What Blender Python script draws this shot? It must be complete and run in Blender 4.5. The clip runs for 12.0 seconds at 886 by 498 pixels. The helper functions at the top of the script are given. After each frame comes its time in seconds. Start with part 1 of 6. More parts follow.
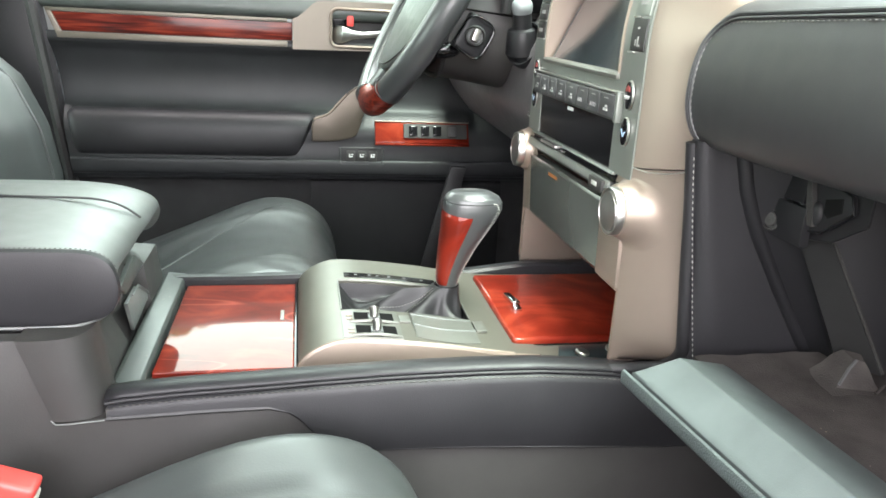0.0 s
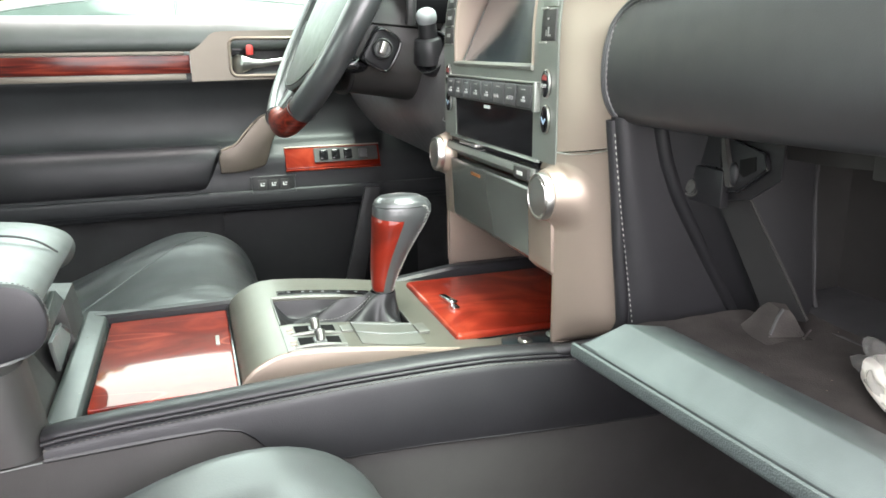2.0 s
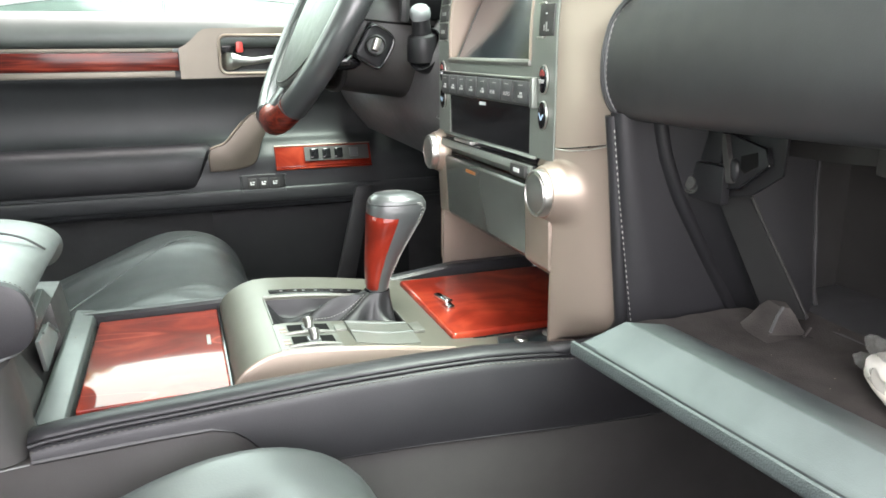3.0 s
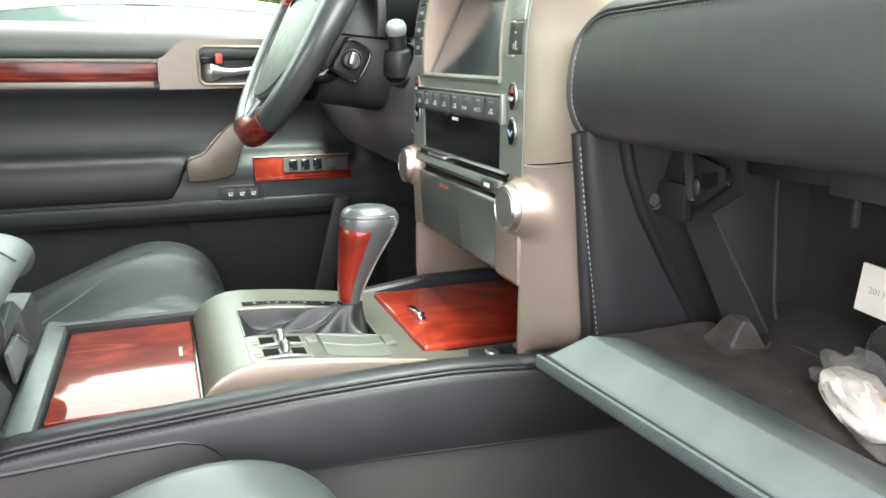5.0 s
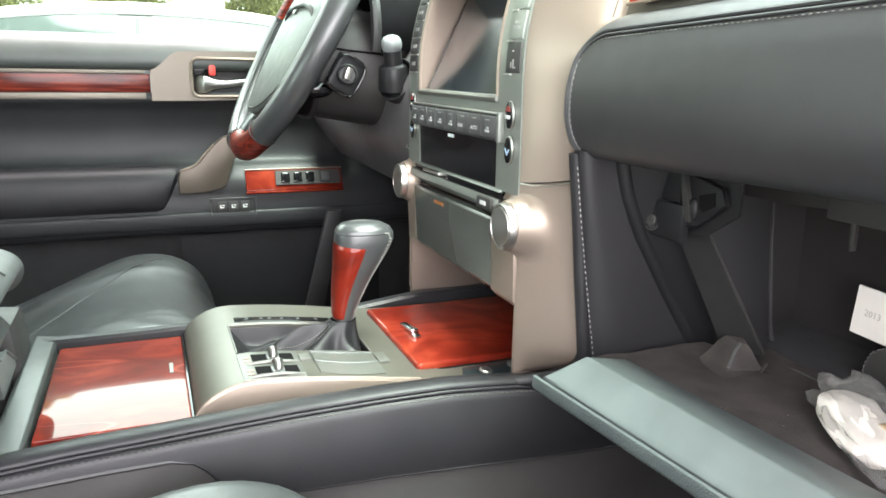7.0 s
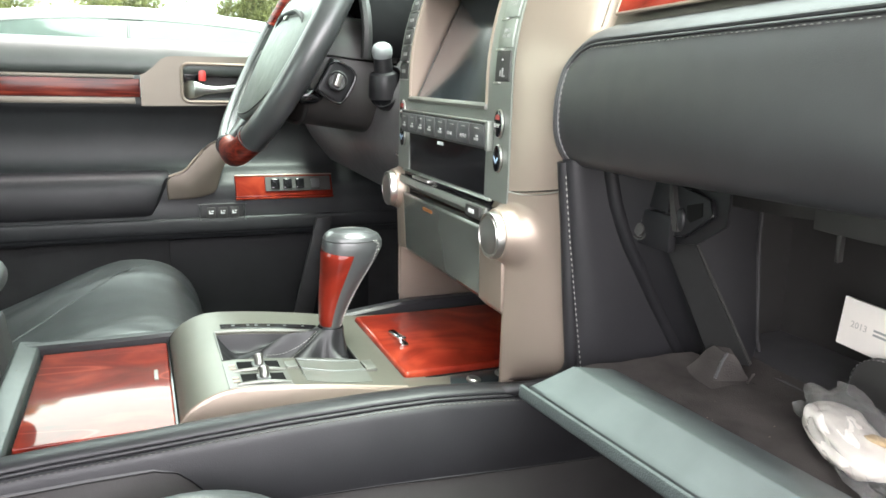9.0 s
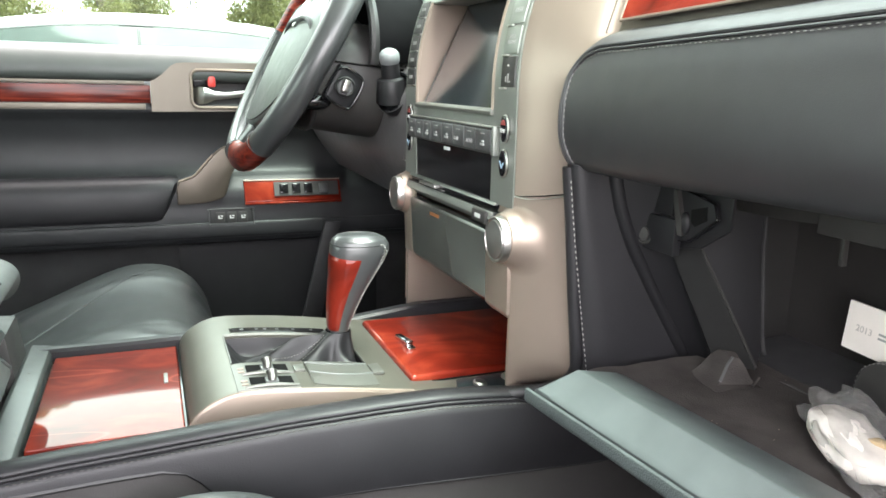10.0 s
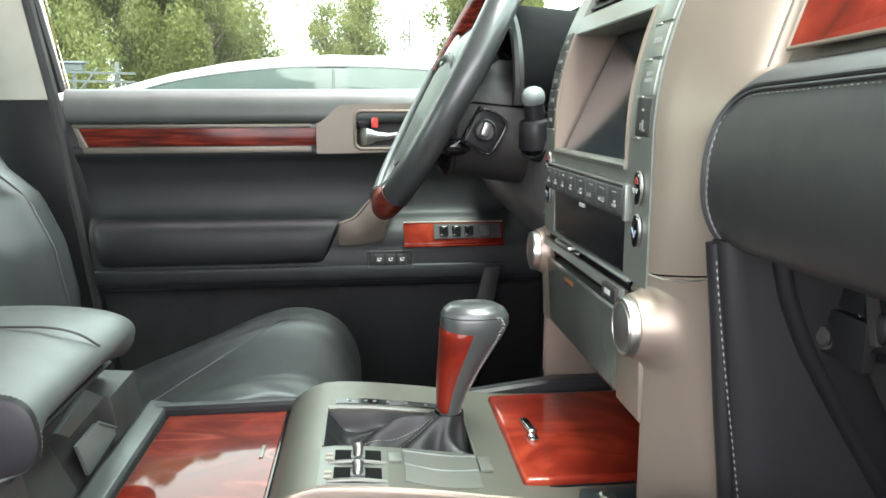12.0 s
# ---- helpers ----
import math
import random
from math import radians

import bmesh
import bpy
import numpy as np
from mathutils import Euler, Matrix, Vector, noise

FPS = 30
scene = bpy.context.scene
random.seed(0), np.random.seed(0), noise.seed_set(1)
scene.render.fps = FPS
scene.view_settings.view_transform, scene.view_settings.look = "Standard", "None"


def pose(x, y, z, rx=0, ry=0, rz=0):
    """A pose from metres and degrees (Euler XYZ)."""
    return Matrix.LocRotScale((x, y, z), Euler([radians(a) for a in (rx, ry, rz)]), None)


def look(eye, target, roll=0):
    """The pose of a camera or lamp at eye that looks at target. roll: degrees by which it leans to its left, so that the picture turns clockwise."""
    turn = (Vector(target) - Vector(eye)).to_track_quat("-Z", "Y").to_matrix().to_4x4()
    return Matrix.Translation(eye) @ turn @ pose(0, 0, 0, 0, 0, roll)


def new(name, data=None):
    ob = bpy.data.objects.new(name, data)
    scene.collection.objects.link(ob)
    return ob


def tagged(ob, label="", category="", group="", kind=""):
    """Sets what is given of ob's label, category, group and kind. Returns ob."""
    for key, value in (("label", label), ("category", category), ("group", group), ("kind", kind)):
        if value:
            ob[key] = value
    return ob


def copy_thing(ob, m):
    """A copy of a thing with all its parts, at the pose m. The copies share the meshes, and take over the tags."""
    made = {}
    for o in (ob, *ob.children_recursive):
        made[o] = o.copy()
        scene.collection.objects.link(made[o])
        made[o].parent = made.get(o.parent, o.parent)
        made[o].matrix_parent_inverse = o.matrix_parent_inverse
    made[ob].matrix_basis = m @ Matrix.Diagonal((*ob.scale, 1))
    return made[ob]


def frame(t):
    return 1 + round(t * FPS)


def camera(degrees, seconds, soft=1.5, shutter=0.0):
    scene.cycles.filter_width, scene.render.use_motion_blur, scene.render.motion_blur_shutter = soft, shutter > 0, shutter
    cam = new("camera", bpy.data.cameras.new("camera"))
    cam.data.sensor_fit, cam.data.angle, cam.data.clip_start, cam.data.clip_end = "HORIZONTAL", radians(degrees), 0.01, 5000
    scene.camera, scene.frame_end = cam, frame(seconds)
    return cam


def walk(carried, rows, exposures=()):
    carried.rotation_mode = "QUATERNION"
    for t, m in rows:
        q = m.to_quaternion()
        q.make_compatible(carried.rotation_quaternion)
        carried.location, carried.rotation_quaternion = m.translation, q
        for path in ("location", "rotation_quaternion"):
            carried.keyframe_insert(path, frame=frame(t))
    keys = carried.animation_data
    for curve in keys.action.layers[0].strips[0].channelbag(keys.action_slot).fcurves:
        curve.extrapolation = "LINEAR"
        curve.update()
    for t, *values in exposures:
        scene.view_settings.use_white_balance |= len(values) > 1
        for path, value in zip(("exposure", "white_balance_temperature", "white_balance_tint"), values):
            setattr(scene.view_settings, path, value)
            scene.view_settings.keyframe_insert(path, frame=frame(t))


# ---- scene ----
cam = camera(61.8, 12.0, 1.6)
PATH = [
    (0, (-0.234, -0.65, 1.234), (0.142, 1.217, 0.623), 3.1),
    (0.5, (-0.235, -0.665, 1.235), (0.293, 1.174, 0.652), 1.7),
    (1, (-0.254, -0.662, 1.219), (0.288, 1.177, 0.65), -0.1),
    (1.5, (-0.269, -0.659, 1.211), (0.319, 1.172, 0.662), -1.0),
    (2, (-0.257, -0.655, 1.21), (0.357, 1.174, 0.682), -0.7),
    (2.5, (-0.26, -0.647, 1.21), (0.374, 1.176, 0.684), -0.6),
    (3, (-0.261, -0.646, 1.205), (0.384, 1.173, 0.68), -0.4),
    (5, (-0.253, -0.656, 1.21), (0.435, 1.154, 0.711), 0.2),
    (5.5, (-0.256, -0.653, 1.21), (0.443, 1.156, 0.719), 0.3),
    (6, (-0.255, -0.648, 1.213), (0.45, 1.16, 0.732), 0.5),
    (6.5, (-0.256, -0.649, 1.214), (0.454, 1.159, 0.738), 0.7),
    (7, (-0.256, -0.65, 1.214), (0.461, 1.157, 0.746), 0.9),
    (9, (-0.253, -0.649, 1.214), (0.488, 1.154, 0.766), 1.5),
    (9.5, (-0.253, -0.65, 1.216), (0.493, 1.152, 0.774), 1.6),
    (10, (-0.253, -0.654, 1.215), (0.467, 1.16, 0.778), 1.3),
    (10.5, (-0.237, -0.637, 1.219), (0.281, 1.249, 0.797), 0.0),
    (11, (-0.209, -0.6, 1.23), (0.081, 1.338, 0.828), -1.3),
    (11.5, (-0.182, -0.575, 1.232), (0.04, 1.376, 0.853), -0.4),
    (12, (-0.161, -0.571, 1.23), (0.041, 1.384, 0.861), -0.2),
]
walk(cam, [(t, look(eye, target, roll)) for t, eye, target, roll in PATH], [(0.0, 3.42, 6600, 17), (9.5, 3.32, 6600, 17), (10.5, 3.09, 6540, 17), (12.0, 2.83, 6480, 17)])

# ---------------------------------------------------------------- light
world = bpy.data.worlds.new("overcast")
scene.world = world
world.use_nodes = True
wt = world.node_tree
wt.nodes.clear()
w_out = wt.nodes.new("ShaderNodeOutputWorld")
w_bg = wt.nodes.new("ShaderNodeBackground")
w_sky = wt.nodes.new("ShaderNodeTexSky")
w_sky.sky_type = "NISHITA"
w_sky.sun_disc = False
w_sky.sun_elevation = radians(74)
w_sky.sun_rotation = radians(159)
w_mul = wt.nodes.new("ShaderNodeMixRGB")
w_mul.blend_type = "MULTIPLY"
w_mul.inputs[0].default_value = 1.0
w_mul.inputs[2].default_value = (0.10, 0.10, 0.10, 1)
w_mix = wt.nodes.new("ShaderNodeMixRGB")
w_mix.inputs[0].default_value = 0.82
w_mix.inputs[2].default_value = (1.0, 1.0, 0.985, 1)
wt.links.new(w_sky.outputs[0], w_mul.inputs[1])
wt.links.new(w_mul.outputs[0], w_mix.inputs[1])
wt.links.new(w_mix.outputs[0], w_bg.inputs[0])
w_bg.inputs[1].default_value = 1.65
wt.links.new(w_bg.outputs[0], w_out.inputs[0])

sun_data = bpy.data.lights.new("sun", "SUN")
sun_data.energy = 3.4
sun_data.angle = radians(32)
sun_data.color = (1.0, 0.97, 0.92)
sun = new("sun", sun_data)
sun.matrix_world = look((0, 0, 0), (-0.10, 0.26, -0.96))


# ---------------------------------------------------------------- materials
def material(name, base, rough=0.5, metal=0.0, var=0.25, var_scale=18.0, stretch=(1, 1, 1), bump=0.0, bump_scale=600.0,
             bump_dist=0.0004, coat=0.0, spec=0.5, second=None, cells=False, rough_var=0.08, detail=4.0):
    m = bpy.data.materials.new(name)
    m.use_nodes = True
    nt = m.node_tree
    b = nt.nodes["Principled BSDF"]
    tc = nt.nodes.new("ShaderNodeTexCoord")
    mp = nt.nodes.new("ShaderNodeMapping")
    mp.inputs["Scale"].default_value = stretch
    nt.links.new(tc.outputs["Object"], mp.inputs[0])
    big = nt.nodes.new("ShaderNodeTexNoise")
    big.inputs["Scale"].default_value = var_scale
    big.inputs["Detail"].default_value = detail
    nt.links.new(mp.outputs[0], big.inputs["Vector"])
    ramp = nt.nodes.new("ShaderNodeMixRGB")
    lo = second or tuple(c * (1 - var) for c in base)
    hi = base if second else tuple(min(1, c * (1 + var)) for c in base)
    ramp.inputs[1].default_value = (*lo, 1)
    ramp.inputs[2].default_value = (*hi, 1)
    spread = nt.nodes.new("ShaderNodeMapRange")
    spread.inputs[1].default_value, spread.inputs[2].default_value = 0.32, 0.68
    nt.links.new(big.outputs["Fac"], spread.inputs[0])
    nt.links.new(spread.outputs[0], ramp.inputs[0])
    nt.links.new(ramp.outputs[0], b.inputs["Base Color"])
    rr = nt.nodes.new("ShaderNodeMapRange")
    rr.inputs[3].default_value, rr.inputs[4].default_value = max(0.02, rough - rough_var), min(1, rough + rough_var)
    n2 = nt.nodes.new("ShaderNodeTexNoise")
    n2.inputs["Scale"].default_value = var_scale * 3.3
    nt.links.new(tc.outputs["Object"], n2.inputs["Vector"])
    nt.links.new(n2.outputs["Fac"], rr.inputs[0])
    nt.links.new(rr.outputs[0], b.inputs["Roughness"])
    b.inputs["Metallic"].default_value = metal
    b.inputs["Specular IOR Level"].default_value = spec
    b.inputs["Coat Weight"].default_value = coat
    b.inputs["Coat Roughness"].default_value = 0.04
    if bump:
        if cells:
            t = nt.nodes.new("ShaderNodeTexVoronoi")
            out = t.outputs["Distance"]
        else:
            t = nt.nodes.new("ShaderNodeTexNoise")
            out = t.outputs["Fac"]
        t.inputs["Scale"].default_value = bump_scale
        nt.links.new(tc.outputs["Object"], t.inputs["Vector"])
        bp = nt.nodes.new("ShaderNodeBump")
        bp.inputs["Strength"].default_value = bump
        bp.inputs["Distance"].default_value = bump_dist
        nt.links.new(out, bp.inputs["Height"])
        nt.links.new(bp.outputs[0], b.inputs["Normal"])
    return m


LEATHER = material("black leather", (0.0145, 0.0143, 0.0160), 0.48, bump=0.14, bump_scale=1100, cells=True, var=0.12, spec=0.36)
PAD_SKIN = material("smooth black dash leather", (0.0135, 0.0133, 0.0155), 0.49, bump=0.10, bump_scale=1500, cells=True, var=0.06, spec=1.0)
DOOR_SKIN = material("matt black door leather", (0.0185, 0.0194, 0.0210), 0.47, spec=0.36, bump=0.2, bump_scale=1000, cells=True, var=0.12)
TOGGLE_PLATE = material("pale satin switch plate", (0.145, 0.148, 0.132), 0.40, metal=0.5, bump=0.06, bump_scale=2500, var=0.05, rough_var=0.03)
LEATHER_SEAT = material("soft black seat leather", (0.048, 0.053, 0.0525), 0.37, bump=0.10, bump_scale=700, cells=True, var=0.2, var_scale=9, spec=0.6)
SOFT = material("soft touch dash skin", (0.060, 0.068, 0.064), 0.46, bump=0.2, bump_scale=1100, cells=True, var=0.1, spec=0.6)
PLASTIC = material("grained black plastic", (0.0285, 0.0275, 0.0262), 0.52, bump=0.28, bump_scale=1300, var=0.15)
PLASTIC_GREY = material("dark grey moulded plastic", (0.060, 0.061, 0.062), 0.45, bump=0.35, bump_scale=1200, var=0.15)
GLOVE = material("blue grey moulded glove box plastic", (0.082, 0.097, 0.096), 0.42, spec=0.20, var=0.10, var_scale=30, rough_var=0.05, bump=0.12, bump_scale=1600, cells=True)
LINING = material("brown black felt lining", (0.050, 0.045, 0.042), 0.85, bump=0.8, bump_scale=800, var=0.35, var_scale=30, spec=0.2)
INNER = material("dull black moulded plastic", (0.0215, 0.0215, 0.0222), 0.50, bump=0.4, bump_scale=1100, var=0.25, var_scale=25, spec=0.4)
RIM_LEATHER = material("smooth worn wheel leather", (0.036, 0.0385, 0.0395), 0.32, var=0.10, spec=0.75, bump=0.06, bump_scale=1400, cells=True, rough_var=0.04)
BOOT = material("thin glossy black leather", (0.0085, 0.0085, 0.0095), 0.48, spec=0.4, bump=0.10, bump_scale=900, cells=True, var=0.15)
STALK_BLACK = material("deep black satin plastic", (0.0105, 0.0105, 0.0118), 0.42, bump=0.2, bump_scale=1500, var=0.1, spec=0.28)
GLOSS = material("gloss black plastic", (0.008, 0.008, 0.009), 0.12, var=0.1, rough_var=0.04)
RUBBER = material("black rubber", (0.015, 0.015, 0.015), 0.6, var=0.2)
SILVER = material("champagne satin metal paint", (0.254, 0.204, 0.168), 0.38, metal=0.5, bump=0.08, bump_scale=2500, var=0.04, rough_var=0.03)
# champagne paint darkened: shade on the door trim put into the colour
SILVER_SHADED = material("shaded champagne satin paint", (0.146, 0.127, 0.104), 0.40, metal=0.45, bump=0.08, bump_scale=2500, var=0.04, rough_var=0.03)
PLATE = material("olive grey satin metal paint", (0.128, 0.125, 0.104), 0.40, metal=0.5, bump=0.08, bump_scale=2500, var=0.05, rough_var=0.03)
GUNMETAL = material("gunmetal grey paint", (0.220, 0.238, 0.215), 0.36, metal=0.45, bump=0.06, bump_scale=2000, var=0.06, rough_var=0.03)
BRUSHED = material("bright brushed aluminium", (0.52, 0.51, 0.485), 0.34, metal=1.0, var=0.05, bump=0.1, bump_scale=900)
CHROME = material("chrome", (0.66, 0.67, 0.67), 0.12, metal=1.0, var=0.03, rough_var=0.03)
DULL_METAL = material("dull satin metal", (0.22, 0.22, 0.205), 0.42, metal=0.9, var=0.06, bump=0.08, bump_scale=1500)
CARPET = material("black carpet", (0.028, 0.028, 0.030), 0.95, bump=1.0, bump_scale=600, var=0.3, var_scale=60, spec=0.1)
BEIGE = material("warm grey woven trim", (0.52, 0.50, 0.44), 0.85, bump=0.5, bump_scale=1200, var=0.06, spec=0.2)
# armrest leather lightened: the sky's sheen on its top is in the colour
ARM_SKIN = material("satin armrest leather lightened for sky sheen", (0.079, 0.084, 0.082), 0.42, bump=0.14, bump_scale=900, cells=True, var=0.12, spec=0.65)
THREAD = material("pale grey thread", (0.27, 0.265, 0.25), 0.8, var=0.15, var_scale=300)
STRIP_GREY = material("green grey satin plastic", (0.046, 0.053, 0.050), 0.36, bump=0.2, bump_scale=1500, var=0.1)
THREAD_MID = material("grey thread", (0.19, 0.187, 0.18), 0.8, var=0.15, var_scale=300)
THREAD_DARK = material("grey brown thread", (0.062, 0.056, 0.054), 0.8, var=0.15, var_scale=300)
RED = material("red plastic", (0.66, 0.06, 0.05), 0.35, var=0.1)
ORANGE = material("amber print", (0.30, 0.11, 0.03), 0.5, var=0.1)
PRINT = material("white print", (0.62, 0.64, 0.62), 0.5, var=0.05)
PRINT_GREY = material("grey print", (0.30, 0.30, 0.29), 0.6, var=0.05)
PRINT_SOFT = material("soft grey print", (0.42, 0.43, 0.42), 0.5, var=0.05)
PRINT_FAINT = material("faint grey print", (0.48, 0.45, 0.42), 0.6, var=0.05)
PAPER = material("off-white card", (0.78, 0.73, 0.68), 0.7, var=0.04, bump=0.2, bump_scale=400)
WHITE_PAPER = material("white wrapped tissue", (0.76, 0.72, 0.66), 0.6, var=0.08, var_scale=60, bump=0.6, bump_scale=90, bump_dist=0.002)
CAR_WHITE = material("white car paint", (0.60, 0.63, 0.64), 0.3, var=0.02, coat=0.6)
CAR_DARK = material("silver car paint", (0.42, 0.45, 0.47), 0.3, metal=0.4, var=0.03, coat=0.6)
CAR_GLASS = material("dark green car glass", (0.030, 0.038, 0.035), 0.06, var=0.1, spec=0.06, rough_var=0.02)
ASPHALT = material("worn asphalt", (0.06, 0.06, 0.06), 0.9, var=0.3, var_scale=3, bump=0.8, bump_scale=120, bump_dist=0.004)
BARK = material("grey brown bark", (0.11, 0.085, 0.06), 0.9, var=0.4, var_scale=6, bump=0.8, bump_scale=20, bump_dist=0.03)
FENCE_WOOD = material("weathered grey metal rail", (0.055, 0.057, 0.055), 0.6, var=0.2)
METAL_GREY = material("galvanised steel", (0.10, 0.103, 0.105), 0.5, metal=0.2, var=0.15)

HOLE = material("black gap", (0.008, 0.008, 0.008), 0.9, var=0.1, spec=0.05)


def wood(name, dark, mid, light, stretch, scale, rings, vein=0.14, detail=6.0, coat=0.62, coat_rough=0.045, figure=0.16):
    """Lacquered veneer: a swirling figure under a hard clear coat."""
    m = bpy.data.materials.new(name)
    m.use_nodes = True
    nt = m.node_tree
    b = nt.nodes["Principled BSDF"]
    tc = nt.nodes.new("ShaderNodeTexCoord")
    mp = nt.nodes.new("ShaderNodeMapping")
    mp.inputs["Scale"].default_value = stretch
    nt.links.new(tc.outputs["Object"], mp.inputs[0])
    n1 = nt.nodes.new("ShaderNodeTexNoise")
    n1.inputs["Scale"].default_value = scale
    n1.inputs["Detail"].default_value = detail
    n1.inputs["Distortion"].default_value = 1.6
    nt.links.new(mp.outputs[0], n1.inputs["Vector"])
    wv = nt.nodes.new("ShaderNodeTexWave")
    wv.inputs["Scale"].default_value = rings
    wv.inputs["Distortion"].default_value = 9.0
    wv.inputs["Detail"].default_value = 4.0
    wv.inputs["Detail Scale"].default_value = 1.6
    nt.links.new(mp.outputs[0], wv.inputs["Vector"])
    mx = nt.nodes.new("ShaderNodeMixRGB")
    mx.inputs[0].default_value = figure
    nt.links.new(n1.outputs["Fac"], mx.inputs[1])
    nt.links.new(wv.outputs["Fac"], mx.inputs[2])
    cr = nt.nodes.new("ShaderNodeValToRGB")
    cr.color_ramp.elements[0].position, cr.color_ramp.elements[0].color = 0.28, (*dark, 1)
    cr.color_ramp.elements[1].position, cr.color_ramp.elements[1].color = 0.70, (*light, 1)
    e = cr.color_ramp.elements.new(0.5)
    e.color = (*mid, 1)
    nt.links.new(mx.outputs[0], cr.inputs[0])
    # thin pale veins
    vn = nt.nodes.new("ShaderNodeTexNoise")
    vn.inputs["Scale"].default_value = scale * 0.35
    vn.inputs["Detail"].default_value = 1.2
    vn.inputs["Distortion"].default_value = 0.15
    vm = nt.nodes.new("ShaderNodeMapping")
    vm.inputs["Rotation"].default_value = (0, 0, radians(8))
    vm.inputs["Scale"].default_value = (0.9, 4.2, 1.0)
    nt.links.new(tc.outputs["Object"], vm.inputs[0])
    nt.links.new(vm.outputs[0], vn.inputs["Vector"])
    vr = nt.nodes.new("ShaderNodeValToRGB")
    vr.color_ramp.elements[0].position, vr.color_ramp.elements[0].color = 0.491, (0, 0, 0, 1)
    vr.color_ramp.elements[1].position, vr.color_ramp.elements[1].color = 0.509, (0, 0, 0, 1)
    ve = vr.color_ramp.elements.new(0.5)
    ve.color = (vein, vein, vein, 1)
    nt.links.new(vn.outputs["Fac"], vr.inputs[0])
    vx = nt.nodes.new("ShaderNodeMixRGB")
    vx.inputs[2].default_value = (*[min(1, 1.5 * c + 0.03) for c in light], 1)
    nt.links.new(vr.outputs[0], vx.inputs[0])
    nt.links.new(cr.outputs[0], vx.inputs[1])
    nt.links.new(vx.outputs[0], b.inputs["Base Color"])
    b.inputs["Roughness"].default_value = 0.35
    b.inputs["Coat Weight"].default_value = coat
    b.inputs["Specular IOR Level"].default_value = 0.03
    b.inputs["Coat Roughness"].default_value = coat_rough
    b.inputs["Coat IOR"].default_value = 1.5
    return m


BURL = wood("lacquered red burl veneer", (0.078, 0.0080, 0.0042), (0.146, 0.0140, 0.0072), (0.232, 0.0320, 0.0150), (1.0, 1.25, 1.0), 13, 4, 0.0, 3.2, 0.50, 0.04, 0.08)
BURL_VEINED = wood("lacquered red veined veneer", (0.078, 0.0080, 0.0042), (0.146, 0.0140, 0.0072), (0.232, 0.0320, 0.0150), (1.0, 1.25, 1.0), 13, 4, 0.60, 3.2, 0.60, 0.04, 0.08)
STRIP_WOOD = wood("dark red straight veneer", (0.026, 0.0055, 0.0045), (0.105, 0.0125, 0.008), (0.215, 0.033, 0.018), (0.16, 1.0, 3.2), 42, 14, 0.0, 6.0, 0.40, 0.14)


def pane_material(name, tint, gloss):
    m = bpy.data.materials.new(name)
    m.use_nodes = True
    nt = m.node_tree
    nt.nodes.clear()
    out = nt.nodes.new("ShaderNodeOutputMaterial")
    tr = nt.nodes.new("ShaderNodeBsdfTransparent")
    tr.inputs[0].default_value = (*tint, 1)
    gl = nt.nodes.new("ShaderNodeBsdfGlossy")
    gl.inputs["Roughness"].default_value = 0.03
    mix = nt.nodes.new("ShaderNodeMixShader")
    fr = nt.nodes.new("ShaderNodeFresnel")
    fr.inputs[0].default_value = gloss
    nt.links.new(fr.outputs[0], mix.inputs[0])
    nt.links.new(tr.outputs[0], mix.inputs[1])
    nt.links.new(gl.outputs[0], mix.inputs[2])
    # pale translucent share mixed in: painted haze over the view through the glass
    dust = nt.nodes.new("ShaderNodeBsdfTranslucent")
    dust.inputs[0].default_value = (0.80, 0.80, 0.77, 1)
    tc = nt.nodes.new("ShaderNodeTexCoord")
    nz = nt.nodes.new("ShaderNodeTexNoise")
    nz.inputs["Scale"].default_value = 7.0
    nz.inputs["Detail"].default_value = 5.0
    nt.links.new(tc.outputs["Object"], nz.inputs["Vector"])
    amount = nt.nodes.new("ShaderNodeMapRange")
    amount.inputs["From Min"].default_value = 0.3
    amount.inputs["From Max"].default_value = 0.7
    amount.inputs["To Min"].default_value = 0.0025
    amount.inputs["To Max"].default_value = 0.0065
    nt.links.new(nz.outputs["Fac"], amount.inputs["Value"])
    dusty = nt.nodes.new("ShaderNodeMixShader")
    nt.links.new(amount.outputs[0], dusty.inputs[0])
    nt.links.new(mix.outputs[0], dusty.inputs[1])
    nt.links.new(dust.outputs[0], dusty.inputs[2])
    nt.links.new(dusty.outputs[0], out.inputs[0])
    return m


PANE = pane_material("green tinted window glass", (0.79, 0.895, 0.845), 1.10)


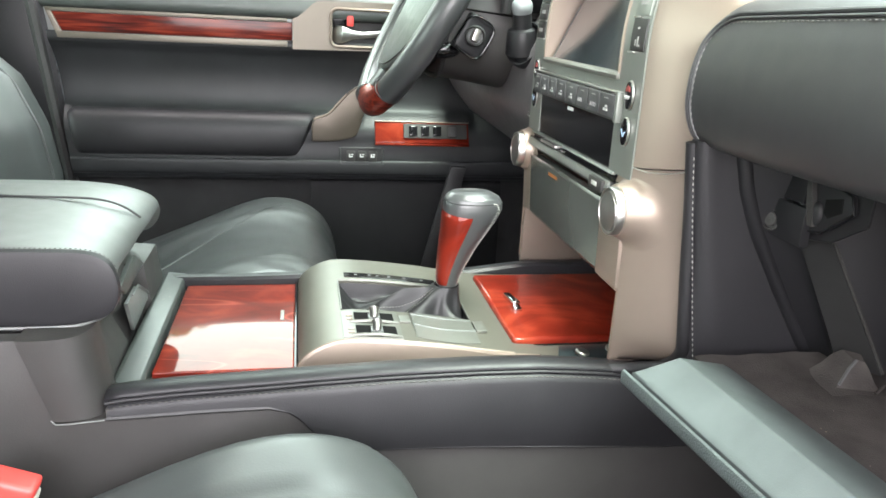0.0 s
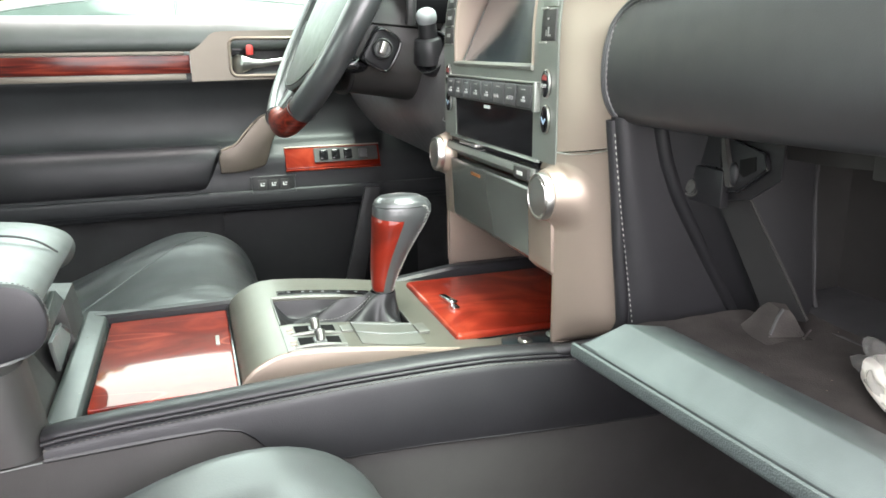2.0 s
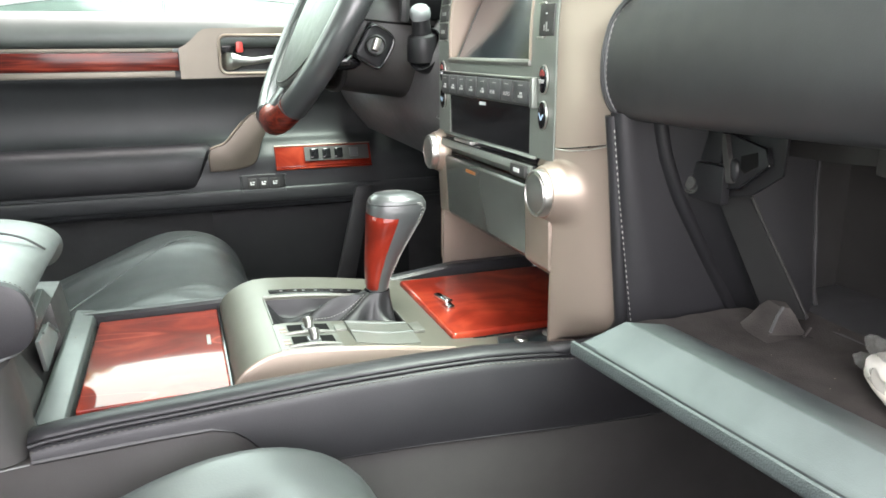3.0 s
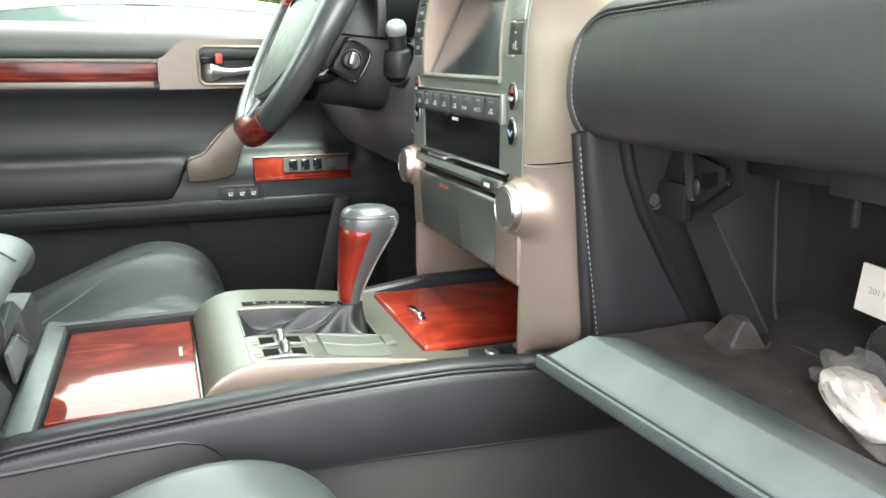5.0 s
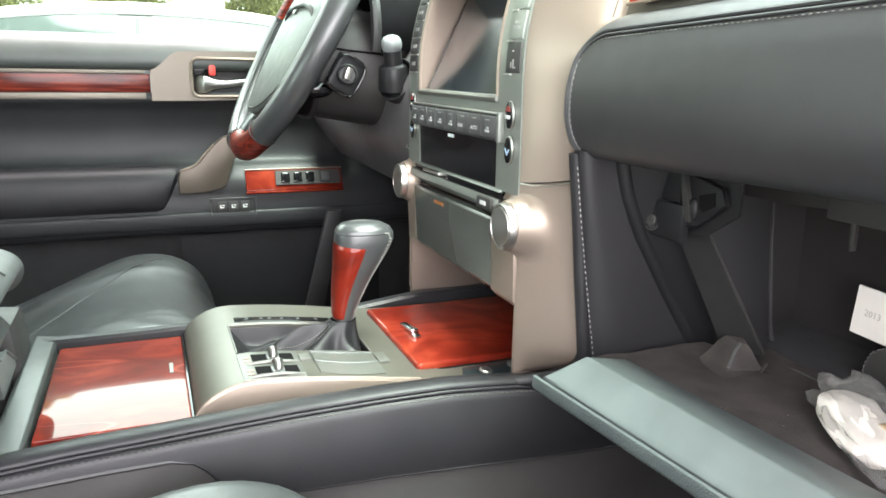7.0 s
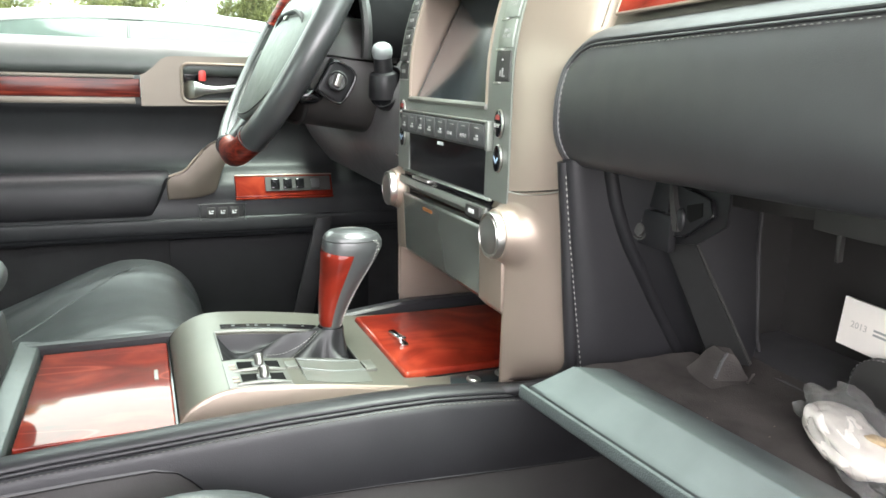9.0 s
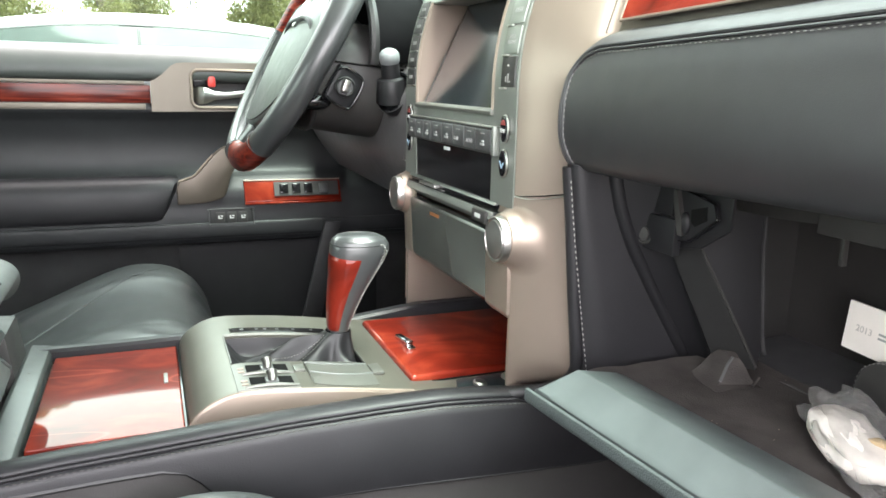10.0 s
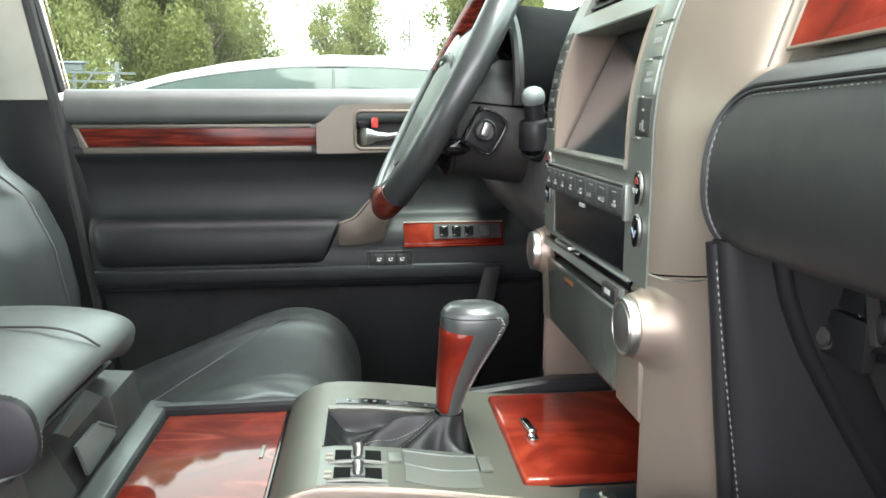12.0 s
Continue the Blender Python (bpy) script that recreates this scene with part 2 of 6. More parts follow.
def film_material():
    """Clear crinkled plastic: mostly seen through, with bright glints."""
    m = bpy.data.materials.new("clear crinkled plastic film")
    m.use_nodes = True
    nt = m.node_tree
    nt.nodes.clear()
    out = nt.nodes.new("ShaderNodeOutputMaterial")
    tr = nt.nodes.new("ShaderNodeBsdfTransparent")
    tr.inputs[0].default_value = (0.93, 0.93, 0.92, 1)
    gl = nt.nodes.new("ShaderNodeBsdfPrincipled")
    gl.inputs["Base Color"].default_value = (0.75, 0.74, 0.72, 1)
    gl.inputs["Roughness"].default_value = 0.15
    ns = nt.nodes.new("ShaderNodeTexNoise")
    ns.inputs["Scale"].default_value = 110
    bp = nt.nodes.new("ShaderNodeBump")
    bp.inputs["Strength"].default_value = 1.0
    bp.inputs["Distance"].default_value = 0.006
    nt.links.new(ns.outputs["Fac"], bp.inputs["Height"])
    nt.links.new(bp.outputs[0], gl.inputs["Normal"])
    mix = nt.nodes.new("ShaderNodeMixShader")
    mix.inputs[0].default_value = 0.22
    nt.links.new(tr.outputs[0], mix.inputs[1])
    nt.links.new(gl.outputs[0], mix.inputs[2])
    nt.links.new(mix.outputs[0], out.inputs[0])
    return m


FILM = film_material()


def leaf_material(name, a, b_):
    m = bpy.data.materials.new(name)
    m.use_nodes = True
    nt = m.node_tree
    b = nt.nodes["Principled BSDF"]
    geo = nt.nodes.new("ShaderNodeNewGeometry")
    mx = nt.nodes.new("ShaderNodeMixRGB")
    mx.inputs[1].default_value = (*a, 1)
    mx.inputs[2].default_value = (*b_, 1)
    nt.links.new(geo.outputs["Random Per Island"], mx.inputs[0])
    nt.links.new(mx.outputs[0], b.inputs["Base Color"])
    b.inputs["Roughness"].default_value = 0.6
    tl = nt.nodes.new("ShaderNodeBsdfTranslucent")
    nt.links.new(mx.outputs[0], tl.inputs[0])
    ms = nt.nodes.new("ShaderNodeMixShader")
    ms.inputs[0].default_value = 0.65
    nt.links.new(b.outputs[0], ms.inputs[1])
    nt.links.new(tl.outputs[0], ms.inputs[2])
    nt.links.new(ms.outputs[0], nt.nodes["Material Output"].inputs[0])
    return m


LEAF = leaf_material("sunlit green leaves", (0.165, 0.166, 0.052), (0.225, 0.225, 0.085))
GRASS_MAT = material("rough verge grass", (0.09, 0.12, 0.035), 0.9, var=0.4, var_scale=4, bump=0.8, bump_scale=60, bump_dist=0.02)


# ---------------------------------------------------------------- builders
ORIGIN = {}


def thing(name, at, label, category, group="", kind=""):
    ob = new(name)
    ob.location = at
    ob.empty_display_size = 0.05
    ORIGIN[ob.name] = Vector(at)
    return tagged(ob, label, category, group, kind)


def part(name, bm, mat, parent=None, label="", angle=38):
    """One mesh object out of a bmesh in world metres, under a thing or a part."""
    at = ORIGIN[parent.name] if parent else Vector((0, 0, 0))
    bmesh.ops.translate(bm, verts=bm.verts, vec=-at)
    bmesh.ops.recalc_face_normals(bm, faces=bm.faces)
    me = bpy.data.meshes.new(name)
    bm.to_mesh(me)
    bm.free()
    me.materials.append(mat)
    for p in me.polygons:
        p.use_smooth = True
    me.set_sharp_from_angle(angle=radians(angle))
    ob = new(name, me)
    if parent:
        ob.parent = parent
        ORIGIN[ob.name] = at
    if label:
        ob["label"] = label
    return ob


def solo(name, bm, mat, label, category, group="", kind="", angle=38):
    return tagged(part(name, bm, mat, None, "", angle), label, category, group, kind)


def bevel(bm, w, seg=2):
    if w > 0:
        bmesh.ops.bevel(bm, geom=list(bm.edges), offset=w, segments=seg, profile=0.6, affect="EDGES", clamp_overlap=True)
    return bm


def box(x0, x1, y0, y1, z0, z1, w=0.002, seg=2):
    bm = bmesh.new()
    bmesh.ops.create_cube(bm, size=1)
    for v in bm.verts:
        v.co = Vector((x0 + (v.co.x + 0.5) * (x1 - x0), y0 + (v.co.y + 0.5) * (y1 - y0), z0 + (v.co.z + 0.5) * (z1 - z0)))
    return bevel(bm, w, seg)


def turned(bm, at, rx=0, ry=0, rz=0):
    bmesh.ops.transform(bm, matrix=pose(*at, rx, ry, rz), verts=bm.verts)
    return bm


def prism(poly, axis, a, b, w=0.0, seg=2):
    """poly in the plane across the axis: (y, z), (x, z) or (x, y); from a to b along it."""
    def put(p, d):
        return {"x": (d, p[0], p[1]), "y": (p[0], d, p[1]), "z": (p[0], p[1], d)}[axis]
    bm = bmesh.new()
    v0 = [bm.verts.new(put(p, a)) for p in poly]
    v1 = [bm.verts.new(put(p, b)) for p in poly]
    n = len(poly)
    for i in range(n):
        bm.faces.new((v0[i], v0[(i + 1) % n], v1[(i + 1) % n], v1[i]))
    bm.faces.new(v0[::-1])
    bm.faces.new(v1)
    bmesh.ops.recalc_face_normals(bm, faces=bm.faces)
    return bevel(bm, w, seg)


def loft(rings, cap=True, closed=True, loop=False):
    bm = bmesh.new()
    vs = [[bm.verts.new(p) for p in r] for r in rings]
    n = len(rings[0])
    last = n if closed else n - 1
    m = len(vs)
    for k in range(m if loop else m - 1):
        a, b = vs[k], vs[(k + 1) % m]
        for i in range(last):
            bm.faces.new((a[i], a[(i + 1) % n], b[(i + 1) % n], b[i]))
    if cap and closed and not loop:
        bm.faces.new(vs[0][::-1])
        bm.faces.new(vs[-1])
    bmesh.ops.recalc_face_normals(bm, faces=bm.faces)
    return bm


def frames_of(pts, loop=False):
    pts = [Vector(p) for p in pts]
    n = len(pts)
    out = []
    for i in range(n):
        if loop:
            t = pts[(i + 1) % n] - pts[i - 1]
        else:
            t = pts[min(i + 1, n - 1)] - pts[max(i - 1, 0)]
        out.append((pts[i], t.normalized()))
    return out


def tube(pts, r, n=10, loop=False, flat=1.0):
    rings = []
    side = None
    for k, (p, t) in enumerate(frames_of(pts, loop)):
        if side is None:
            side = t.cross(Vector((0, 0, 1)))
            if side.length < 0.1:
                side = t.cross(Vector((0, 1, 0)))
        side = (side - t * side.dot(t)).normalized()
        up = side.cross(t)
        rad = r[k] if isinstance(r, (list, tuple)) else r
        rings.append([p + side * (rad * math.cos(a)) + up * (rad * flat * math.sin(a)) for a in [2 * math.pi * i / n for i in range(n)]])
    return loft(rings, cap=not loop, loop=loop)


def smooth_path(pts, per=6):
    """Catmull-Rom through the points."""
    P = [Vector(p) for p in pts]
    P = [2 * P[0] - P[1]] + P + [2 * P[-1] - P[-2]]
    out = []
    for i in range(1, len(P) - 2):
        for s in range(per):
            t = s / per
            a, b, c, d = P[i - 1], P[i], P[i + 1], P[i + 2]
            out.append(0.5 * ((2 * b) + (c - a) * t + (2 * a - 5 * b + 4 * c - d) * t * t + (3 * b - a - 3 * c + d) * t ** 3))
    out.append(P[-2])
    return out


def lathe(profile, at, axis, n=40):
    """profile: (radius, distance along the axis)."""
    q = Vector((0, 0, 1)).rotation_difference(Vector(axis).normalized())
    rings = []
    for r, h in profile:
        rings.append([Vector(at) + q @ Vector((max(r, 1e-4) * math.cos(a), max(r, 1e-4) * math.sin(a), h)) for a in [2 * math.pi * i / n for i in range(n)]])
    return loft(rings)


def stitches(pts, step=0.0055, length=0.0038, r=0.0006, tilt=0.0):
    """A row of single thread stitches along a line."""
    bm = bmesh.new()
    P = [Vector(p) for p in pts]
    seg = [(P[i + 1] - P[i]).length for i in range(len(P) - 1)]
    total = sum(seg)
    k = 0
    while (k + 0.5) * step < total:
        d = (k + 0.5) * step
        i = 0
        while i < len(seg) - 1 and d > seg[i]:
            d -= seg[i]
            i += 1
        t = (P[i + 1] - P[i]).normalized()
        c = P[i] + t * d
        s = t.cross(Vector((0.3, 0.4, 0.86))).normalized()
        u = s.cross(t)
        t = (t + s * tilt).normalized()
        ends = [bm.verts.new(c - t * length / 2), bm.verts.new(c + t * length / 2)]
        mid = [bm.verts.new(c + s * r * 1.2), bm.verts.new(c + u * r * 1.2), bm.verts.new(c - s * r * 1.2), bm.verts.new(c - u * r * 1.2)]
        for j in range(4):
            bm.faces.new((ends[0], mid[j], mid[(j + 1) % 4]))
            bm.faces.new((ends[1], mid[(j + 1) % 4], mid[j]))
        k += 1
    return bm


def surface(fn, nu, nv, thick=0.004):
    """An open sheet fn(u, v), u and v from 0 to 1, given a thickness."""
    bm = bmesh.new()
    vs = [[bm.verts.new(fn(i / nu, j / nv)) for j in range(nv + 1)] for i in range(nu + 1)]
    for i in range(nu):
        for j in range(nv):
            bm.faces.new((vs[i][j], vs[i + 1][j], vs[i + 1][j + 1], vs[i][j + 1]))
    bmesh.ops.recalc_face_normals(bm, faces=bm.faces)
    if thick:
        bmesh.ops.solidify(bm, geom=list(bm.faces), thickness=thick)
    return bm


def joined(*bms):
    out = bms[0]
    for b in bms[1:]:
        me = bpy.data.meshes.new("tmp")
        b.to_mesh(me)
        b.free()
        out.from_mesh(me)
        bpy.data.meshes.remove(me)
    return out


def lettering(text, size, m):
    """Letters as a thin mesh; m places their plane (x along the line, y up)."""
    cu = bpy.data.curves.new("letters", "FONT")
    cu.body, cu.size, cu.extrude = text, size, size * 0.02
    cu.align_x, cu.align_y = "CENTER", "CENTER"
    cu.resolution_u = 2
    ob = bpy.data.objects.new("letters", cu)
    scene.collection.objects.link(ob)
    me = bpy.data.meshes.new_from_object(ob.evaluated_get(bpy.context.evaluated_depsgraph_get()))
    bm = bmesh.new()
    bm.from_mesh(me)
    bpy.data.objects.remove(ob)
    bpy.data.curves.remove(cu)
    bpy.data.meshes.remove(me)
    bmesh.ops.transform(bm, matrix=m, verts=bm.verts)
    return bm


def lump_of(c, r, n=20):
    """A smooth rounded lump."""
    return loft([[Vector((c[0] + r[0] * math.cos(t), c[1] + r[1] * math.sin(t) * math.cos(a), c[2] + r[2] * math.sin(t) * math.sin(a))) for a in [2 * math.pi * i / n for i in range(n)]] for t in [math.pi * (k + 0.02) / 12.04 for k in range(13)]])


def plane_of(at, right, up):
    r, u = Vector(right).normalized(), Vector(up).normalized()
    n = r.cross(u)
    return Matrix(((r.x, u.x, n.x, at[0]), (r.y, u.y, n.y, at[1]), (r.z, u.z, n.z, at[2]), (0, 0, 0, 1)))


def lerp(a, b, t):
    return a + (b - a) * t


def ramp(pts, x):
    for (x0, y0), (x1, y1) in zip(pts, pts[1:]):
        if x <= x1:
            return lerp(y0, y1, max(0, (x - x0) / (x1 - x0)))
    return pts[-1][1]


# ---------------------------------------------------------------- ground and car shell
solo("ground", box(-60, 60, -30, 90, -0.2, 0.0, 0), ASPHALT, "worn grey asphalt of the car park", "ground", kind="structure")
solo("underbody", box(-2.2, 0.75, -0.76, 0.80, 0.0, 0.498, 0.02), PLASTIC, "plain black underside of the cabin", "underbody", kind="structure")
solo("floor", box(-1.9, 0.75, -0.74, 0.78, 0.50, 0.55, 0.004), CARPET, "black carpeted cabin floor", "floor", kind="structure")


solo("ceiling", surface(lambda u, v: Vector((lerp(-2.3, -0.02, u), lerp(-0.66, 0.66, v), 1.735 - 0.035 * (2 * v - 1) ** 2 - 0.05 * max(0, u - 0.75) * 4 * 0.6)), 16, 16, 0.03),
     BEIGE, "warm grey woven headliner", "ceiling", kind="structure")
# rear of the cabin, closed
solo("wall_rear", box(-2.34, -2.30, -0.80, 0.84, 0.5, 1.22, 0), BEIGE, "plain closed rear of the cabin", "wall", kind="structure")
solo("wall_rear_left", box(-2.30, -0.93, 0.80, 0.84, 0.5, 1.27, 0.004), PLASTIC, "dark lower side wall of the rear cabin", "wall", kind="structure")
solo("wall_rear_right", box(-2.30, -0.93, -0.84, -0.80, 0.5, 1.27, 0.004), PLASTIC, "dark lower side wall of the rear cabin", "wall", kind="structure")
solo("wall_front", box(0.76, 0.80, -0.80, 0.84, 0.3, 1.33, 0), PLASTIC, "plain bulkhead in front of the footwells", "wall", kind="structure")
solo("sill_left", box(-2.0, 0.76, 0.78, 0.86, 0.40, 0.60, 0.01), PLASTIC, "black door sill", "door sill", kind="structure")
solo("sill_right", box(-2.0, 0.76, -0.82, -0.74, 0.40, 0.60, 0.01), PLASTIC, "black door sill", "door sill", kind="structure")
for side, name in ((1, "roof_rail_left"), (-1, "roof_rail_right")):
    solo(name, tube([(-2.3, side * 0.68, 1.69), (-0.9, side * 0.68, 1.69), (-0.1, side * 0.67, 1.66), (0.35, side * 0.71, 1.52), (0.78, side * 0.76, 1.34)], 0.035, 10),
         BEIGE, "warm grey trimmed roof edge and screen pillar", "pillar trim", kind="structure")
    # rear quarter pillar
    solo("pillar_rear", prism([(-2.3, 1.25), (-1.95, 1.25), (-2.1, 1.72), (-2.3, 1.72)], "y", side * 0.74, side * 0.78, 0.004), BEIGE, "warm grey rear pillar", "pillar trim", kind="structure")

windscreen = thing("windscreen", (0.4, 0, 1.34), "large raked windscreen of green tinted glass", "windscreen", kind="structure")
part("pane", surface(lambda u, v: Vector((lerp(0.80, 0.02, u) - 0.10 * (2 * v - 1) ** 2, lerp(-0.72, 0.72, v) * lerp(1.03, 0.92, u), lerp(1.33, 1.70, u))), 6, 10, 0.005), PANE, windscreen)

rear_window = thing("window_rear_left", (-1.5, 0.79, 1.27), "tinted rear side window", "window", kind="structure")
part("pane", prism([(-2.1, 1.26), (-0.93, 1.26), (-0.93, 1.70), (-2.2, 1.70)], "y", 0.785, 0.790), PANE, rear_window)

back_window = thing("window_rear", (-2.3, 0, 1.22), "wide tinted tailgate window", "window", kind="structure")
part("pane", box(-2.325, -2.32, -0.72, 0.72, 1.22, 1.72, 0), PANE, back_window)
right_window = thing("window_rear_right", (-1.5, -0.79, 1.27), "tinted rear side window", "window", kind="structure")
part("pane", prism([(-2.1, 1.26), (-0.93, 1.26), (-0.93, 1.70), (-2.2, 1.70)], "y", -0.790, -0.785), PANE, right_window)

# ---------------------------------------------------------------- centre pillar, driver's side
def pillar_x(z):
    return -0.686 - max(0, z - 1.248) * 0.167 + max(0, 1.248 - z) * 0.115


def pillar_poly(z0, z1, back, inset):
    zs = [lerp(z0, z1, i / 6) for i in range(7)]
    return [(pillar_x(z) - inset, z) for z in zs] + [(back - (z1 - 1.2) * 0.1, z1), (back, z0)]


for side, gname in ((1, "pillar_left"), (-1, "pillar_right")):
    pil = thing(gname, (-0.8, side * 0.79, 0.55), "centre pillar, black plastic below and warm grey trim above", "pillar trim", kind="structure")
    a, b = (0.765, 0.86) if side > 0 else (-0.86, -0.765)
    part("lower_trim", prism(pillar_poly(0.55, 1.2485, -0.93, 0.006), "y", a, b, 0.003), STALK_BLACK, pil)
    part("upper_trim", prism(pillar_poly(1.2487, 1.74, -0.93, 0.006), "y", a, b, 0.003), BEIGE, pil)
    part("weather_seal", tube([(pillar_x(z) + 0.001, side * 0.772, z) for z in [0.55 + i * 0.065 for i in range(19)]], 0.0095, 8), RUBBER, pil)

# unseen panel added to hold back low light from the passenger side
solo("light_block_right", box(-0.62, 0.76, -0.85, -0.80, 0.5, 1.04, 0.01), PLASTIC, "unseen dark panel behind the camera that blocks low side light", "wall", kind="structure")

# ---------------------------------------------------------------- driver's door
door = thing("driver_door", (-0.15, 0.79, 0.58), "closed driver's door lined in black leather with wood and champagne trim", "car door")


def rear_edge(z):
    return pillar_x(z) + 0.018


def door_loft(profile, x1=0.42, x0=None, n=14, wob=0.0):
    """A strip of the lining: an open (y, z) profile swept along the car and given a back."""
    def fn(u, v):
        k = v * (len(profile) - 1)
        i = min(int(k), len(profile) - 2)
        y = lerp(profile[i][0], profile[i + 1][0], k - i)
        z = lerp(profile[i][1], profile[i + 1][1], k - i)
        xr = rear_edge(z) if x0 is None else x0
        x = lerp(xr, x1, u)
        return Vector((x, y + wob * math.sin(x * 5), z))
    return surface(fn, n, (len(profile) - 1) * 2, 0.006)


def curve2(pts, per=5):
    return [(p.x, p.y) for p in smooth_path([(a, b, 0) for a, b in pts], per)]


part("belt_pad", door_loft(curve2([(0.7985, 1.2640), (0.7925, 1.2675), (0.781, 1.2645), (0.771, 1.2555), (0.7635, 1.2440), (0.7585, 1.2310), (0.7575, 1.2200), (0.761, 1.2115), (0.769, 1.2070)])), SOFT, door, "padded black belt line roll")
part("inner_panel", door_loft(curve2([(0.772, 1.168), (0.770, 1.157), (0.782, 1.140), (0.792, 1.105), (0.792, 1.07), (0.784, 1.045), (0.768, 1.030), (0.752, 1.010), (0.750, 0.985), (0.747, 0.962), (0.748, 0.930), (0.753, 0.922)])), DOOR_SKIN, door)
part("lower_panel", door_loft(curve2([(0.757, 0.924), (0.768, 0.915), (0.774, 0.88), (0.776, 0.80), (0.772, 0.70), (0.765, 0.60)])), INNER, door)
part("outer_skin", prism([(-0.70, 0.56), (0.45, 0.56), (0.45, 1.26), (-0.72, 1.26)], "y", 0.86, 0.90, 0.01), CAR_DARK, door)
part("seam_line", tube([(-0.61, 0.7475, 0.921), (-0.4, 0.7475, 0.922), (-0.215, 0.7475, 0.925)], 0.0022, 6), PLASTIC_GREY, door)
# arm pad
def arm_ring(x, s):
    pr = curve2([(0.775, 0.964), (0.752, 0.960), (0.738, 0.965), (0.733, 0.985), (0.735, 1.012), (0.743, 1.030), (0.757, 1.039), (0.780, 1.042)], 4)
    cy, cz = 0.765, 1.0
    return [Vector((x + (z - 1.0) * 0.38 * (1 if x > -0.4 else -0.30), cy + (y - cy) * s, cz + (z - cz) * (0.6 + 0.4 * s))) for y, z in pr]


arm_pad = part("arm_pad", loft([arm_ring(x, s) for x, s in ((-0.632, 0.55), (-0.627, 0.85), (-0.617, 1), (-0.5, 1), (-0.4, 1), (-0.3, 1), (-0.24, 1), (-0.228, 0.9), (-0.221, 0.6))]), LEATHER, door, "soft black leather arm pad with tonal stitching")
part("stitching", stitches([(-0.60 + 0.001, 0.7375, 1.019), (-0.4, 0.7375, 1.019), (-0.22, 0.7375, 1.019)], 0.006, 0.004, 0.0005), THREAD_DARK, arm_pad)
part("arm_ledge", door_loft(curve2([(0.756, 0.957), (0.741, 0.957), (0.737, 0.950), (0.739, 0.930), (0.750, 0.924)]), x1=0.30), DOOR_SKIN, door)

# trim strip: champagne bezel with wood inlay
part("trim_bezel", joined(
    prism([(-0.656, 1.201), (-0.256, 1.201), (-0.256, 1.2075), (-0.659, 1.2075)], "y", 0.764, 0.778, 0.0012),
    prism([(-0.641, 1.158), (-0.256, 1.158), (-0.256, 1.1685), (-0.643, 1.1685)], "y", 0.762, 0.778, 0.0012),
    prism([(-0.659, 1.2075), (-0.641, 1.158), (-0.634, 1.1685), (-0.648, 1.2015)], "y", 0.7645, 0.778, 0.001)), SILVER_SHADED, door, "champagne satin bezel")
part("wood_inlay", prism([(-0.648, 1.2005), (-0.634, 1.1690), (-0.2475, 1.1690), (-0.2475, 1.2005)], "y", 0.768, 0.780, 0.001), STRIP_WOOD, door, "dark red lacquered wood strip")
# handle bezel: a frame round the recess
hole = (-0.179, -0.055, 1.163, 1.2285)
def rounded(x0, x1, z0, z1, r, n=5):
    return [(cx + r * math.cos(q), cz + r * math.sin(q)) for cx, cz, q0 in ((x1 - r, z1 - r, 0), (x0 + r, z1 - r, 90), (x0 + r, z0 + r, 180), (x1 - r, z0 + r, 270)) for q in [radians(q0 + 90 * i / n) for i in range(n + 1)]]


def holed(outer, inner, y0, y1):
    """A plate across the car with a hole through it."""
    bm = bmesh.new()
    for loop in (outer, inner):
        vs = [bm.verts.new((x, y0, z)) for x, z in loop]
        for i in range(len(vs)):
            bm.edges.new((vs[i], vs[(i + 1) % len(vs)]))
    bmesh.ops.triangle_fill(bm, edges=list(bm.edges), use_beauty=True)
    out = bmesh.ops.extrude_face_region(bm, geom=list(bm.faces))
    bmesh.ops.translate(bm, verts=[v for v in out["geom"] if isinstance(v, bmesh.types.BMVert)], vec=(0, y1 - y0, 0))
    return bm


inner_edge = rounded(*hole, 0.0125)
handle_bezel = part("handle_bezel", holed([(-0.2465, 1.155), (-0.2465, 1.2075), (-0.238, 1.211), (-0.226, 1.220), (-0.212, 1.234), (-0.203, 1.239), (-0.19, 1.2405), (0.03, 1.244), (0.03, 1.158)], inner_edge, 0.757, 0.778), SILVER_SHADED, door, "champagne satin surround")
part("recess", prism(rounded(hole[0] - 0.001, hole[1] + 0.001, hole[2] - 0.001, hole[3] + 0.001, 0.0125), "y", 0.784, 0.790), INNER, handle_bezel)
part("recess_edge", tube([(x, 0.7565, z) for x, z in inner_edge], 0.0030, 8, loop=True), SILVER, handle_bezel, "satin metal edge")
lever = part("door_handle", joined(
    loft([[Vector((x, y0 + h * math.cos(a) * 0.4, z + h * math.sin(a))) for a in [2 * math.pi * i / 10 for i in range(10)]]
          for x, y0, z, h in ((-0.1765, 0.780, 1.184, 0.006), (-0.175, 0.774, 1.184, 0.0125), (-0.167, 0.765, 1.184, 0.0165), (-0.158, 0.761, 1.184, 0.0155), (-0.149, 0.763, 1.184, 0.0125), (-0.141, 0.763, 1.184, 0.0085), (-0.120, 0.764, 1.184, 0.0058), (-0.095, 0.766, 1.187, 0.0056), (-0.07, 0.770, 1.190, 0.005))])),
    BRUSHED, door, "chrome pull lever")
part("lock_tab", joined(box(-0.176, -0.146, 0.762, 0.782, 1.199, 1.2245, 0.003), ), GLOSS, door, "gloss black lock rocker")
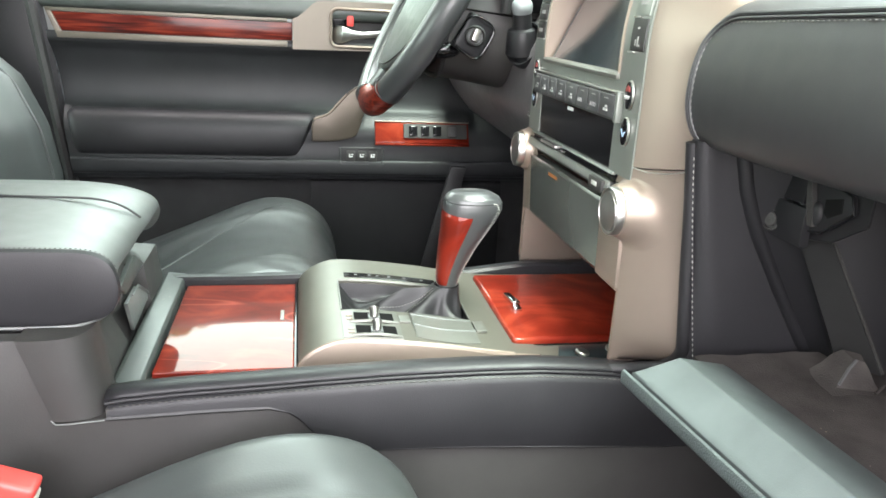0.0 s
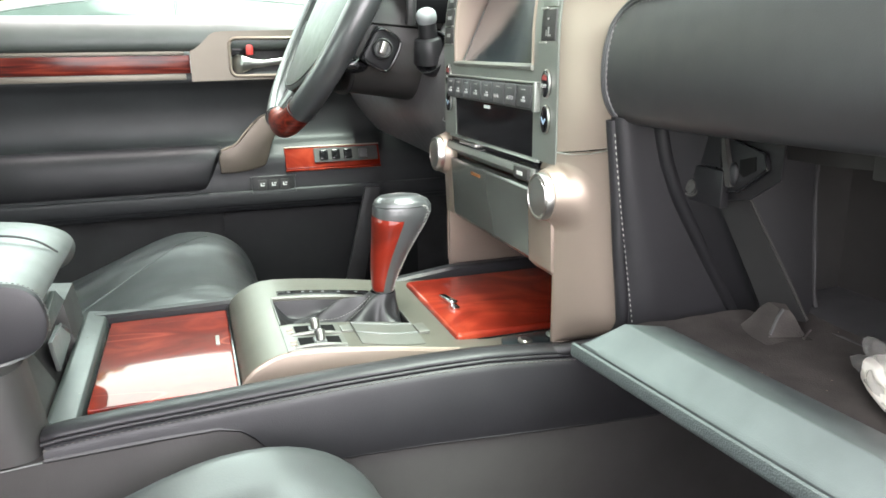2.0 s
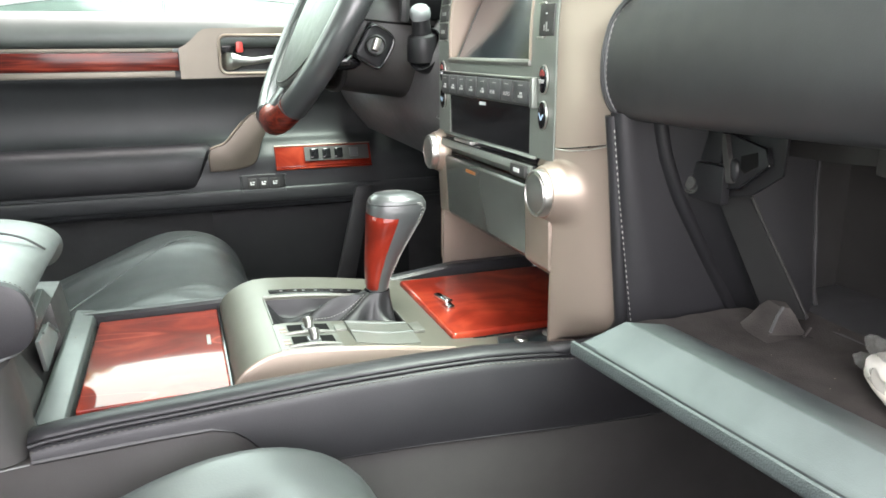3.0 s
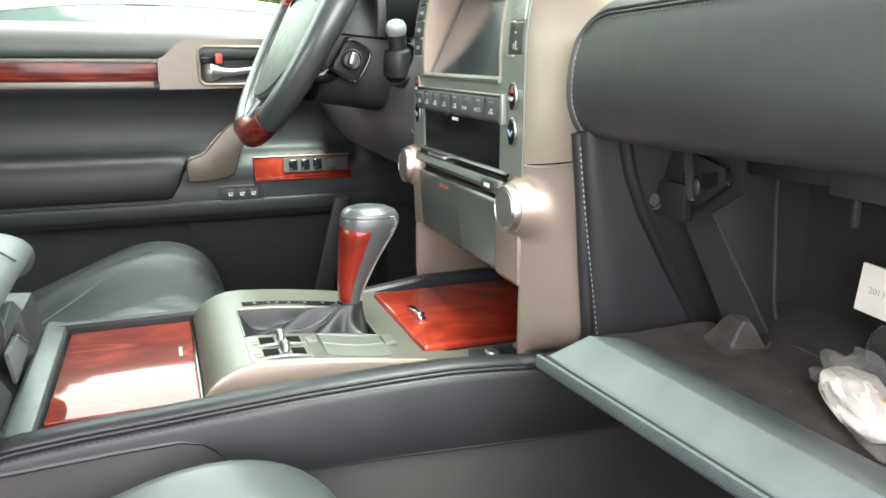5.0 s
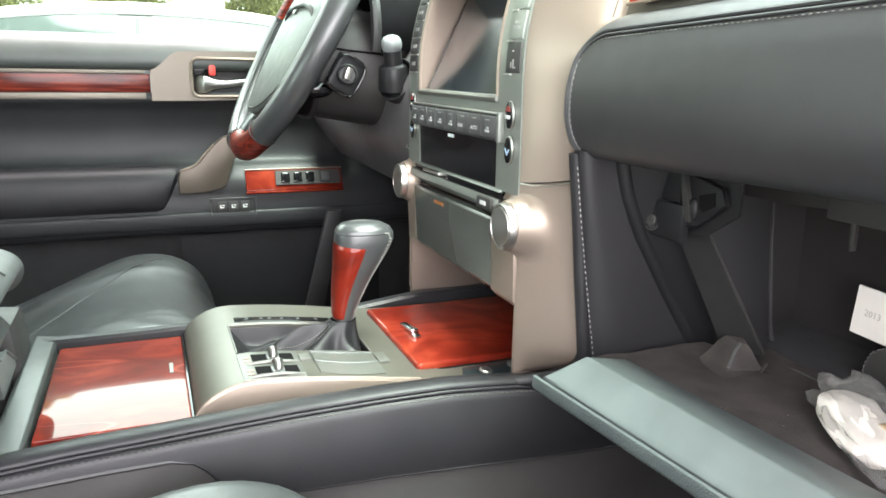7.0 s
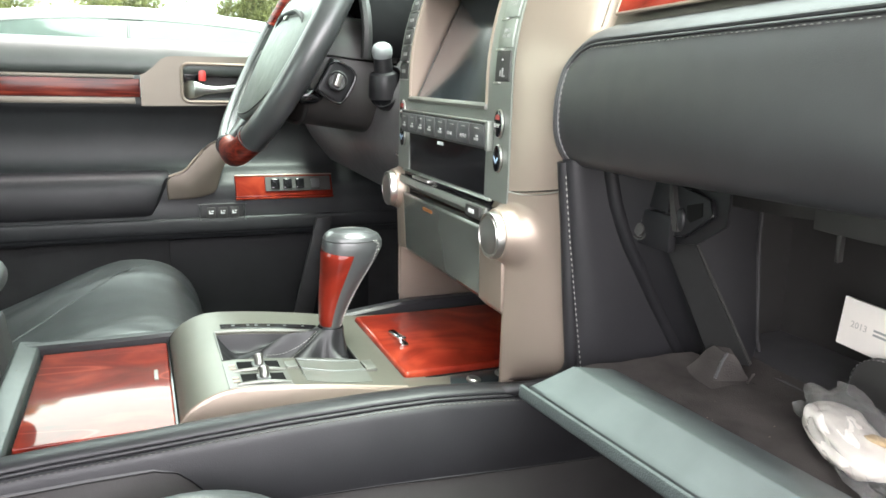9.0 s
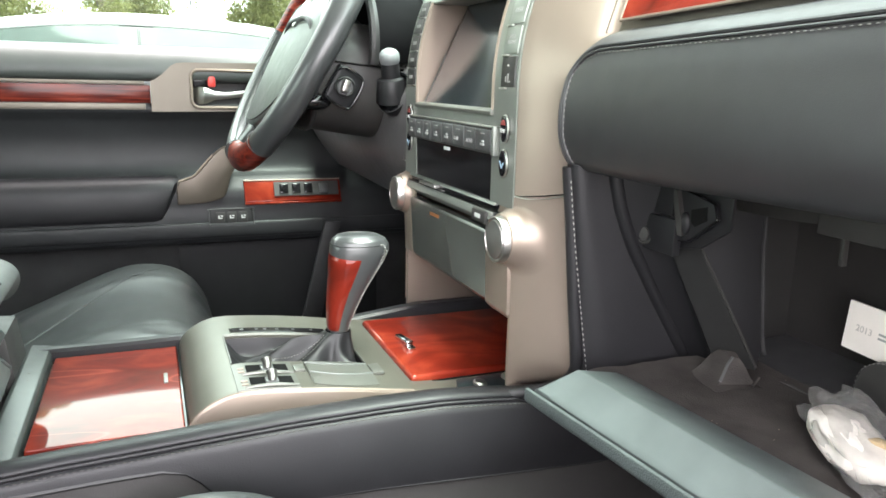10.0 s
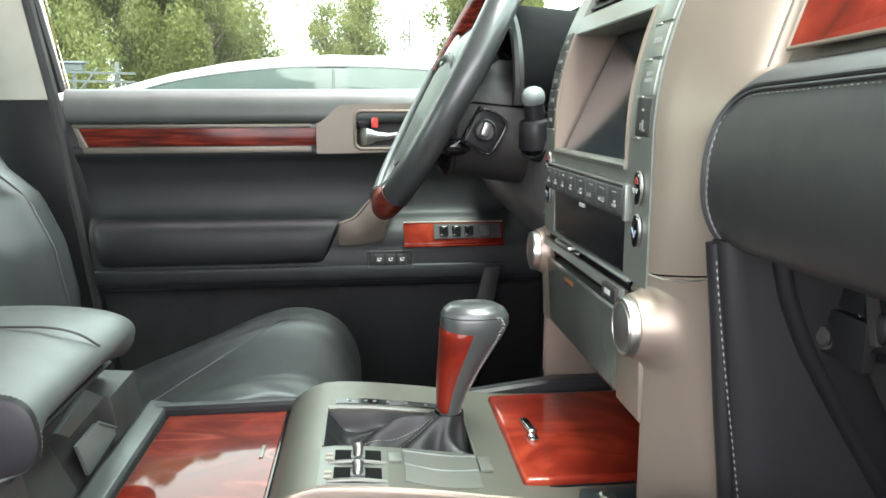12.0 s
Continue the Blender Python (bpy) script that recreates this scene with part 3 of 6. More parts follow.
part("lock_mark", box(-0.1505, -0.1375, 0.7580, 0.770, 1.1990, 1.2260, 0.003), RED, door, "red unlocked mark")
# pull handle in front of the arm pad
# same champagne, darker still: the handle's shading sits in this colour
PULL = material("deeply shaded champagne satin paint", (0.098, 0.080, 0.064), 0.34, metal=0.45, bump=0.08, bump_scale=2500, var=0.06, rough_var=0.04)
part("pull_handle", prism(curve2([(-0.213, 0.992), (-0.175, 0.993), (-0.140, 1.000), (-0.128, 1.012), (-0.121, 1.038), (-0.108, 1.066), (-0.106, 1.090), (-0.128, 1.094), (-0.148, 1.080), (-0.163, 1.064), (-0.182, 1.043), (-0.208, 1.033), (-0.214, 1.018)], 3), "y", 0.735, 0.762, 0.0050, 3), PULL, door, "champagne satin pull handle in a shaded tone", 60)
# pale tube paints the highlight along the handle's upper left edge
part("handle_highlight", tube(smooth_path([(-0.210, 0.7345, 1.0335), (-0.184, 0.7345, 1.0435), (-0.165, 0.7345, 1.064), (-0.150, 0.7345, 1.080)], 5), 0.0022, 8), SILVER, door)
# window switch panel
sw = part("switch_panel", prism([(0.739, 0.990), (0.735, 0.993), (0.751, 1.029), (0.766, 1.031), (0.785, 0.99)], "x", -0.096, 0.085, 0.0025), BURL, door, "red lacquered wood switch panel")
part("switch_lip", tube([(-0.096, 0.7355, 0.9895), (0.085, 0.7355, 0.9895)], 0.0022, 8), BURL, door)
part("switch_edge", tube([(-0.096, 0.7512, 1.0305), (0.085, 0.7512, 1.0305)], 0.0013, 6), SILVER, door)
def on_switch(x, s):
    return Vector((x, lerp(0.7355, 0.751, s) - 0.001, lerp(0.993, 1.029, s)))
def plate_edge(x):
    out = Vector((0, -0.0026, 0.0011))
    return [on_switch(x, 0.24), on_switch(x, 0.24) + out, on_switch(x, 0.93) + out, on_switch(x, 0.93)]
part("switch_plate", loft([plate_edge(-0.042), plate_edge(0.080)]), PLASTIC, sw, "black plastic switch plate")
for i in range(4):
    c = on_switch(-0.024 + i * 0.023 + (0.006 if i == 3 else 0), 0.58) + Vector((0, -0.0024, 0.001))
    part("window_switch", turned(box(-0.0080, 0.0080, -0.004, 0.004, -0.009, 0.009, 0.002), c, -22), GLOSS if i < 3 else PLASTIC_GREY, sw)
# seat memory buttons
mem = part("memory_panel", box(-0.160, -0.082, 0.7385, 0.750, 0.9495, 0.9815, 0.0035), INNER, door)
part("panel_rim", tube(smooth_path([(-0.157, 0.738, 0.9500), (-0.085, 0.738, 0.9500), (-0.0815, 0.738, 0.954), (-0.0815, 0.738, 0.977), (-0.085, 0.738, 0.981), (-0.157, 0.738, 0.981), (-0.1605, 0.738, 0.977), (-0.1605, 0.738, 0.954)], 3), 0.0011, 6, loop=True), PLASTIC_GREY, mem)
for i in range(3):
    x = -0.141 + i * 0.0205
    b = part("memory_button", box(x - 0.008, x + 0.008, 0.7372, 0.742, 0.9555, 0.9755, 0.0015), PLASTIC, mem)
    part("button_print", joined(box(x - 0.0035, x + 0.0035, 0.7366, 0.7372, 0.9635, 0.9655, 0), box(x - 0.0035, x - 0.0015, 0.7366, 0.7372, 0.9655, 0.9695, 0), box(x + 0.0005, x + 0.0045, 0.7366, 0.7372, 0.9675, 0.9695, 0)), PRINT, b)
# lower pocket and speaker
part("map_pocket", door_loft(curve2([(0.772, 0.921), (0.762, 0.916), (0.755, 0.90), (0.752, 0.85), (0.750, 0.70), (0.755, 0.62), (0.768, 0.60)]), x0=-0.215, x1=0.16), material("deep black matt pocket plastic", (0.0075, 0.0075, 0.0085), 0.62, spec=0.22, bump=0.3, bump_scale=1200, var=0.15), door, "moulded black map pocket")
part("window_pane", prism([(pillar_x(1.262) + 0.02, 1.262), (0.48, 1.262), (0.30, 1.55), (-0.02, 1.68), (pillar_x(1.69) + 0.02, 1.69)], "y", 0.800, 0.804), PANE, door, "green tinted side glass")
part("window_frame", tube([(pillar_x(1.265) + 0.010, 0.792, 1.262), (pillar_x(1.5) + 0.008, 0.775, 1.5), (pillar_x(1.68) + 0.01, 0.745, 1.68)], 0.008, 8), RUBBER, door)
solo("kick_panel", prism([(0.045, 0.955), (0.075, 0.955), (0.03, 0.74), (-0.008, 0.74)], "y", 0.700, 0.712, 0.003), INNER, "narrow dark plastic kick panel beside the footwell", "trim panel")

# ---------------------------------------------------------------- seats
def seat(name, cy, label, lift=0.0, fore=0.0):
    s = thing(name, (-0.45, cy, 0.56), label, "car seat")
    top = [(-0.70, 0.80), (-0.60, 0.815), (-0.50, 0.845), (-0.41, 0.885), (-0.33, 0.918), (-0.275, 0.929), (-0.235, 0.922), (-0.205, 0.903), (-0.185, 0.872), (-0.176, 0.835), (-0.178, 0.79), (-0.195, 0.75)]
    top = curve2(top, 3)
    def fn(u, v):
        k = u * (len(top) - 1)
        i = min(int(k), len(top) - 2)
        x, z = lerp(top[i][0], top[i + 1][0], k - i), lerp(top[i][1], top[i + 1][1], k - i)
        w = 2 * v - 1
        y = cy + w * 0.222
        edge = max(0, abs(w) - 0.80) / 0.20
        z -= 0.075 * edge ** 2.2
        x -= 0.02 * edge ** 2 * (1 if u > 0.6 else 0)
        inner = max(0.0, 1 - (abs(w) / 0.52) ** 4)
        z -= 0.014 * inner * (1 if u < 0.62 else max(0.25, 1 - (u - 0.62) * 4))
        # seam between insert and bolster, soft wrinkles
        z -= 0.004 * math.exp(-((abs(w) - 0.55) / 0.02) ** 2)
        z += (0.0035 if cy > 0 else 0.0012) * noise.noise(Vector((x * 9, y * 14, cy))) + (0.0035 if cy > 0 else 0.0008) * noise.noise(Vector((x * 22 + y * 30, (y - x) * 7, 4))) * max(0, noise.noise(Vector((x * 5, y * 5, 3))) + 0.35) + 0.0012 * math.sin(60 * (x + 0.7 * w * 0.22) + 4 * noise.noise(Vector((x * 5, y * 5, 1)))) * max(0, noise.noise(Vector((x * 6, y * 6, 7))))
        # long soft creases beside the slanting seam
        d = (y - cy) - (0.146 + (x + 0.250) * 0.73)
        if cy > 0 and -0.47 < x < -0.28 and d > 0:
            z += 0.0011 * math.sin(115 * d + 5 * noise.noise(Vector((x * 6, y * 6, 9)))) * math.exp(-((d - 0.04) / 0.035) ** 2) * min(1, (x + 0.47) / 0.05, (-0.28 - x) / 0.05)
        return Vector((x + fore, y, z + lift))
    cushion = part("cushion", surface(fn, 66, 56, 0.02), LEATHER_SEAT, s, "softly creased black leather cushion", 60)
    part("cushion_base", box(-0.68, -0.20, cy - 0.20, cy + 0.20, 0.62, 0.80, 0.03, 3), PLASTIC, s, "black plastic seat base")
    def on_cushion(x, y):
        k = next(i for i in range(len(top) - 1) if top[i][0] <= x <= top[i + 1][0] + 1e-6)
        return fn((k + (x - top[k][0]) / (top[k + 1][0] - top[k][0])) / (len(top) - 1), (y - cy) / 0.444 + 0.5)
    if cy > 0:
        part("seam_piping", tube([on_cushion(lerp(-0.250, -0.47, i / 16), cy + lerp(0.146, -0.015, i / 16)) + Vector((0, 0, 0.0003)) for i in range(17)], 0.0009, 6), LEATHER_SEAT, cushion)
    # backrest
    fr = [(0.80, -0.610), (0.88, -0.601), (0.96, -0.598), (1.04, -0.611), (1.11, -0.640), (1.15, -0.684), (1.22, -0.72), (1.30, -0.735), (1.38, -0.75), (1.42, -0.78)]
    def back(u, v):
        k = u * (len(fr) - 1)
        i = min(int(k), len(fr) - 2)
        z, x = lerp(fr[i][0], fr[i + 1][0], k - i), lerp(fr[i][1], fr[i + 1][1], k - i)
        w = 2 * v - 1
        half = 0.235 - 0.05 * max(0, u - 0.7) / 0.3
        edge = max(0, abs(w) - 0.8) / 0.2
        x -= 0.06 * edge ** 2 + 0.05 * max(0, 1 - (abs(w) / 0.6) ** 4) * max(0, 1 - abs(u - 0.42) * 1.8)
        x -= 0.004 * math.exp(-((abs(w) - 0.62) / 0.02) ** 2)
        return Vector((x, cy + w * half, z))
    bk = part("backrest", surface(back, 40, 40, 0.03), LEATHER_SEAT, s, "black leather backrest with side bolsters", 60)
    for sg in (1, -1):
        part("seam_piping", tube([back(u / 30, 0.5 + sg * 0.31) + Vector((0.004, 0, 0)) for u in range(1, 28)], 0.002, 6), LEATHER_SEAT, bk)
    part("backrest_shell", box(-0.86, -0.70, cy - 0.19, cy + 0.19, 0.82, 1.36, 0.03, 3), PLASTIC, s)
    hr = part("headrest", turned(box(-0.05, 0.05, -0.13, 0.13, -0.09, 0.09, 0.035, 3), (-0.80, cy, 1.53), 0, -8), LEATHER_SEAT, s)
    for d in (-0.06, 0.06):
        part("headrest_post", tube([(-0.80, cy + d, 1.40), (-0.80, cy + d, 1.46)], 0.006, 8), CHROME, hr)
    return s


seat("driver_seat", 0.385, "black leather driver's seat with a creased bolstered cushion")
seat("passenger_seat", -0.385, "black leather passenger seat beside the console", 0.028, 0.032)
bk = thing("seat_belt_buckle", (-0.41, -0.205, 0.86), "seat belt buckle with a red release button beside the console", "seat belt buckle")
part("buckle_body", turned(box(-0.016, 0.016, -0.012, 0.012, -0.055, 0.012, 0.005, 3), (-0.428, -0.205, 0.918), 0, 35), PLASTIC_GREY, bk)
part("release_button", turned(box(-0.016, 0.018, -0.010, 0.010, 0, 0.014, 0.004, 3), (-0.422, -0.205, 0.926), 0, 22), RED, bk, "bright red release button")
part("pale_shell", turned(box(-0.019, 0.020, -0.0135, 0.0135, -0.010, 0.006, 0.004, 3), (-0.424, -0.205, 0.923), 0, 22), material("pale grey plastic", (0.5, 0.47, 0.43), 0.5), bk, "pale grey shell")

# ---------------------------------------------------------------- centre console
COVER = material("dark grey satin roller cover", (0.142, 0.146, 0.132), 0.34, metal=0.45, bump=0.06, bump_scale=2000, var=0.08, rough_var=0.04)
LATCH = material("mid grey latch plastic", (0.13, 0.14, 0.135), 0.4, bump=0.3, bump_scale=1200, var=0.1)
console = thing("center_console", (-0.15, 0, 0.55), "black leather wrapped centre console with wood lids and satin plates", "center console")
RAIL = [(-0.372, 0.966), (-0.36, 0.968), (-0.32, 0.971), (-0.27, 0.973), (-0.22, 0.9755), (-0.17, 0.9775), (-0.10, 0.9785), (-0.05, 0.978), (-0.01, 0.975), (0.03, 0.971), (0.06, 0.971), (0.12, 0.972)]


def rail_ring(x, side):
    t = ramp(RAIL, x) - 0.0015
    pr = [(0.119, t - 0.030), (0.119, t - 0.012), (0.1205, t - 0.0085), (0.125, t - 0.0058), (0.134, t - 0.0028), (0.141, t - 0.0014), (0.1460, t - 0.0020), (0.1490, t - 0.0034), (0.1502, t - 0.0052), (0.1499, t - 0.0064), (0.1478, t - 0.0071), (0.1478, t - 0.030)]
    return [Vector((x, side * y, z)) for y, z in pr]


XS = [lerp(-0.372, 0.12, i / 40) for i in range(41)]
rail_r = part("padded_rail", loft([rail_ring(x, -1) for x in XS]), LEATHER, console, "padded black leather rail with grey brown stitching", 85)
def far_ring(x):
    t = 0.9555 + 0.35 * max(0, ramp(RAIL, x) - 0.972) + 0.012 * max(0, min(1, (x + 0.06) / 0.08))
    return [Vector((x, y, z)) for y, z in ((0.110, 0.93), (0.110, t - 0.003), (0.113, t), (0.121, t + 0.0005), (0.127, t - 0.002), (0.130, t - 0.008), (0.131, 0.93))]


part("padded_rail", loft([far_ring(x) for x in XS]), LEATHER, console)
part("piping", tube([(x, -0.1500, ramp(RAIL, x) - 0.0096) for x in XS[:36]], 0.0016, 10), LEATHER, rail_r)
part("stitching", stitches([(x, -0.1526, ramp(RAIL, x) - 0.0127) for x in XS[:36]], 0.0044, 0.0041, 0.00045, 0.25), THREAD_DARK, rail_r)

# leather side panel: deeper towards the front
low = [(-0.370, 0.948), (-0.30, 0.9505), (-0.258, 0.951), (-0.243, 0.947), (-0.232, 0.938), (-0.222, 0.925), (-0.214, 0.914), (-0.17, 0.911), (-0.10, 0.9085), (0.0, 0.902), (0.09, 0.897), (0.20, 0.895)]


def side_fn(side):
    def fn(u, v):
        x = lerp(-0.370, 0.20, u)
        zt, zb = ramp(RAIL, x) - 0.0113, ramp(low, x)
        z = lerp(zt, zb, v)
        return Vector((x, side * (0.1503 + 0.0032 * (1 - math.exp(-(zt - z) / 0.0014)) + 0.0055 * math.sin(math.pi * min(1, (zt - z) / 0.075))), z))
    return fn


part("side_panel", surface(side_fn(-1), 76, 22, 0.006), LEATHER, console)
part("panel_gap", tube([(x, -0.1548, z - 0.0008) for x, z in low], 0.0018, 6), INNER, console)
part("side_panel", prism([(-0.372, 0.80), (0.20, 0.80), (0.20, 0.945), (-0.372, 0.945)], "y", 0.1315, 0.138, 0.002), LEATHER, console)
part("lower_side", prism([(-0.80, 0.56), (0.40, 0.56), (0.40, 0.900), (0.09, 0.903), (-0.10, 0.914), (-0.20, 0.919), (-0.222, 0.932), (-0.243, 0.952), (-0.26, 0.956), (-0.3710, 0.9535), (-0.3710, 0.9467), (-0.4052, 0.9440), (-0.4112, 0.968), (-0.4235, 1.0085), (-0.80, 1.007)], "y", -0.1535, -0.140, 0.0006), PLASTIC, console, "grained black lower side")
part("lower_side", prism([(-0.80, 0.56), (0.40, 0.56), (0.40, 0.93), (0.1, 0.80), (-0.372, 0.80), (-0.414, 0.93), (-0.80, 0.93)], "y", 0.139, 0.147, 0.001), PLASTIC, console)
# bin under the armrest
part("bin", joined(prism([(-0.80, 0.56), (-0.378, 0.56), (-0.378, 0.955), (-0.392, 0.985), (-0.398, 1.000), (-0.80, 1.000)], "y", -0.130, -0.040, 0.003),
                   prism([(-0.80, 0.56), (-0.384, 0.56), (-0.384, 0.955), (-0.400, 1.000), (-0.80, 1.000)], "y", -0.040, 0.046, 0.0),
                   prism([(-0.80, 0.56), (-0.378, 0.56), (-0.375, 0.955), (-0.380, 0.993), (-0.42, 0.996), (-0.80, 1.000)], "y", 0.046, 0.112, 0.002)), PLASTIC, console, "black plastic bin wall")
def cover_ring(z):
    h = (z - 0.9465) / 0.0625
    xr, xf = lerp(-0.4050, -0.4235, h), lerp(-0.3705, -0.3790, h) + 0.006 * max(0, 0.25 - h) ** 1.5
    return [Vector((x, y, z)) for x, y in ((xr, -0.1552), (xf - 0.030, -0.1555), (xf - 0.020, -0.1550), (xf - 0.012, -0.1525), (xf - 0.006, -0.1480), (xf - 0.002, -0.1410), (xf, -0.1330), (xf, -0.118), (xr, -0.118))]
part("corner_cover", loft([cover_ring(lerp(0.9465, 1.009, i / 10)) for i in range(11)]), PLASTIC, console, "grained corner cover with a visible seam", 50)
part("cover_seam", tube([(-0.3715, -0.1562, 0.9468), (-0.395, -0.1565, 0.9452), (-0.4035, -0.1560, 0.9450), (-0.4065, -0.1555, 0.9480)], 0.0005, 6), LATCH, console)
part("latch_plate", prism([(-0.034, 0.986), (0.007, 0.9865), (0.056, 0.959), (-0.017, 0.954)], "x", -0.3815, -0.3780, 0.0010), LATCH, console, "pale grey latch plate")
part("plate_edge", tube([(-0.3778, -0.016, 0.9865), (-0.3778, 0.009, 0.9862), (-0.3778, 0.056, 0.9595), (-0.3778, 0.050, 0.957)], 0.0013, 6), LATCH, console)

# tray deck and the rear wood lid
part("deck", box(-0.374, 0.13, -0.112, 0.120, 0.925, 0.9415, 0.001), PLASTIC, console)
part("rear_strip", prism([(-0.3755, 0.940), (-0.3755, 0.9545), (-0.372, 0.9565), (-0.356, 0.9545), (-0.3535, 0.9515), (-0.3535, 0.940)], "y", -0.118, 0.128, 0.0008), STRIP_GREY, console, "grey satin cross strip")
lid = part("cup_holder_lid", turned(box(-0.3505, -0.2405, -0.1010, 0.1010, -0.0075, 0.0, 0.0016, 3), (0, 0.0055, 0.9500), -0.9), BURL_VEINED, console, "closed red burl wood cup holder lid")
part("lid_latch", box(-0.2540, -0.2505, 0.006, 0.029, 0.9490, 0.9512, 0.0009), DULL_METAL, lid, "small chrome finger latch")

# satin shift plate: profile along the car
TOPP = [(-0.2385, 0.945), (-0.237, 0.952), (-0.232, 0.959), (-0.224, 0.9655), (-0.214, 0.9705), (-0.203, 0.9735), (-0.190, 0.9740), (-0.165, 0.9722), (-0.14, 0.9695), (-0.11, 0.9655), (-0.08, 0.9605), (-0.055, 0.9568), (-0.02, 0.9545), (0.13, 0.9535)]


def plate_z(x):
    return ramp(TOPP, x)


def plate_piece(x0, x1, y0, y1):
    xs = [x0] + [x for x, _ in TOPP if x0 < x < x1] + [x1]
    return prism([(x, plate_z(x)) for x in xs] + [(x1, 0.930), (x0, 0.930)], "y", y0, y1)


WELL = (-0.199, -0.080, -0.028, 0.046)
plate = part("shift_plate", joined(plate_piece(-0.2385, 0.13, -0.0935, WELL[2]), plate_piece(-0.2385, 0.13, WELL[3], 0.112),
                                   plate_piece(-0.030, 0.13, -0.1195, -0.0935), plate_piece(-0.2385, WELL[0], WELL[2], WELL[3]), plate_piece(WELL[1], 0.13, WELL[2], WELL[3])), PLATE, console, "satin olive grey shift surround")
# champagne flank with a rolled top edge
fl = [(-0.2385 + 0.0015, 0.945), *[(x, z + 0.0004) for x, z in TOPP[1:12]], (-0.02, 0.952), (-0.02, 0.940)]
fl = [(x, z) for x, z in fl if x < -0.036] + [(-0.0305, plate_z(-0.0305)), (-0.0305, 0.940)]
part("plate_flank", prism(fl, "y", -0.0985, -0.0925, 0.0015), SILVER, plate, "champagne satin flank")
part("flank_edge", tube(smooth_path([(x, -0.0955, z + 0.0002) for x, z in TOPP[1:12]], 2), 0.0022, 8), SILVER, plate)
part("plate_groove", box(-0.2405, -0.2388, -0.098, 0.112, 0.940, 0.9505, 0.0003), GLOSS, plate)
# gate frame
def gate_tube(pts, r):
    return tube([(x, y, plate_z(x) + 0.0004) for x, y in pts], r, 6)


part("gate_trim", joined(gate_tube([(WELL[0], WELL[2]), (WELL[0], WELL[3])], 0.0009), gate_tube([(x, WELL[3] + 0.002) for x in (WELL[0], -0.165, -0.14, -0.11, WELL[1])], 0.0019), gate_tube([(WELL[1], WELL[2]), (WELL[1], WELL[3])], 0.0009)), TOGGLE_PLATE, plate, "bright metal gate edge")
ind = part("gear_indicator", loft([[Vector((x, y, plate_z(x) + d)) for y, d in ((0.056, 0.0002), (0.0565, 0.0010), (0.0675, 0.0010), (0.068, 0.0002))] for x in [lerp(-0.192, -0.098, i / 12) for i in range(13)]]), GLOSS, plate, "gloss black gear position window")
for i, x in enumerate((-0.180, -0.166, -0.158, -0.146, -0.130, -0.112)):
    part("gear_mark", box(x - 0.0015, x + 0.0015, 0.0600, 0.0640, plate_z(x) + 0.0009, plate_z(x) + 0.0013, 0), PLASTIC_GREY, ind)
# heater toggles
tp = part("toggle_plate", loft([[Vector((x, y, plate_z(x) + d)) for y, d in ((-0.0335, 0), (-0.034, 0.0012), (-0.0895, 0.0012), (-0.090, 0))] for x in [lerp(-0.200, -0.150, i / 8) for i in range(9)]]), TOGGLE_PLATE, plate, "satin plate of the seat heater switches")
for yc in (-0.048, -0.076):
    part("toggle_well", loft([[Vector((x, yc + y, plate_z(x) + d)) for y, d in ((-0.0092, 0.001), (-0.0092, 0.0019), (0.0092, 0.0019), (0.0092, 0.001))] for x in (-0.189, -0.176, -0.166, -0.1545)]), HOLE, tp)
    zt = plate_z(-0.172)
    tg = part("toggle", tube([(-0.1715, yc - 0.0045, zt + 0.0030), (-0.1715, yc - 0.0030, zt + 0.0050), (-0.1715, yc, zt + 0.0070), (-0.1715, yc + 0.0025, zt + 0.0092), (-0.1715, yc + 0.0032, zt + 0.0100)], [0.0030, 0.0038, 0.0036, 0.0046, 0.0032], 14), DULL_METAL, tp, "dull metal toggle")
    part("toggle_stem", box(-0.1770, -0.1665, yc - 0.0060, yc + 0.0050, zt + 0.001, zt + 0.0040, 0.0012), LATCH, tg)
    part("toggle_bezel", tube(smooth_path([(-0.1935, yc - 0.0100, plate_z(-0.1935) + 0.0010), (-0.184, yc - 0.0112, plate_z(-0.184) + 0.0022), (-0.1715, yc - 0.0116, zt + 0.0030), (-0.160, yc - 0.0112, plate_z(-0.160) + 0.0022), (-0.151, yc - 0.0100, plate_z(-0.151) + 0.0010)], 4), 0.0017, 8), TOGGLE_PLATE, tp)
    for dy in (-0.0040, 0.0032):
        part("toggle_mark", box(-0.1960, -0.1905, yc + dy - 0.0018, yc + dy + 0.0018, plate_z(-0.1935) + 0.0010, plate_z(-0.1935) + 0.0019, 0.0005), SILVER, tp)
# domed coin tray cover
def coin(u, v):
    x, y = lerp(-0.1375, -0.0815, u), lerp(-0.0300, -0.0820 - 0.0055 * math.sin(math.pi * u), v)
    return Vector((x, y, plate_z(x) + 0.0008 + 0.0022 * (min(1, v * 6) ** 0.5 * (1 - max(0, v - 0.5) ** 2 * 4) if v < 1 else 0) * (0.35 + 0.65 * math.sin(math.pi * min(0.98, max(0.02, u))) ** 0.3)))
cv = part("coin_tray_cover", surface(coin, 14, 14, 0.0015), COVER, plate, "grey roller cover")
for v0 in (0.14, 0.56):
    part("cover_rib", tube([coin(q / 12, v0 + 0.08 * math.sin(math.pi * q / 12)) + Vector((0, 0, 0.0003)) for q in range(13)], 0.0007, 6), LATCH, cv)
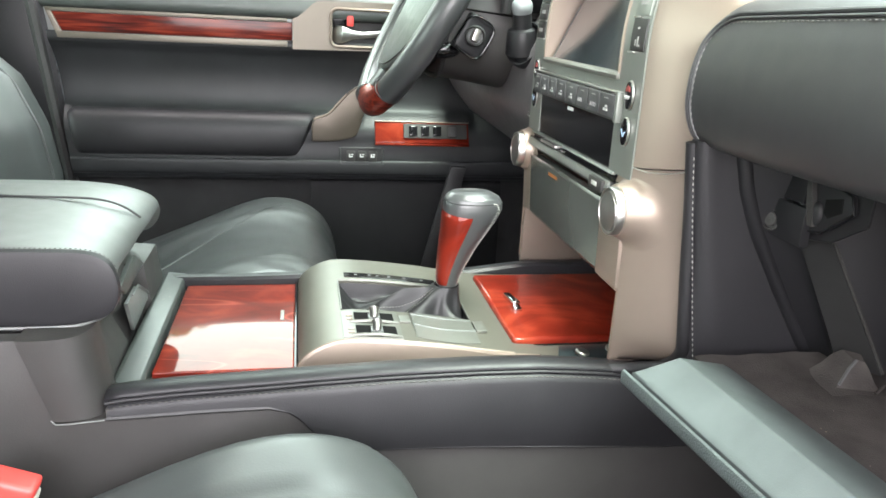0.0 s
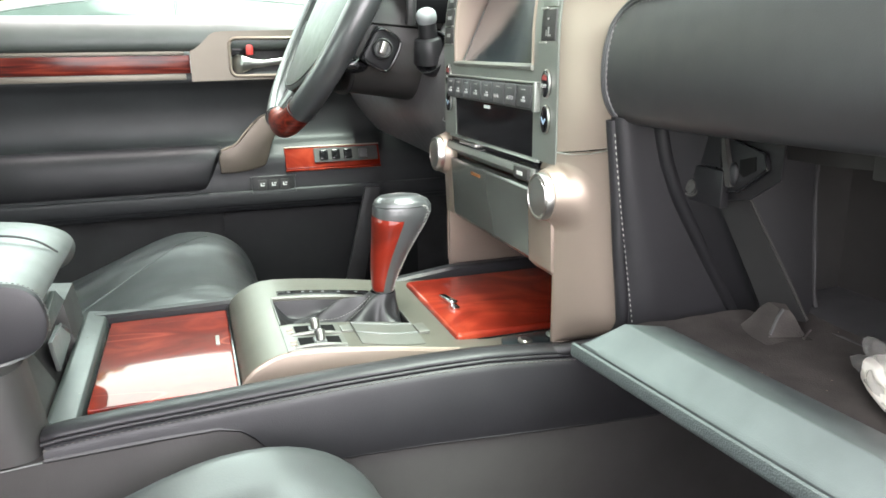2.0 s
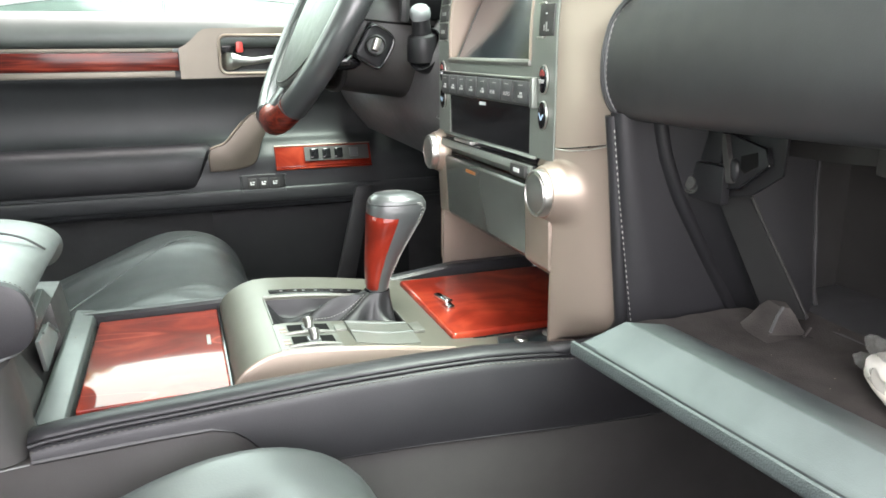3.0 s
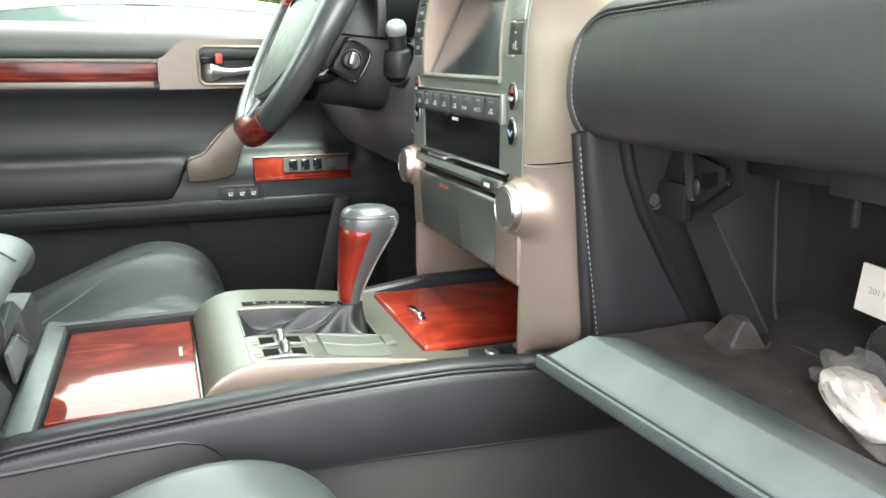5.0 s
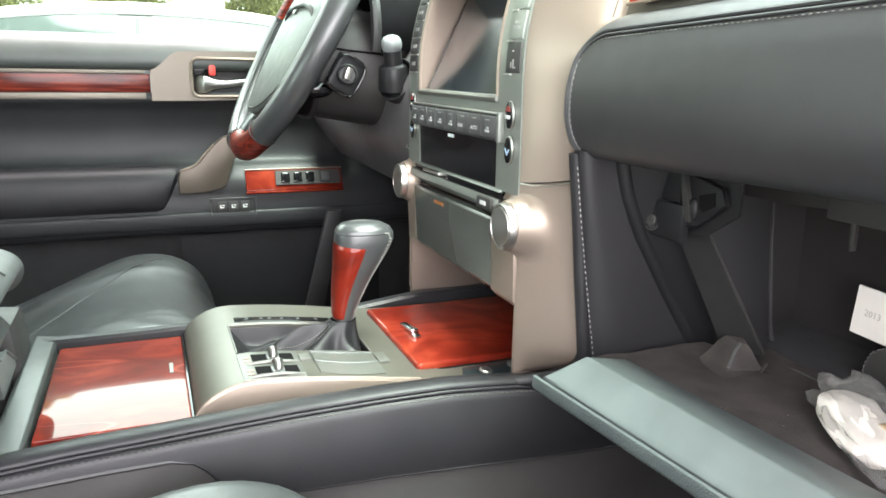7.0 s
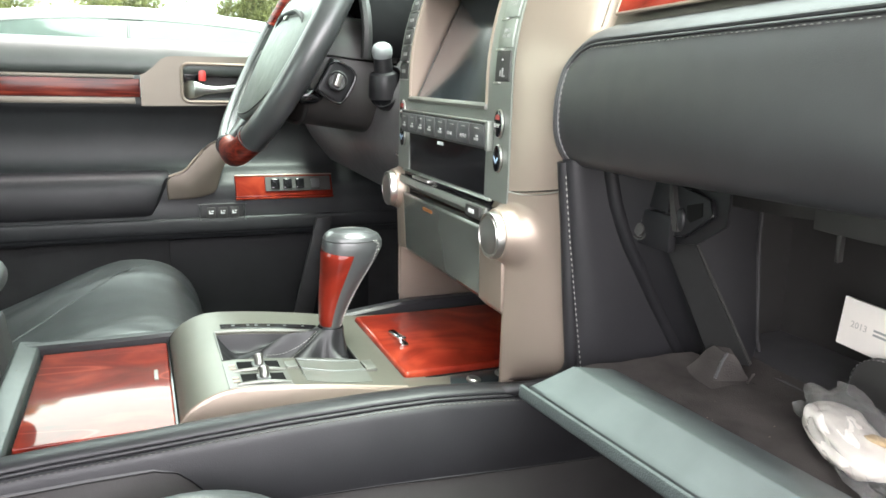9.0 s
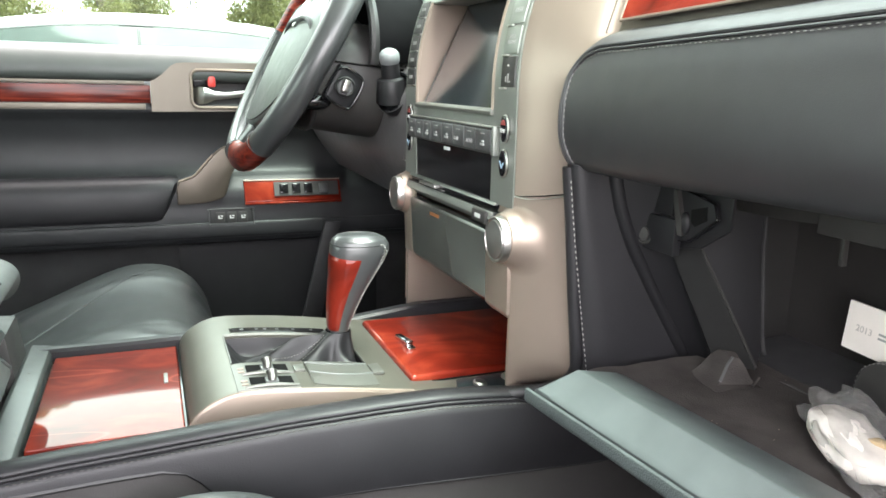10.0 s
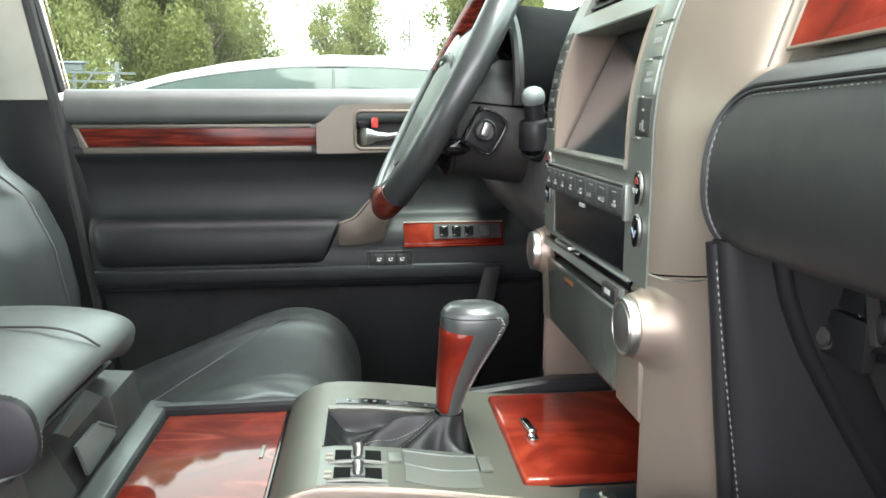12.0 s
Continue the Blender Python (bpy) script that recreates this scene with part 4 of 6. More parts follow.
part("side_tab", box(-0.0800, -0.0700, -0.058, -0.036, plate_z(-0.082) - 0.001, plate_z(-0.082) + 0.0020, 0.0008), TOGGLE_PLATE, plate)
part("side_tab", box(-0.1490, -0.1395, -0.054, -0.040, plate_z(-0.147) - 0.001, plate_z(-0.147) + 0.0018, 0.0006), TOGGLE_PLATE, plate)

# front wood lid and the little tray beside it
fw = part("front_wood_lid", box(-0.0500, 0.115, -0.0735, 0.0935, 0.9515, 0.9612, 0.0046, 5), BURL, console, "closed red burl wood ashtray lid")
part("lid_gap", box(-0.0520, 0.117, -0.0758, 0.0958, 0.9500, 0.9552, 0.0008), HOLE, fw)
part("lid_lever", joined(turned(box(-0.0038, 0.0038, -0.016, 0.017, 0, 0.0050, 0.0018, 3), (-0.0280, 0.012, 0.9615), -5, 0, 3), box(-0.0315, -0.0240, -0.012, 0.000, 0.9606, 0.9640, 0.0012)), CHROME, fw, "chrome release lever")
pk = part("socket_tray", prism([(-0.010, -0.081), (0.055, -0.081), (0.055, -0.118), (0.000, -0.116), (-0.016, -0.098)], "z", 0.9530, 0.9560, 0.0010), material("teal black tray plastic", (0.018, 0.026, 0.028), 0.3), console, "small dark tray with power socket caps")
for x, y in ((0.006, -0.097), (0.036, -0.092)):
    part("socket_cap", lathe([(0.0065, 0), (0.0065, 0.002), (0.005, 0.0032), (0.0, 0.0032)], (x, y, 0.956), (0.15, -0.1, 1), 20), BRUSHED, pk, "bright cap")

# ---------------------------------------------------------------- gear lever
gear = thing("gear_lever", (-0.10, 0.006, 0.945), "gear lever with black leather, red wood insert and pale stitching", "gear lever")
KN = [(0.984, -0.0968, 0.0099, 0.0108), (0.992, -0.0958, 0.0109, 0.0118), (1.004, -0.0934, 0.0133, 0.0140), (1.020, -0.0890, 0.0169, 0.0167), (1.036, -0.0834, 0.0213, 0.0193), (1.050, -0.0785, 0.0256, 0.0213), (1.060, -0.0760, 0.0278, 0.0220), (1.0665, -0.0757, 0.0275, 0.0215), (1.0715, -0.0762, 0.0250, 0.0195), (1.0750, -0.0775, 0.0195, 0.0150), (1.0766, -0.0785, 0.0110, 0.0085)]
GY = 0.006


def knob_pt(k, a, off=0.0):
    i = min(int(k), len(KN) - 2)
    f = k - i
    z, cx, hx, hy = [lerp(KN[i][j], KN[i + 1][j], f) for j in range(4)]
    c, s = math.cos(a), math.sin(a)
    pw = 0.85
    return Vector((cx + (hx + off) * math.copysign(abs(c) ** pw, c), GY + (hy + off) * math.copysign(abs(s) ** pw, s), z))


part("grip", loft([[knob_pt(k / 3, 2 * math.pi * i / 40) for i in range(40)] for k in range(3 * (len(KN) - 1) + 1)]), RIM_LEATHER, gear, "black leather grip")
def insert(u, v):
    k = lerp(0.25, 6.25 - 0.75 * v, u)
    a = lerp(math.radians(80 - 6 * u), math.radians(262 + 5 * u), v)
    lip = 0.0009 * min(1, 14 * min(u, 1 - u, v, 1 - v))
    return knob_pt(k, a, lip)
part("wood_insert", surface(insert, 24, 32, 0), BURL, gear, "red lacquered wood insert")
for sg in (-1, 1):
    for da, tl in ((-2.6, 0.9), (2.6, -0.9)):
        path = [knob_pt(k, sg * math.radians(46 + da), 0.0006) for k in [0.2 + i * 0.3 for i in range(22)]]
        path += [knob_pt(7.15 - 0.06 * da, sg * math.radians(46 + d), 0.0006) for d in range(6, 24, 6)]
        part("stitching", stitches(path, 0.0032, 0.0036, 0.00038, tl), THREAD, gear, "pale cross stitching")
top_line = [Vector((lerp(-0.0545, -0.1015, i / 12), GY + 0.0055, ramp([(-0.1040, 1.0640), (-0.0975, 1.0725), (-0.0890, 1.0765), (-0.0785, 1.0772), (-0.0680, 1.0766), (-0.0590, 1.0728), (-0.0530, 1.0650)], lerp(-0.0545, -0.1015, i / 12)) - 0.0004)) for i in range(13)]
for dy, tl in ((-0.0017, 0.9), (0.0017, -0.9)):
    part("stitching", stitches([p + Vector((0, dy, 0)) for p in top_line], 0.0032, 0.0034, 0.00038, tl), THREAD, gear, "pale cross stitching")
part("cap_seam", tube([knob_pt(7.2, math.radians(60 + 6 * i), 0.0001) for i in range(41)], 0.0006, 6), BOOT, gear)
part("neck", tube([(-0.0972, GY, 0.972), (-0.0968, GY, 0.985)], 0.0108, 16), GLOSS, gear)
def boot(u, v):
    # from the well's edge up to the neck, gathered in folds
    a = 2 * math.pi * v
    c, s = math.cos(a), math.sin(a)
    q = max(abs(c), abs(s))
    ex, ey = -0.1395 + 0.0590 * c / q, 0.009 + 0.0355 * s / q
    nx, ny = -0.0968 + 0.0120 * c, GY + 0.0120 * s
    f = u ** 0.8
    x, y = lerp(ex, nx, f), lerp(ey, ny, f)
    z = lerp(0.955, 0.984, u ** 2.2)
    if u < 0.14:
        z += (plate_z(ex) - 0.957) * (1 - u / 0.14) ** 2
    wr = math.sin(math.pi * u)
    z += wr * (0.012 * math.exp(-((s * 0.9 + 0.15) / 0.16) ** 2) * (1 if c < 0 else 0.2) + 0.0046 * math.sin(7 * a + 6 * u + 2 * noise.noise(Vector((x * 30, y * 30, 5)))) + 0.0025 * noise.noise(Vector((x * 45, y * 45, 2))))
    return Vector((x, y, z))
bo = part("boot", surface(boot, 40, 80, 0), BOOT, gear, "gathered black leather boot", 70)
part("stitching", stitches([boot(u / 20, 0.565) + Vector((0, 0, 0.0008)) for u in range(4, 20)], 0.0030, 0.0026, 0.00030), THREAD_MID, bo)
part("stitching", stitches([boot(u / 20, 0.605) + Vector((0, 0, 0.0008)) for u in range(4, 20)], 0.0030, 0.0026, 0.00030), THREAD_MID, bo)

# ---------------------------------------------------------------- armrest
arm = thing("console_armrest", (-0.57, 0, 1.0), "padded black leather armrest lid on the console bin", "armrest")
AP = [(-0.78, 1.062), (-0.60, 1.0668), (-0.47, 1.0678), (-0.425, 1.0660), (-0.398, 1.0615), (-0.379, 1.0535), (-0.3695, 1.0430), (-0.3680, 1.0310), (-0.3725, 1.0190), (-0.381, 1.0110), (-0.396, 1.0080), (-0.410, 1.0076), (-0.44, 1.0075), (-0.78, 1.0075)]


def arm_sec(y, s, dx=0.0):
    under = 0.75 * max(0, min(1, (y + 0.118) / 0.03)) * max(0, min(1, (0.088 - y) / 0.02))
    return [Vector((min(x, x - (1 - s) * 0.012) - dx - under * max(0, 1.040 - z) * (1 if x > -0.45 else 0), y, 1.036 + (z - 1.036) * s)) for x, z in [(p.x, p.y) for p in smooth_path([(a, b, 0) for a, b in AP[:-1]], 4)] + [AP[-1]]]


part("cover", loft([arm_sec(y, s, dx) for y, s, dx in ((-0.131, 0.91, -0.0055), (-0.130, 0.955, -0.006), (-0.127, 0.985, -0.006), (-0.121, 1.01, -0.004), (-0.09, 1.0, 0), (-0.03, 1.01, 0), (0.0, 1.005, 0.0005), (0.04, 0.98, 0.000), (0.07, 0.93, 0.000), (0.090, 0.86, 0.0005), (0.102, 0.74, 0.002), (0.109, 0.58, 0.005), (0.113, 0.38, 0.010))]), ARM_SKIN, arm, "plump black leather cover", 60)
# the near end panel with its stitched outline
SP = [(-0.78, 1.0655), (-0.50, 1.0660), (-0.44, 1.0660), (-0.41, 1.0658), (-0.380, 1.0645), (-0.3655, 1.0575), (-0.3600, 1.0435), (-0.3605, 1.0290), (-0.368, 1.0175), (-0.386, 1.0118), (-0.400, 1.0108), (-0.44, 1.0105), (-0.78, 1.0105)]
sp = smooth_path([(a, -0.1335, b) for a, b in SP], 5)
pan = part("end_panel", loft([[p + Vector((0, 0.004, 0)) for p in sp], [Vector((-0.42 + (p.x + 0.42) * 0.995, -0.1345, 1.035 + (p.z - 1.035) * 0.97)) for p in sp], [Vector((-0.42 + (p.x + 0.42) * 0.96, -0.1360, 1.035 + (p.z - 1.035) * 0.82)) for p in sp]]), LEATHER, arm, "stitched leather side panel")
part("stitching", stitches([Vector((-0.42 + (p.x + 0.42) * 1.02, -0.1320, 1.037 + (p.z - 1.037) * 1.05)) for p in sp if p.x > -0.76 and p.z > 1.022], 0.0032, 0.0028, 0.00030, 0.3), THREAD_DARK, pan)
part("top_seam", tube(smooth_path([(-0.78, 0.012, 1.0685), (-0.55, 0.010, 1.0688), (-0.44, 0.004, 1.0686), (-0.405, 0.004, 1.0670), (-0.385, 0.006, 1.0605), (-0.3715, 0.010, 1.0490)], 5), 0.0010, 6), INNER, arm)
part("under_plate", prism([(-0.78, 1.0), (-0.402, 1.0005), (-0.394, 1.0065), (-0.396, 1.0085), (-0.78, 1.0075)], "y", -0.124, 0.098, 0.001), PLASTIC, arm, "grey plastic lid base")
part("edge_trim", tube(smooth_path([(-0.78, -0.132, 1.0085), (-0.45, -0.132, 1.0085), (-0.400, -0.132, 1.0088), (-0.385, -0.131, 1.0105), (-0.372, -0.129, 1.0160)], 4), 0.0013, 6), LATCH, arm)
part("release_latch", prism([(-0.079, 1.0165), (-0.022, 1.0255), (0.012, 1.0065), (-0.061, 1.0050)], "x", -0.3765, -0.3720, 0.0014), STRIP_GREY, arm, "grey plastic release latch")

# ---------------------------------------------------------------- centre stack
stack = thing("center_stack", (0.05, 0, 0.955), "dashboard centre stack with a recessed screen and two metal knobs", "dashboard console")


def face_x(z):
    return 0.0125 + 2.3 * max(0, z - 1.212) ** 2


def slab(y0, y1, z0, z1, proud=0.0, depth=0.03, n=None, w=0.0):
    n = n or max(1, int((z1 - z0) / 0.012))
    zs = [lerp(z0, z1, i / n) for i in range(n + 1)]
    return prism([(face_x(z) - proud, z) for z in zs] + [(face_x(z) + depth, z) for z in reversed(zs)], "y", y0, y1, w)


SL, SR, SB, ST = 0.099, -0.0905, 1.1945, 1.296
facia = part("facia", joined(slab(SL, 0.134, 1.118, 1.338), slab(-0.1325, SR, 1.118, 1.338), slab(SR, SL, 1.1815, SB), slab(SR, SL, ST, 1.311)), GUNMETAL, stack, "gunmetal facia panel")
# recessed screen
def scr_x(z):
    return 0.0185 + 0.47 * (z - SB)
part("recess_side", prism([(face_x(z) + 0.0006, z) for z in [lerp(SB, ST, i / 8) for i in range(9)]] + [(scr_x(ST) + 0.001, ST), (scr_x(SB) + 0.001, SB)], "y", SL - 0.0012, SL), SILVER, stack, "champagne recess side")
part("recess_side", prism([(face_x(z) + 0.0006, z) for z in [lerp(SB, ST, i / 8) for i in range(9)]] + [(scr_x(ST) + 0.001, ST), (scr_x(SB) + 0.001, SB)], "y", SR, SR + 0.0012), SILVER, stack)
part("recess_top", prism([(face_x(ST) + 0.001, ST), (scr_x(ST) + 0.004, ST), (scr_x(ST) + 0.004, ST - 0.001), (face_x(ST) + 0.001, ST - 0.001)], "y", SR, SL), GUNMETAL, stack)
for y, r in ((SL - 0.001, 0.0016), (SR + 0.001, 0.0014)):
    part("recess_edge", tube([(face_x(z) - 0.0003, y, z) for z in [lerp(SB, ST, i / 8) for i in range(9)]], r, 6), SILVER, stack, "pale satin screen edge")
part("screen_ledge", prism([(0.0100, SB - 0.0045), (0.0096, SB - 0.0012), (0.0112, SB + 0.0006), (0.0200, SB + 0.0010), (0.0200, SB - 0.0045)], "y", SR, SL, 0.0004), TOGGLE_PLATE, stack, "pale satin ledge under the screen")
part("screen", prism([(scr_x(SB), SB), (scr_x(ST), ST), (scr_x(ST) + 0.004, ST), (scr_x(SB) + 0.004, SB)], "y", SR + 0.0035, SL - 0.0085), material("dark screen glass", (0.016, 0.021, 0.024), 0.14, spec=1.0, coat=0.0, rough_var=0.02), stack, "dark glossy display screen")
part("screen_gap", prism([(scr_x(SB) + 0.0045, SB - 0.002), (scr_x(ST) + 0.0045, ST + 0.002), (scr_x(ST) + 0.008, ST), (scr_x(SB) + 0.008, SB)], "y", SR - 0.002, SL + 0.002), HOLE, stack)
# champagne side columns, upper part and legs: nearly flat slanted faces
COL = [(0.0, 0.1335), (0.0022, 0.1400), (0.0056, 0.1480), (0.0098, 0.1560), (0.0145, 0.1640), (0.0196, 0.1715), (0.0246, 0.1780), (0.0300, 0.1830)]


def column(side, z0, z1, n=26):
    rings = []
    for i in range(n + 1):
        z = lerp(z0, z1, i / n)
        fx = face_x(z) + 0.001
        rec = 0.055 * max(0, 1.16 - z)
        bot = 0.042 * min(1, max(0, 0.996 - z) / 0.026) ** 1.6
        k = 1 - bot / 0.05
        ring = [Vector((fx + dx + rec * (y - 0.1335) / 0.048, side * (0.1335 + (y - 0.1335) * k), z + 0.32 * dx * max(0, 1 - abs(z - 1.1286) / 0.07))) for dx, y in COL] + [Vector((0.09, side * (0.1335 + 0.0505 * k), z + 0.0096 * max(0, 1 - abs(z - 1.1286) / 0.07))), Vector((0.09, side * 0.1335, z))]
        if side < 0 and z > 1.20:
            # the flank runs on into the trim above the pad
            w = min(1, (z - 1.20) / 0.045)
            w = w * w * (3 - 2 * w)
            b = Vector((0.0487 + 0.42 * (z - 1.252), -0.1940 + 0.14 * (z - 1.252), z))
            a, c = ring[3], Vector((fx + 0.0170, -0.1735, z))
            for m in (4, 5, 6, 7):
                u = (m - 3) / 4
                ring[m] = ring[m].lerp(a * (1 - u) ** 2 + c * 2 * u * (1 - u) + b * u * u, w)
            ring[8] = ring[8].lerp(Vector((0.10, -0.190, z)), w)
        rings.append(ring)
    return loft(rings)


def column_x(y, z):
    """How far back the column's face lies at a height, y counted from the middle of the car."""
    dx = ramp([(b, a) for a, b in COL], y) if y > 0.1335 else 0.0
    return face_x(z) + 0.001 + dx + 0.055 * max(0, 1.16 - z) * max(0, y - 0.1335) / 0.048


def knob_flare(side):
    """A round neck that grows out of the column and carries the knob."""
    rings = []
    for i in range(29):
        t = (i / 28) ** 1.7
        ring = []
        for j in range(64):
            a = 2 * math.pi * j / 64
            c, q = math.cos(a), math.sin(a)
            R = 0.0325 + 0.0170 * max(0, c) ** 1.3 + 0.006 * max(0, -q)
            r = lerp(0.0205, R, t)
            y, z = 0.131 + r * c, 1.0945 + r * q
            back = column_x(0.131 + 0.0205 * c, 1.0945 + 0.0205 * q)
            ring.append(Vector((column_x(y, z) + 0.0002 - (1 - t) ** 6 * (back - 0.0041), side * y, z)))
        rings.append(ring)
    return loft(rings)


for side in (-1, 1):
    part("upper_column", column(side, 1.1292, 1.345), SILVER, stack, "champagne satin column", 60)
    leg = part("lower_leg", column(side, 0.9700, 1.1280), SILVER, stack, "champagne satin leg", 60)
    part("seam", tube([(face_x(1.128) + 0.0012, side * 0.134, 1.1286), (face_x(1.128) + 0.0030, side * 0.152, 1.1292), (face_x(1.128) + 0.0102, side * 0.1685, 1.1314), (face_x(1.128) + 0.0235, side * 0.179, 1.1356)], 0.0006, 6), BRUSHED, leg)
    part("inner_wall", box(0.0145, 0.125, *sorted((side * 0.128, side * 0.1334)), 0.955, 1.105, 0.001), SILVER, stack)
part("cavity_back", box(0.125, 0.130, -0.133, 0.133, 0.955, 1.11, 0), GLOSS, stack)
part("cavity_roof", box(0.010, 0.125, -0.132, 0.132, 1.105, 1.112, 0), GLOSS, stack)

# buttons beside the screen
def facia_button(y0, y1, z0, z1, proud, mat, name, label=""):
    return part(name, slab(y0, y1, z0, z1, proud, 0.002, 4, 0.0006), mat, stack, label)
def facia_matrix(y, z, proud):
    s = 4.6 * max(0, z - 1.212)
    return plane_of((face_x(z) - proud, y, z), (0, -1, 0), (s, 0, 1))
for z0, z1, words in ((1.2130, 1.2365, ""), (1.2385, 1.2595, "INFO\nPHONE"), (1.2615, 1.2810, "DEST"), (1.2830, 1.3010, "")):
    b = facia_button(-0.1285, -0.1050, z0, z1, 0.0012, PLASTIC if z0 < 1.22 else GUNMETAL, "side_button")
    if words:
        part("button_text", lettering(words, 0.0042 if "\n" in words else 0.0055, facia_matrix(-0.1168, (z0 + z1) / 2 + 0.0005, 0.0014)), PRINT_GREY, b)
    elif z0 < 1.22:
        part("button_icon", joined(box(face_x(1.222) - 0.0016, face_x(1.222) - 0.0010, -0.1185, -0.1165, 1.2165, 1.2235, 0), box(face_x(1.222) - 0.0016, face_x(1.222) - 0.0010, -0.1215, -0.1180, 1.2165, 1.2180, 0), box(face_x(1.222) - 0.0016, face_x(1.222) - 0.0010, -0.1145, -0.1130, 1.2170, 1.2215, 0), box(face_x(1.228) - 0.0022, face_x(1.228) - 0.0012, -0.1178, -0.1164, 1.2290, 1.2304, 0)), PRINT_GREY, b)
    part("button_edge", box(face_x(z0) - 0.0022, face_x(z0), -0.1140, -0.1035, z0 - 0.0016, z0 - 0.0002, 0.0003), BRUSHED, b)
for z0, z1 in ((1.2130, 1.2290), (1.2310, 1.2465), (1.2485, 1.2635), (1.2655, 1.2805), (1.2825, 1.2980)):
    b = facia_button(0.1060, 0.1285, z0, z1, 0.0012, PLASTIC, "side_button")
    part("button_icon", box(face_x((z0 + z1) / 2) - 0.0016, face_x((z0 + z1) / 2) - 0.001, 0.1120, 0.1225, (z0 + z1) / 2 - 0.0018, (z0 + z1) / 2 + 0.0018, 0), PRINT_GREY, b)
    part("button_edge", box(face_x(z0) - 0.0016, face_x(z0), 0.1055, 0.129, z0 - 0.0012, z0 - 0.0002, 0.0003), BRUSHED, b)
# oval temperature rockers
RED_DIM = material("dim red print", (0.26, 0.045, 0.04), 0.4, var=0.1)
PALE_BLUE = material("pale blue print", (0.30, 0.42, 0.55), 0.4, var=0.1)
for side in (-1, 1):
    for zc, mk, hot in ((1.1805, RED_DIM, True), (1.1530, PALE_BLUE, False)):
        ring = [(side * 0.1163 + 0.0062 * math.cos(a), zc + 0.0105 * math.sin(a)) for a in [2 * math.pi * i / 28 for i in range(28)]]
        o = part("temperature_rocker", prism(ring, "x", 0.0095, 0.0135, 0.0015), GLOSS, stack, "oval temperature rocker")
        part("rocker_rim", tube([(0.0112, y, z) for y, z in ring], 0.0009, 6, loop=True), BRUSHED, o)
        tip = 1 if hot else -1
        part("rocker_arrow", prism([(side * 0.1163 - 0.0036, zc + 0.0030), (side * 0.1163 + 0.0036, zc + 0.0030), (side * 0.1163 + 0.0030, zc + 0.0058), (side * 0.1163, zc + 0.0075), (side * 0.1163 - 0.0030, zc + 0.0058)] if hot else [(side * 0.1163 - 0.003, zc + 0.001), (side * 0.1163, zc - 0.0025), (side * 0.1163 + 0.004, zc + 0.002), (side * 0.1163 + 0.004, zc + 0.0007), (side * 0.1163, zc - 0.0042), (side * 0.1163 - 0.003, zc - 0.0006)], "x", 0.0090, 0.0096), mk, o)
        if hot:
            part("rocker_text", lettering("TEMP", 0.0042, plane_of((0.0088, side * 0.1163, zc - 0.0015), (0, -1, 0), (0, 0, 1))), PRINT, o)
# climate button row
cl = part("climate_panel", prism([(0.0165, 1.1815), (0.010, 1.1805), (0.0085, 1.178), (0.0080, 1.161), (0.008, 1.1585), (0.0165, 1.158)], "y", -0.1010, 0.112, 0.0008), PLASTIC, stack, "black climate control row")
part("row_top_edge", box(0.0078, 0.0125, -0.1035, 0.113, 1.1798, 1.1815, 0.0005), BRUSHED, cl)
part("row_end_cap", box(0.0066, 0.0125, -0.1050, -0.1000, 1.1575, 1.1818, 0.0012), GUNMETAL, cl, "satin end cap")
edges = [0.111, 0.088, 0.064, 0.040, 0.013, -0.016, -0.043, -0.068, -0.0985]
for i, (a, b_) in enumerate(zip(edges, edges[1:])):
    bt = part("climate_button", box(0.0068, 0.0105, b_ + 0.0006, a - 0.0006, 1.1605, 1.1782, 0.0009), PLASTIC_GREY, cl)
    ym = (a + b_) / 2
    if i == 6:
        part("button_text", lettering("AUTO", 0.0050, plane_of((0.0066, ym, 1.1665), (0, -1, 0), (0, 0, 1))), PRINT_SOFT, bt)
    elif i == 5:
        part("button_text", lettering("REAR", 0.0046, plane_of((0.0066, ym + 0.004, 1.1665), (0, -1, 0), (0, 0, 1))), PRINT_SOFT, bt)
    else:
        part("button_icon", joined(box(0.0063, 0.0069, ym - 0.004, ym + 0.004, 1.1648, 1.1668, 0), box(0.0063, 0.0069, ym - 0.003, ym + 0.001, 1.1675, 1.1692, 0)), PRINT_SOFT, bt)
    part("button_lamp", box(0.0064, 0.0069, ym - 0.004, ym + 0.004, 1.1745, 1.1752, 0), PRINT_GREY, bt)
# black display window, disc slot and lid of the storage bin
dw = part("radio_window", prism([(0.020, 1.1575), (0.0128, 1.1575), (0.0136, 1.116), (0.023, 1.116)], "y", -0.103, 0.114), GLOSS, stack, "gloss black radio window")
part("window_label", box(0.0122, 0.0135, 0.004, 0.018, 1.1525, 1.1555, 0), PRINT, dw)
part("disc_slot", joined(prism([(0.022, 1.1195), (0.011, 1.1185), (0.010, 1.1165), (0.022, 1.115)], "y", -0.103, 0.114, 0.0006), prism([(0.022, 1.1115), (0.008, 1.1105), (0.007, 1.1045), (0.022, 1.0945)], "y", -0.103, 0.114, 0.0006)), GUNMETAL, stack, "grey disc slot lips")
part("slot_gap", box(0.013, 0.022, -0.1025, 0.1135, 1.1108, 1.1158, 0), GLOSS, stack)
part("slot_glint", box(0.0075, 0.014, 0.030, 0.075, 1.1125, 1.1155, 0.0008), BRUSHED, stack, "bright eject bar")
us = part("usb_cover", box(0.0045, 0.018, -0.098, -0.070, 1.1000, 1.1100, 0.0010), PLASTIC, stack)
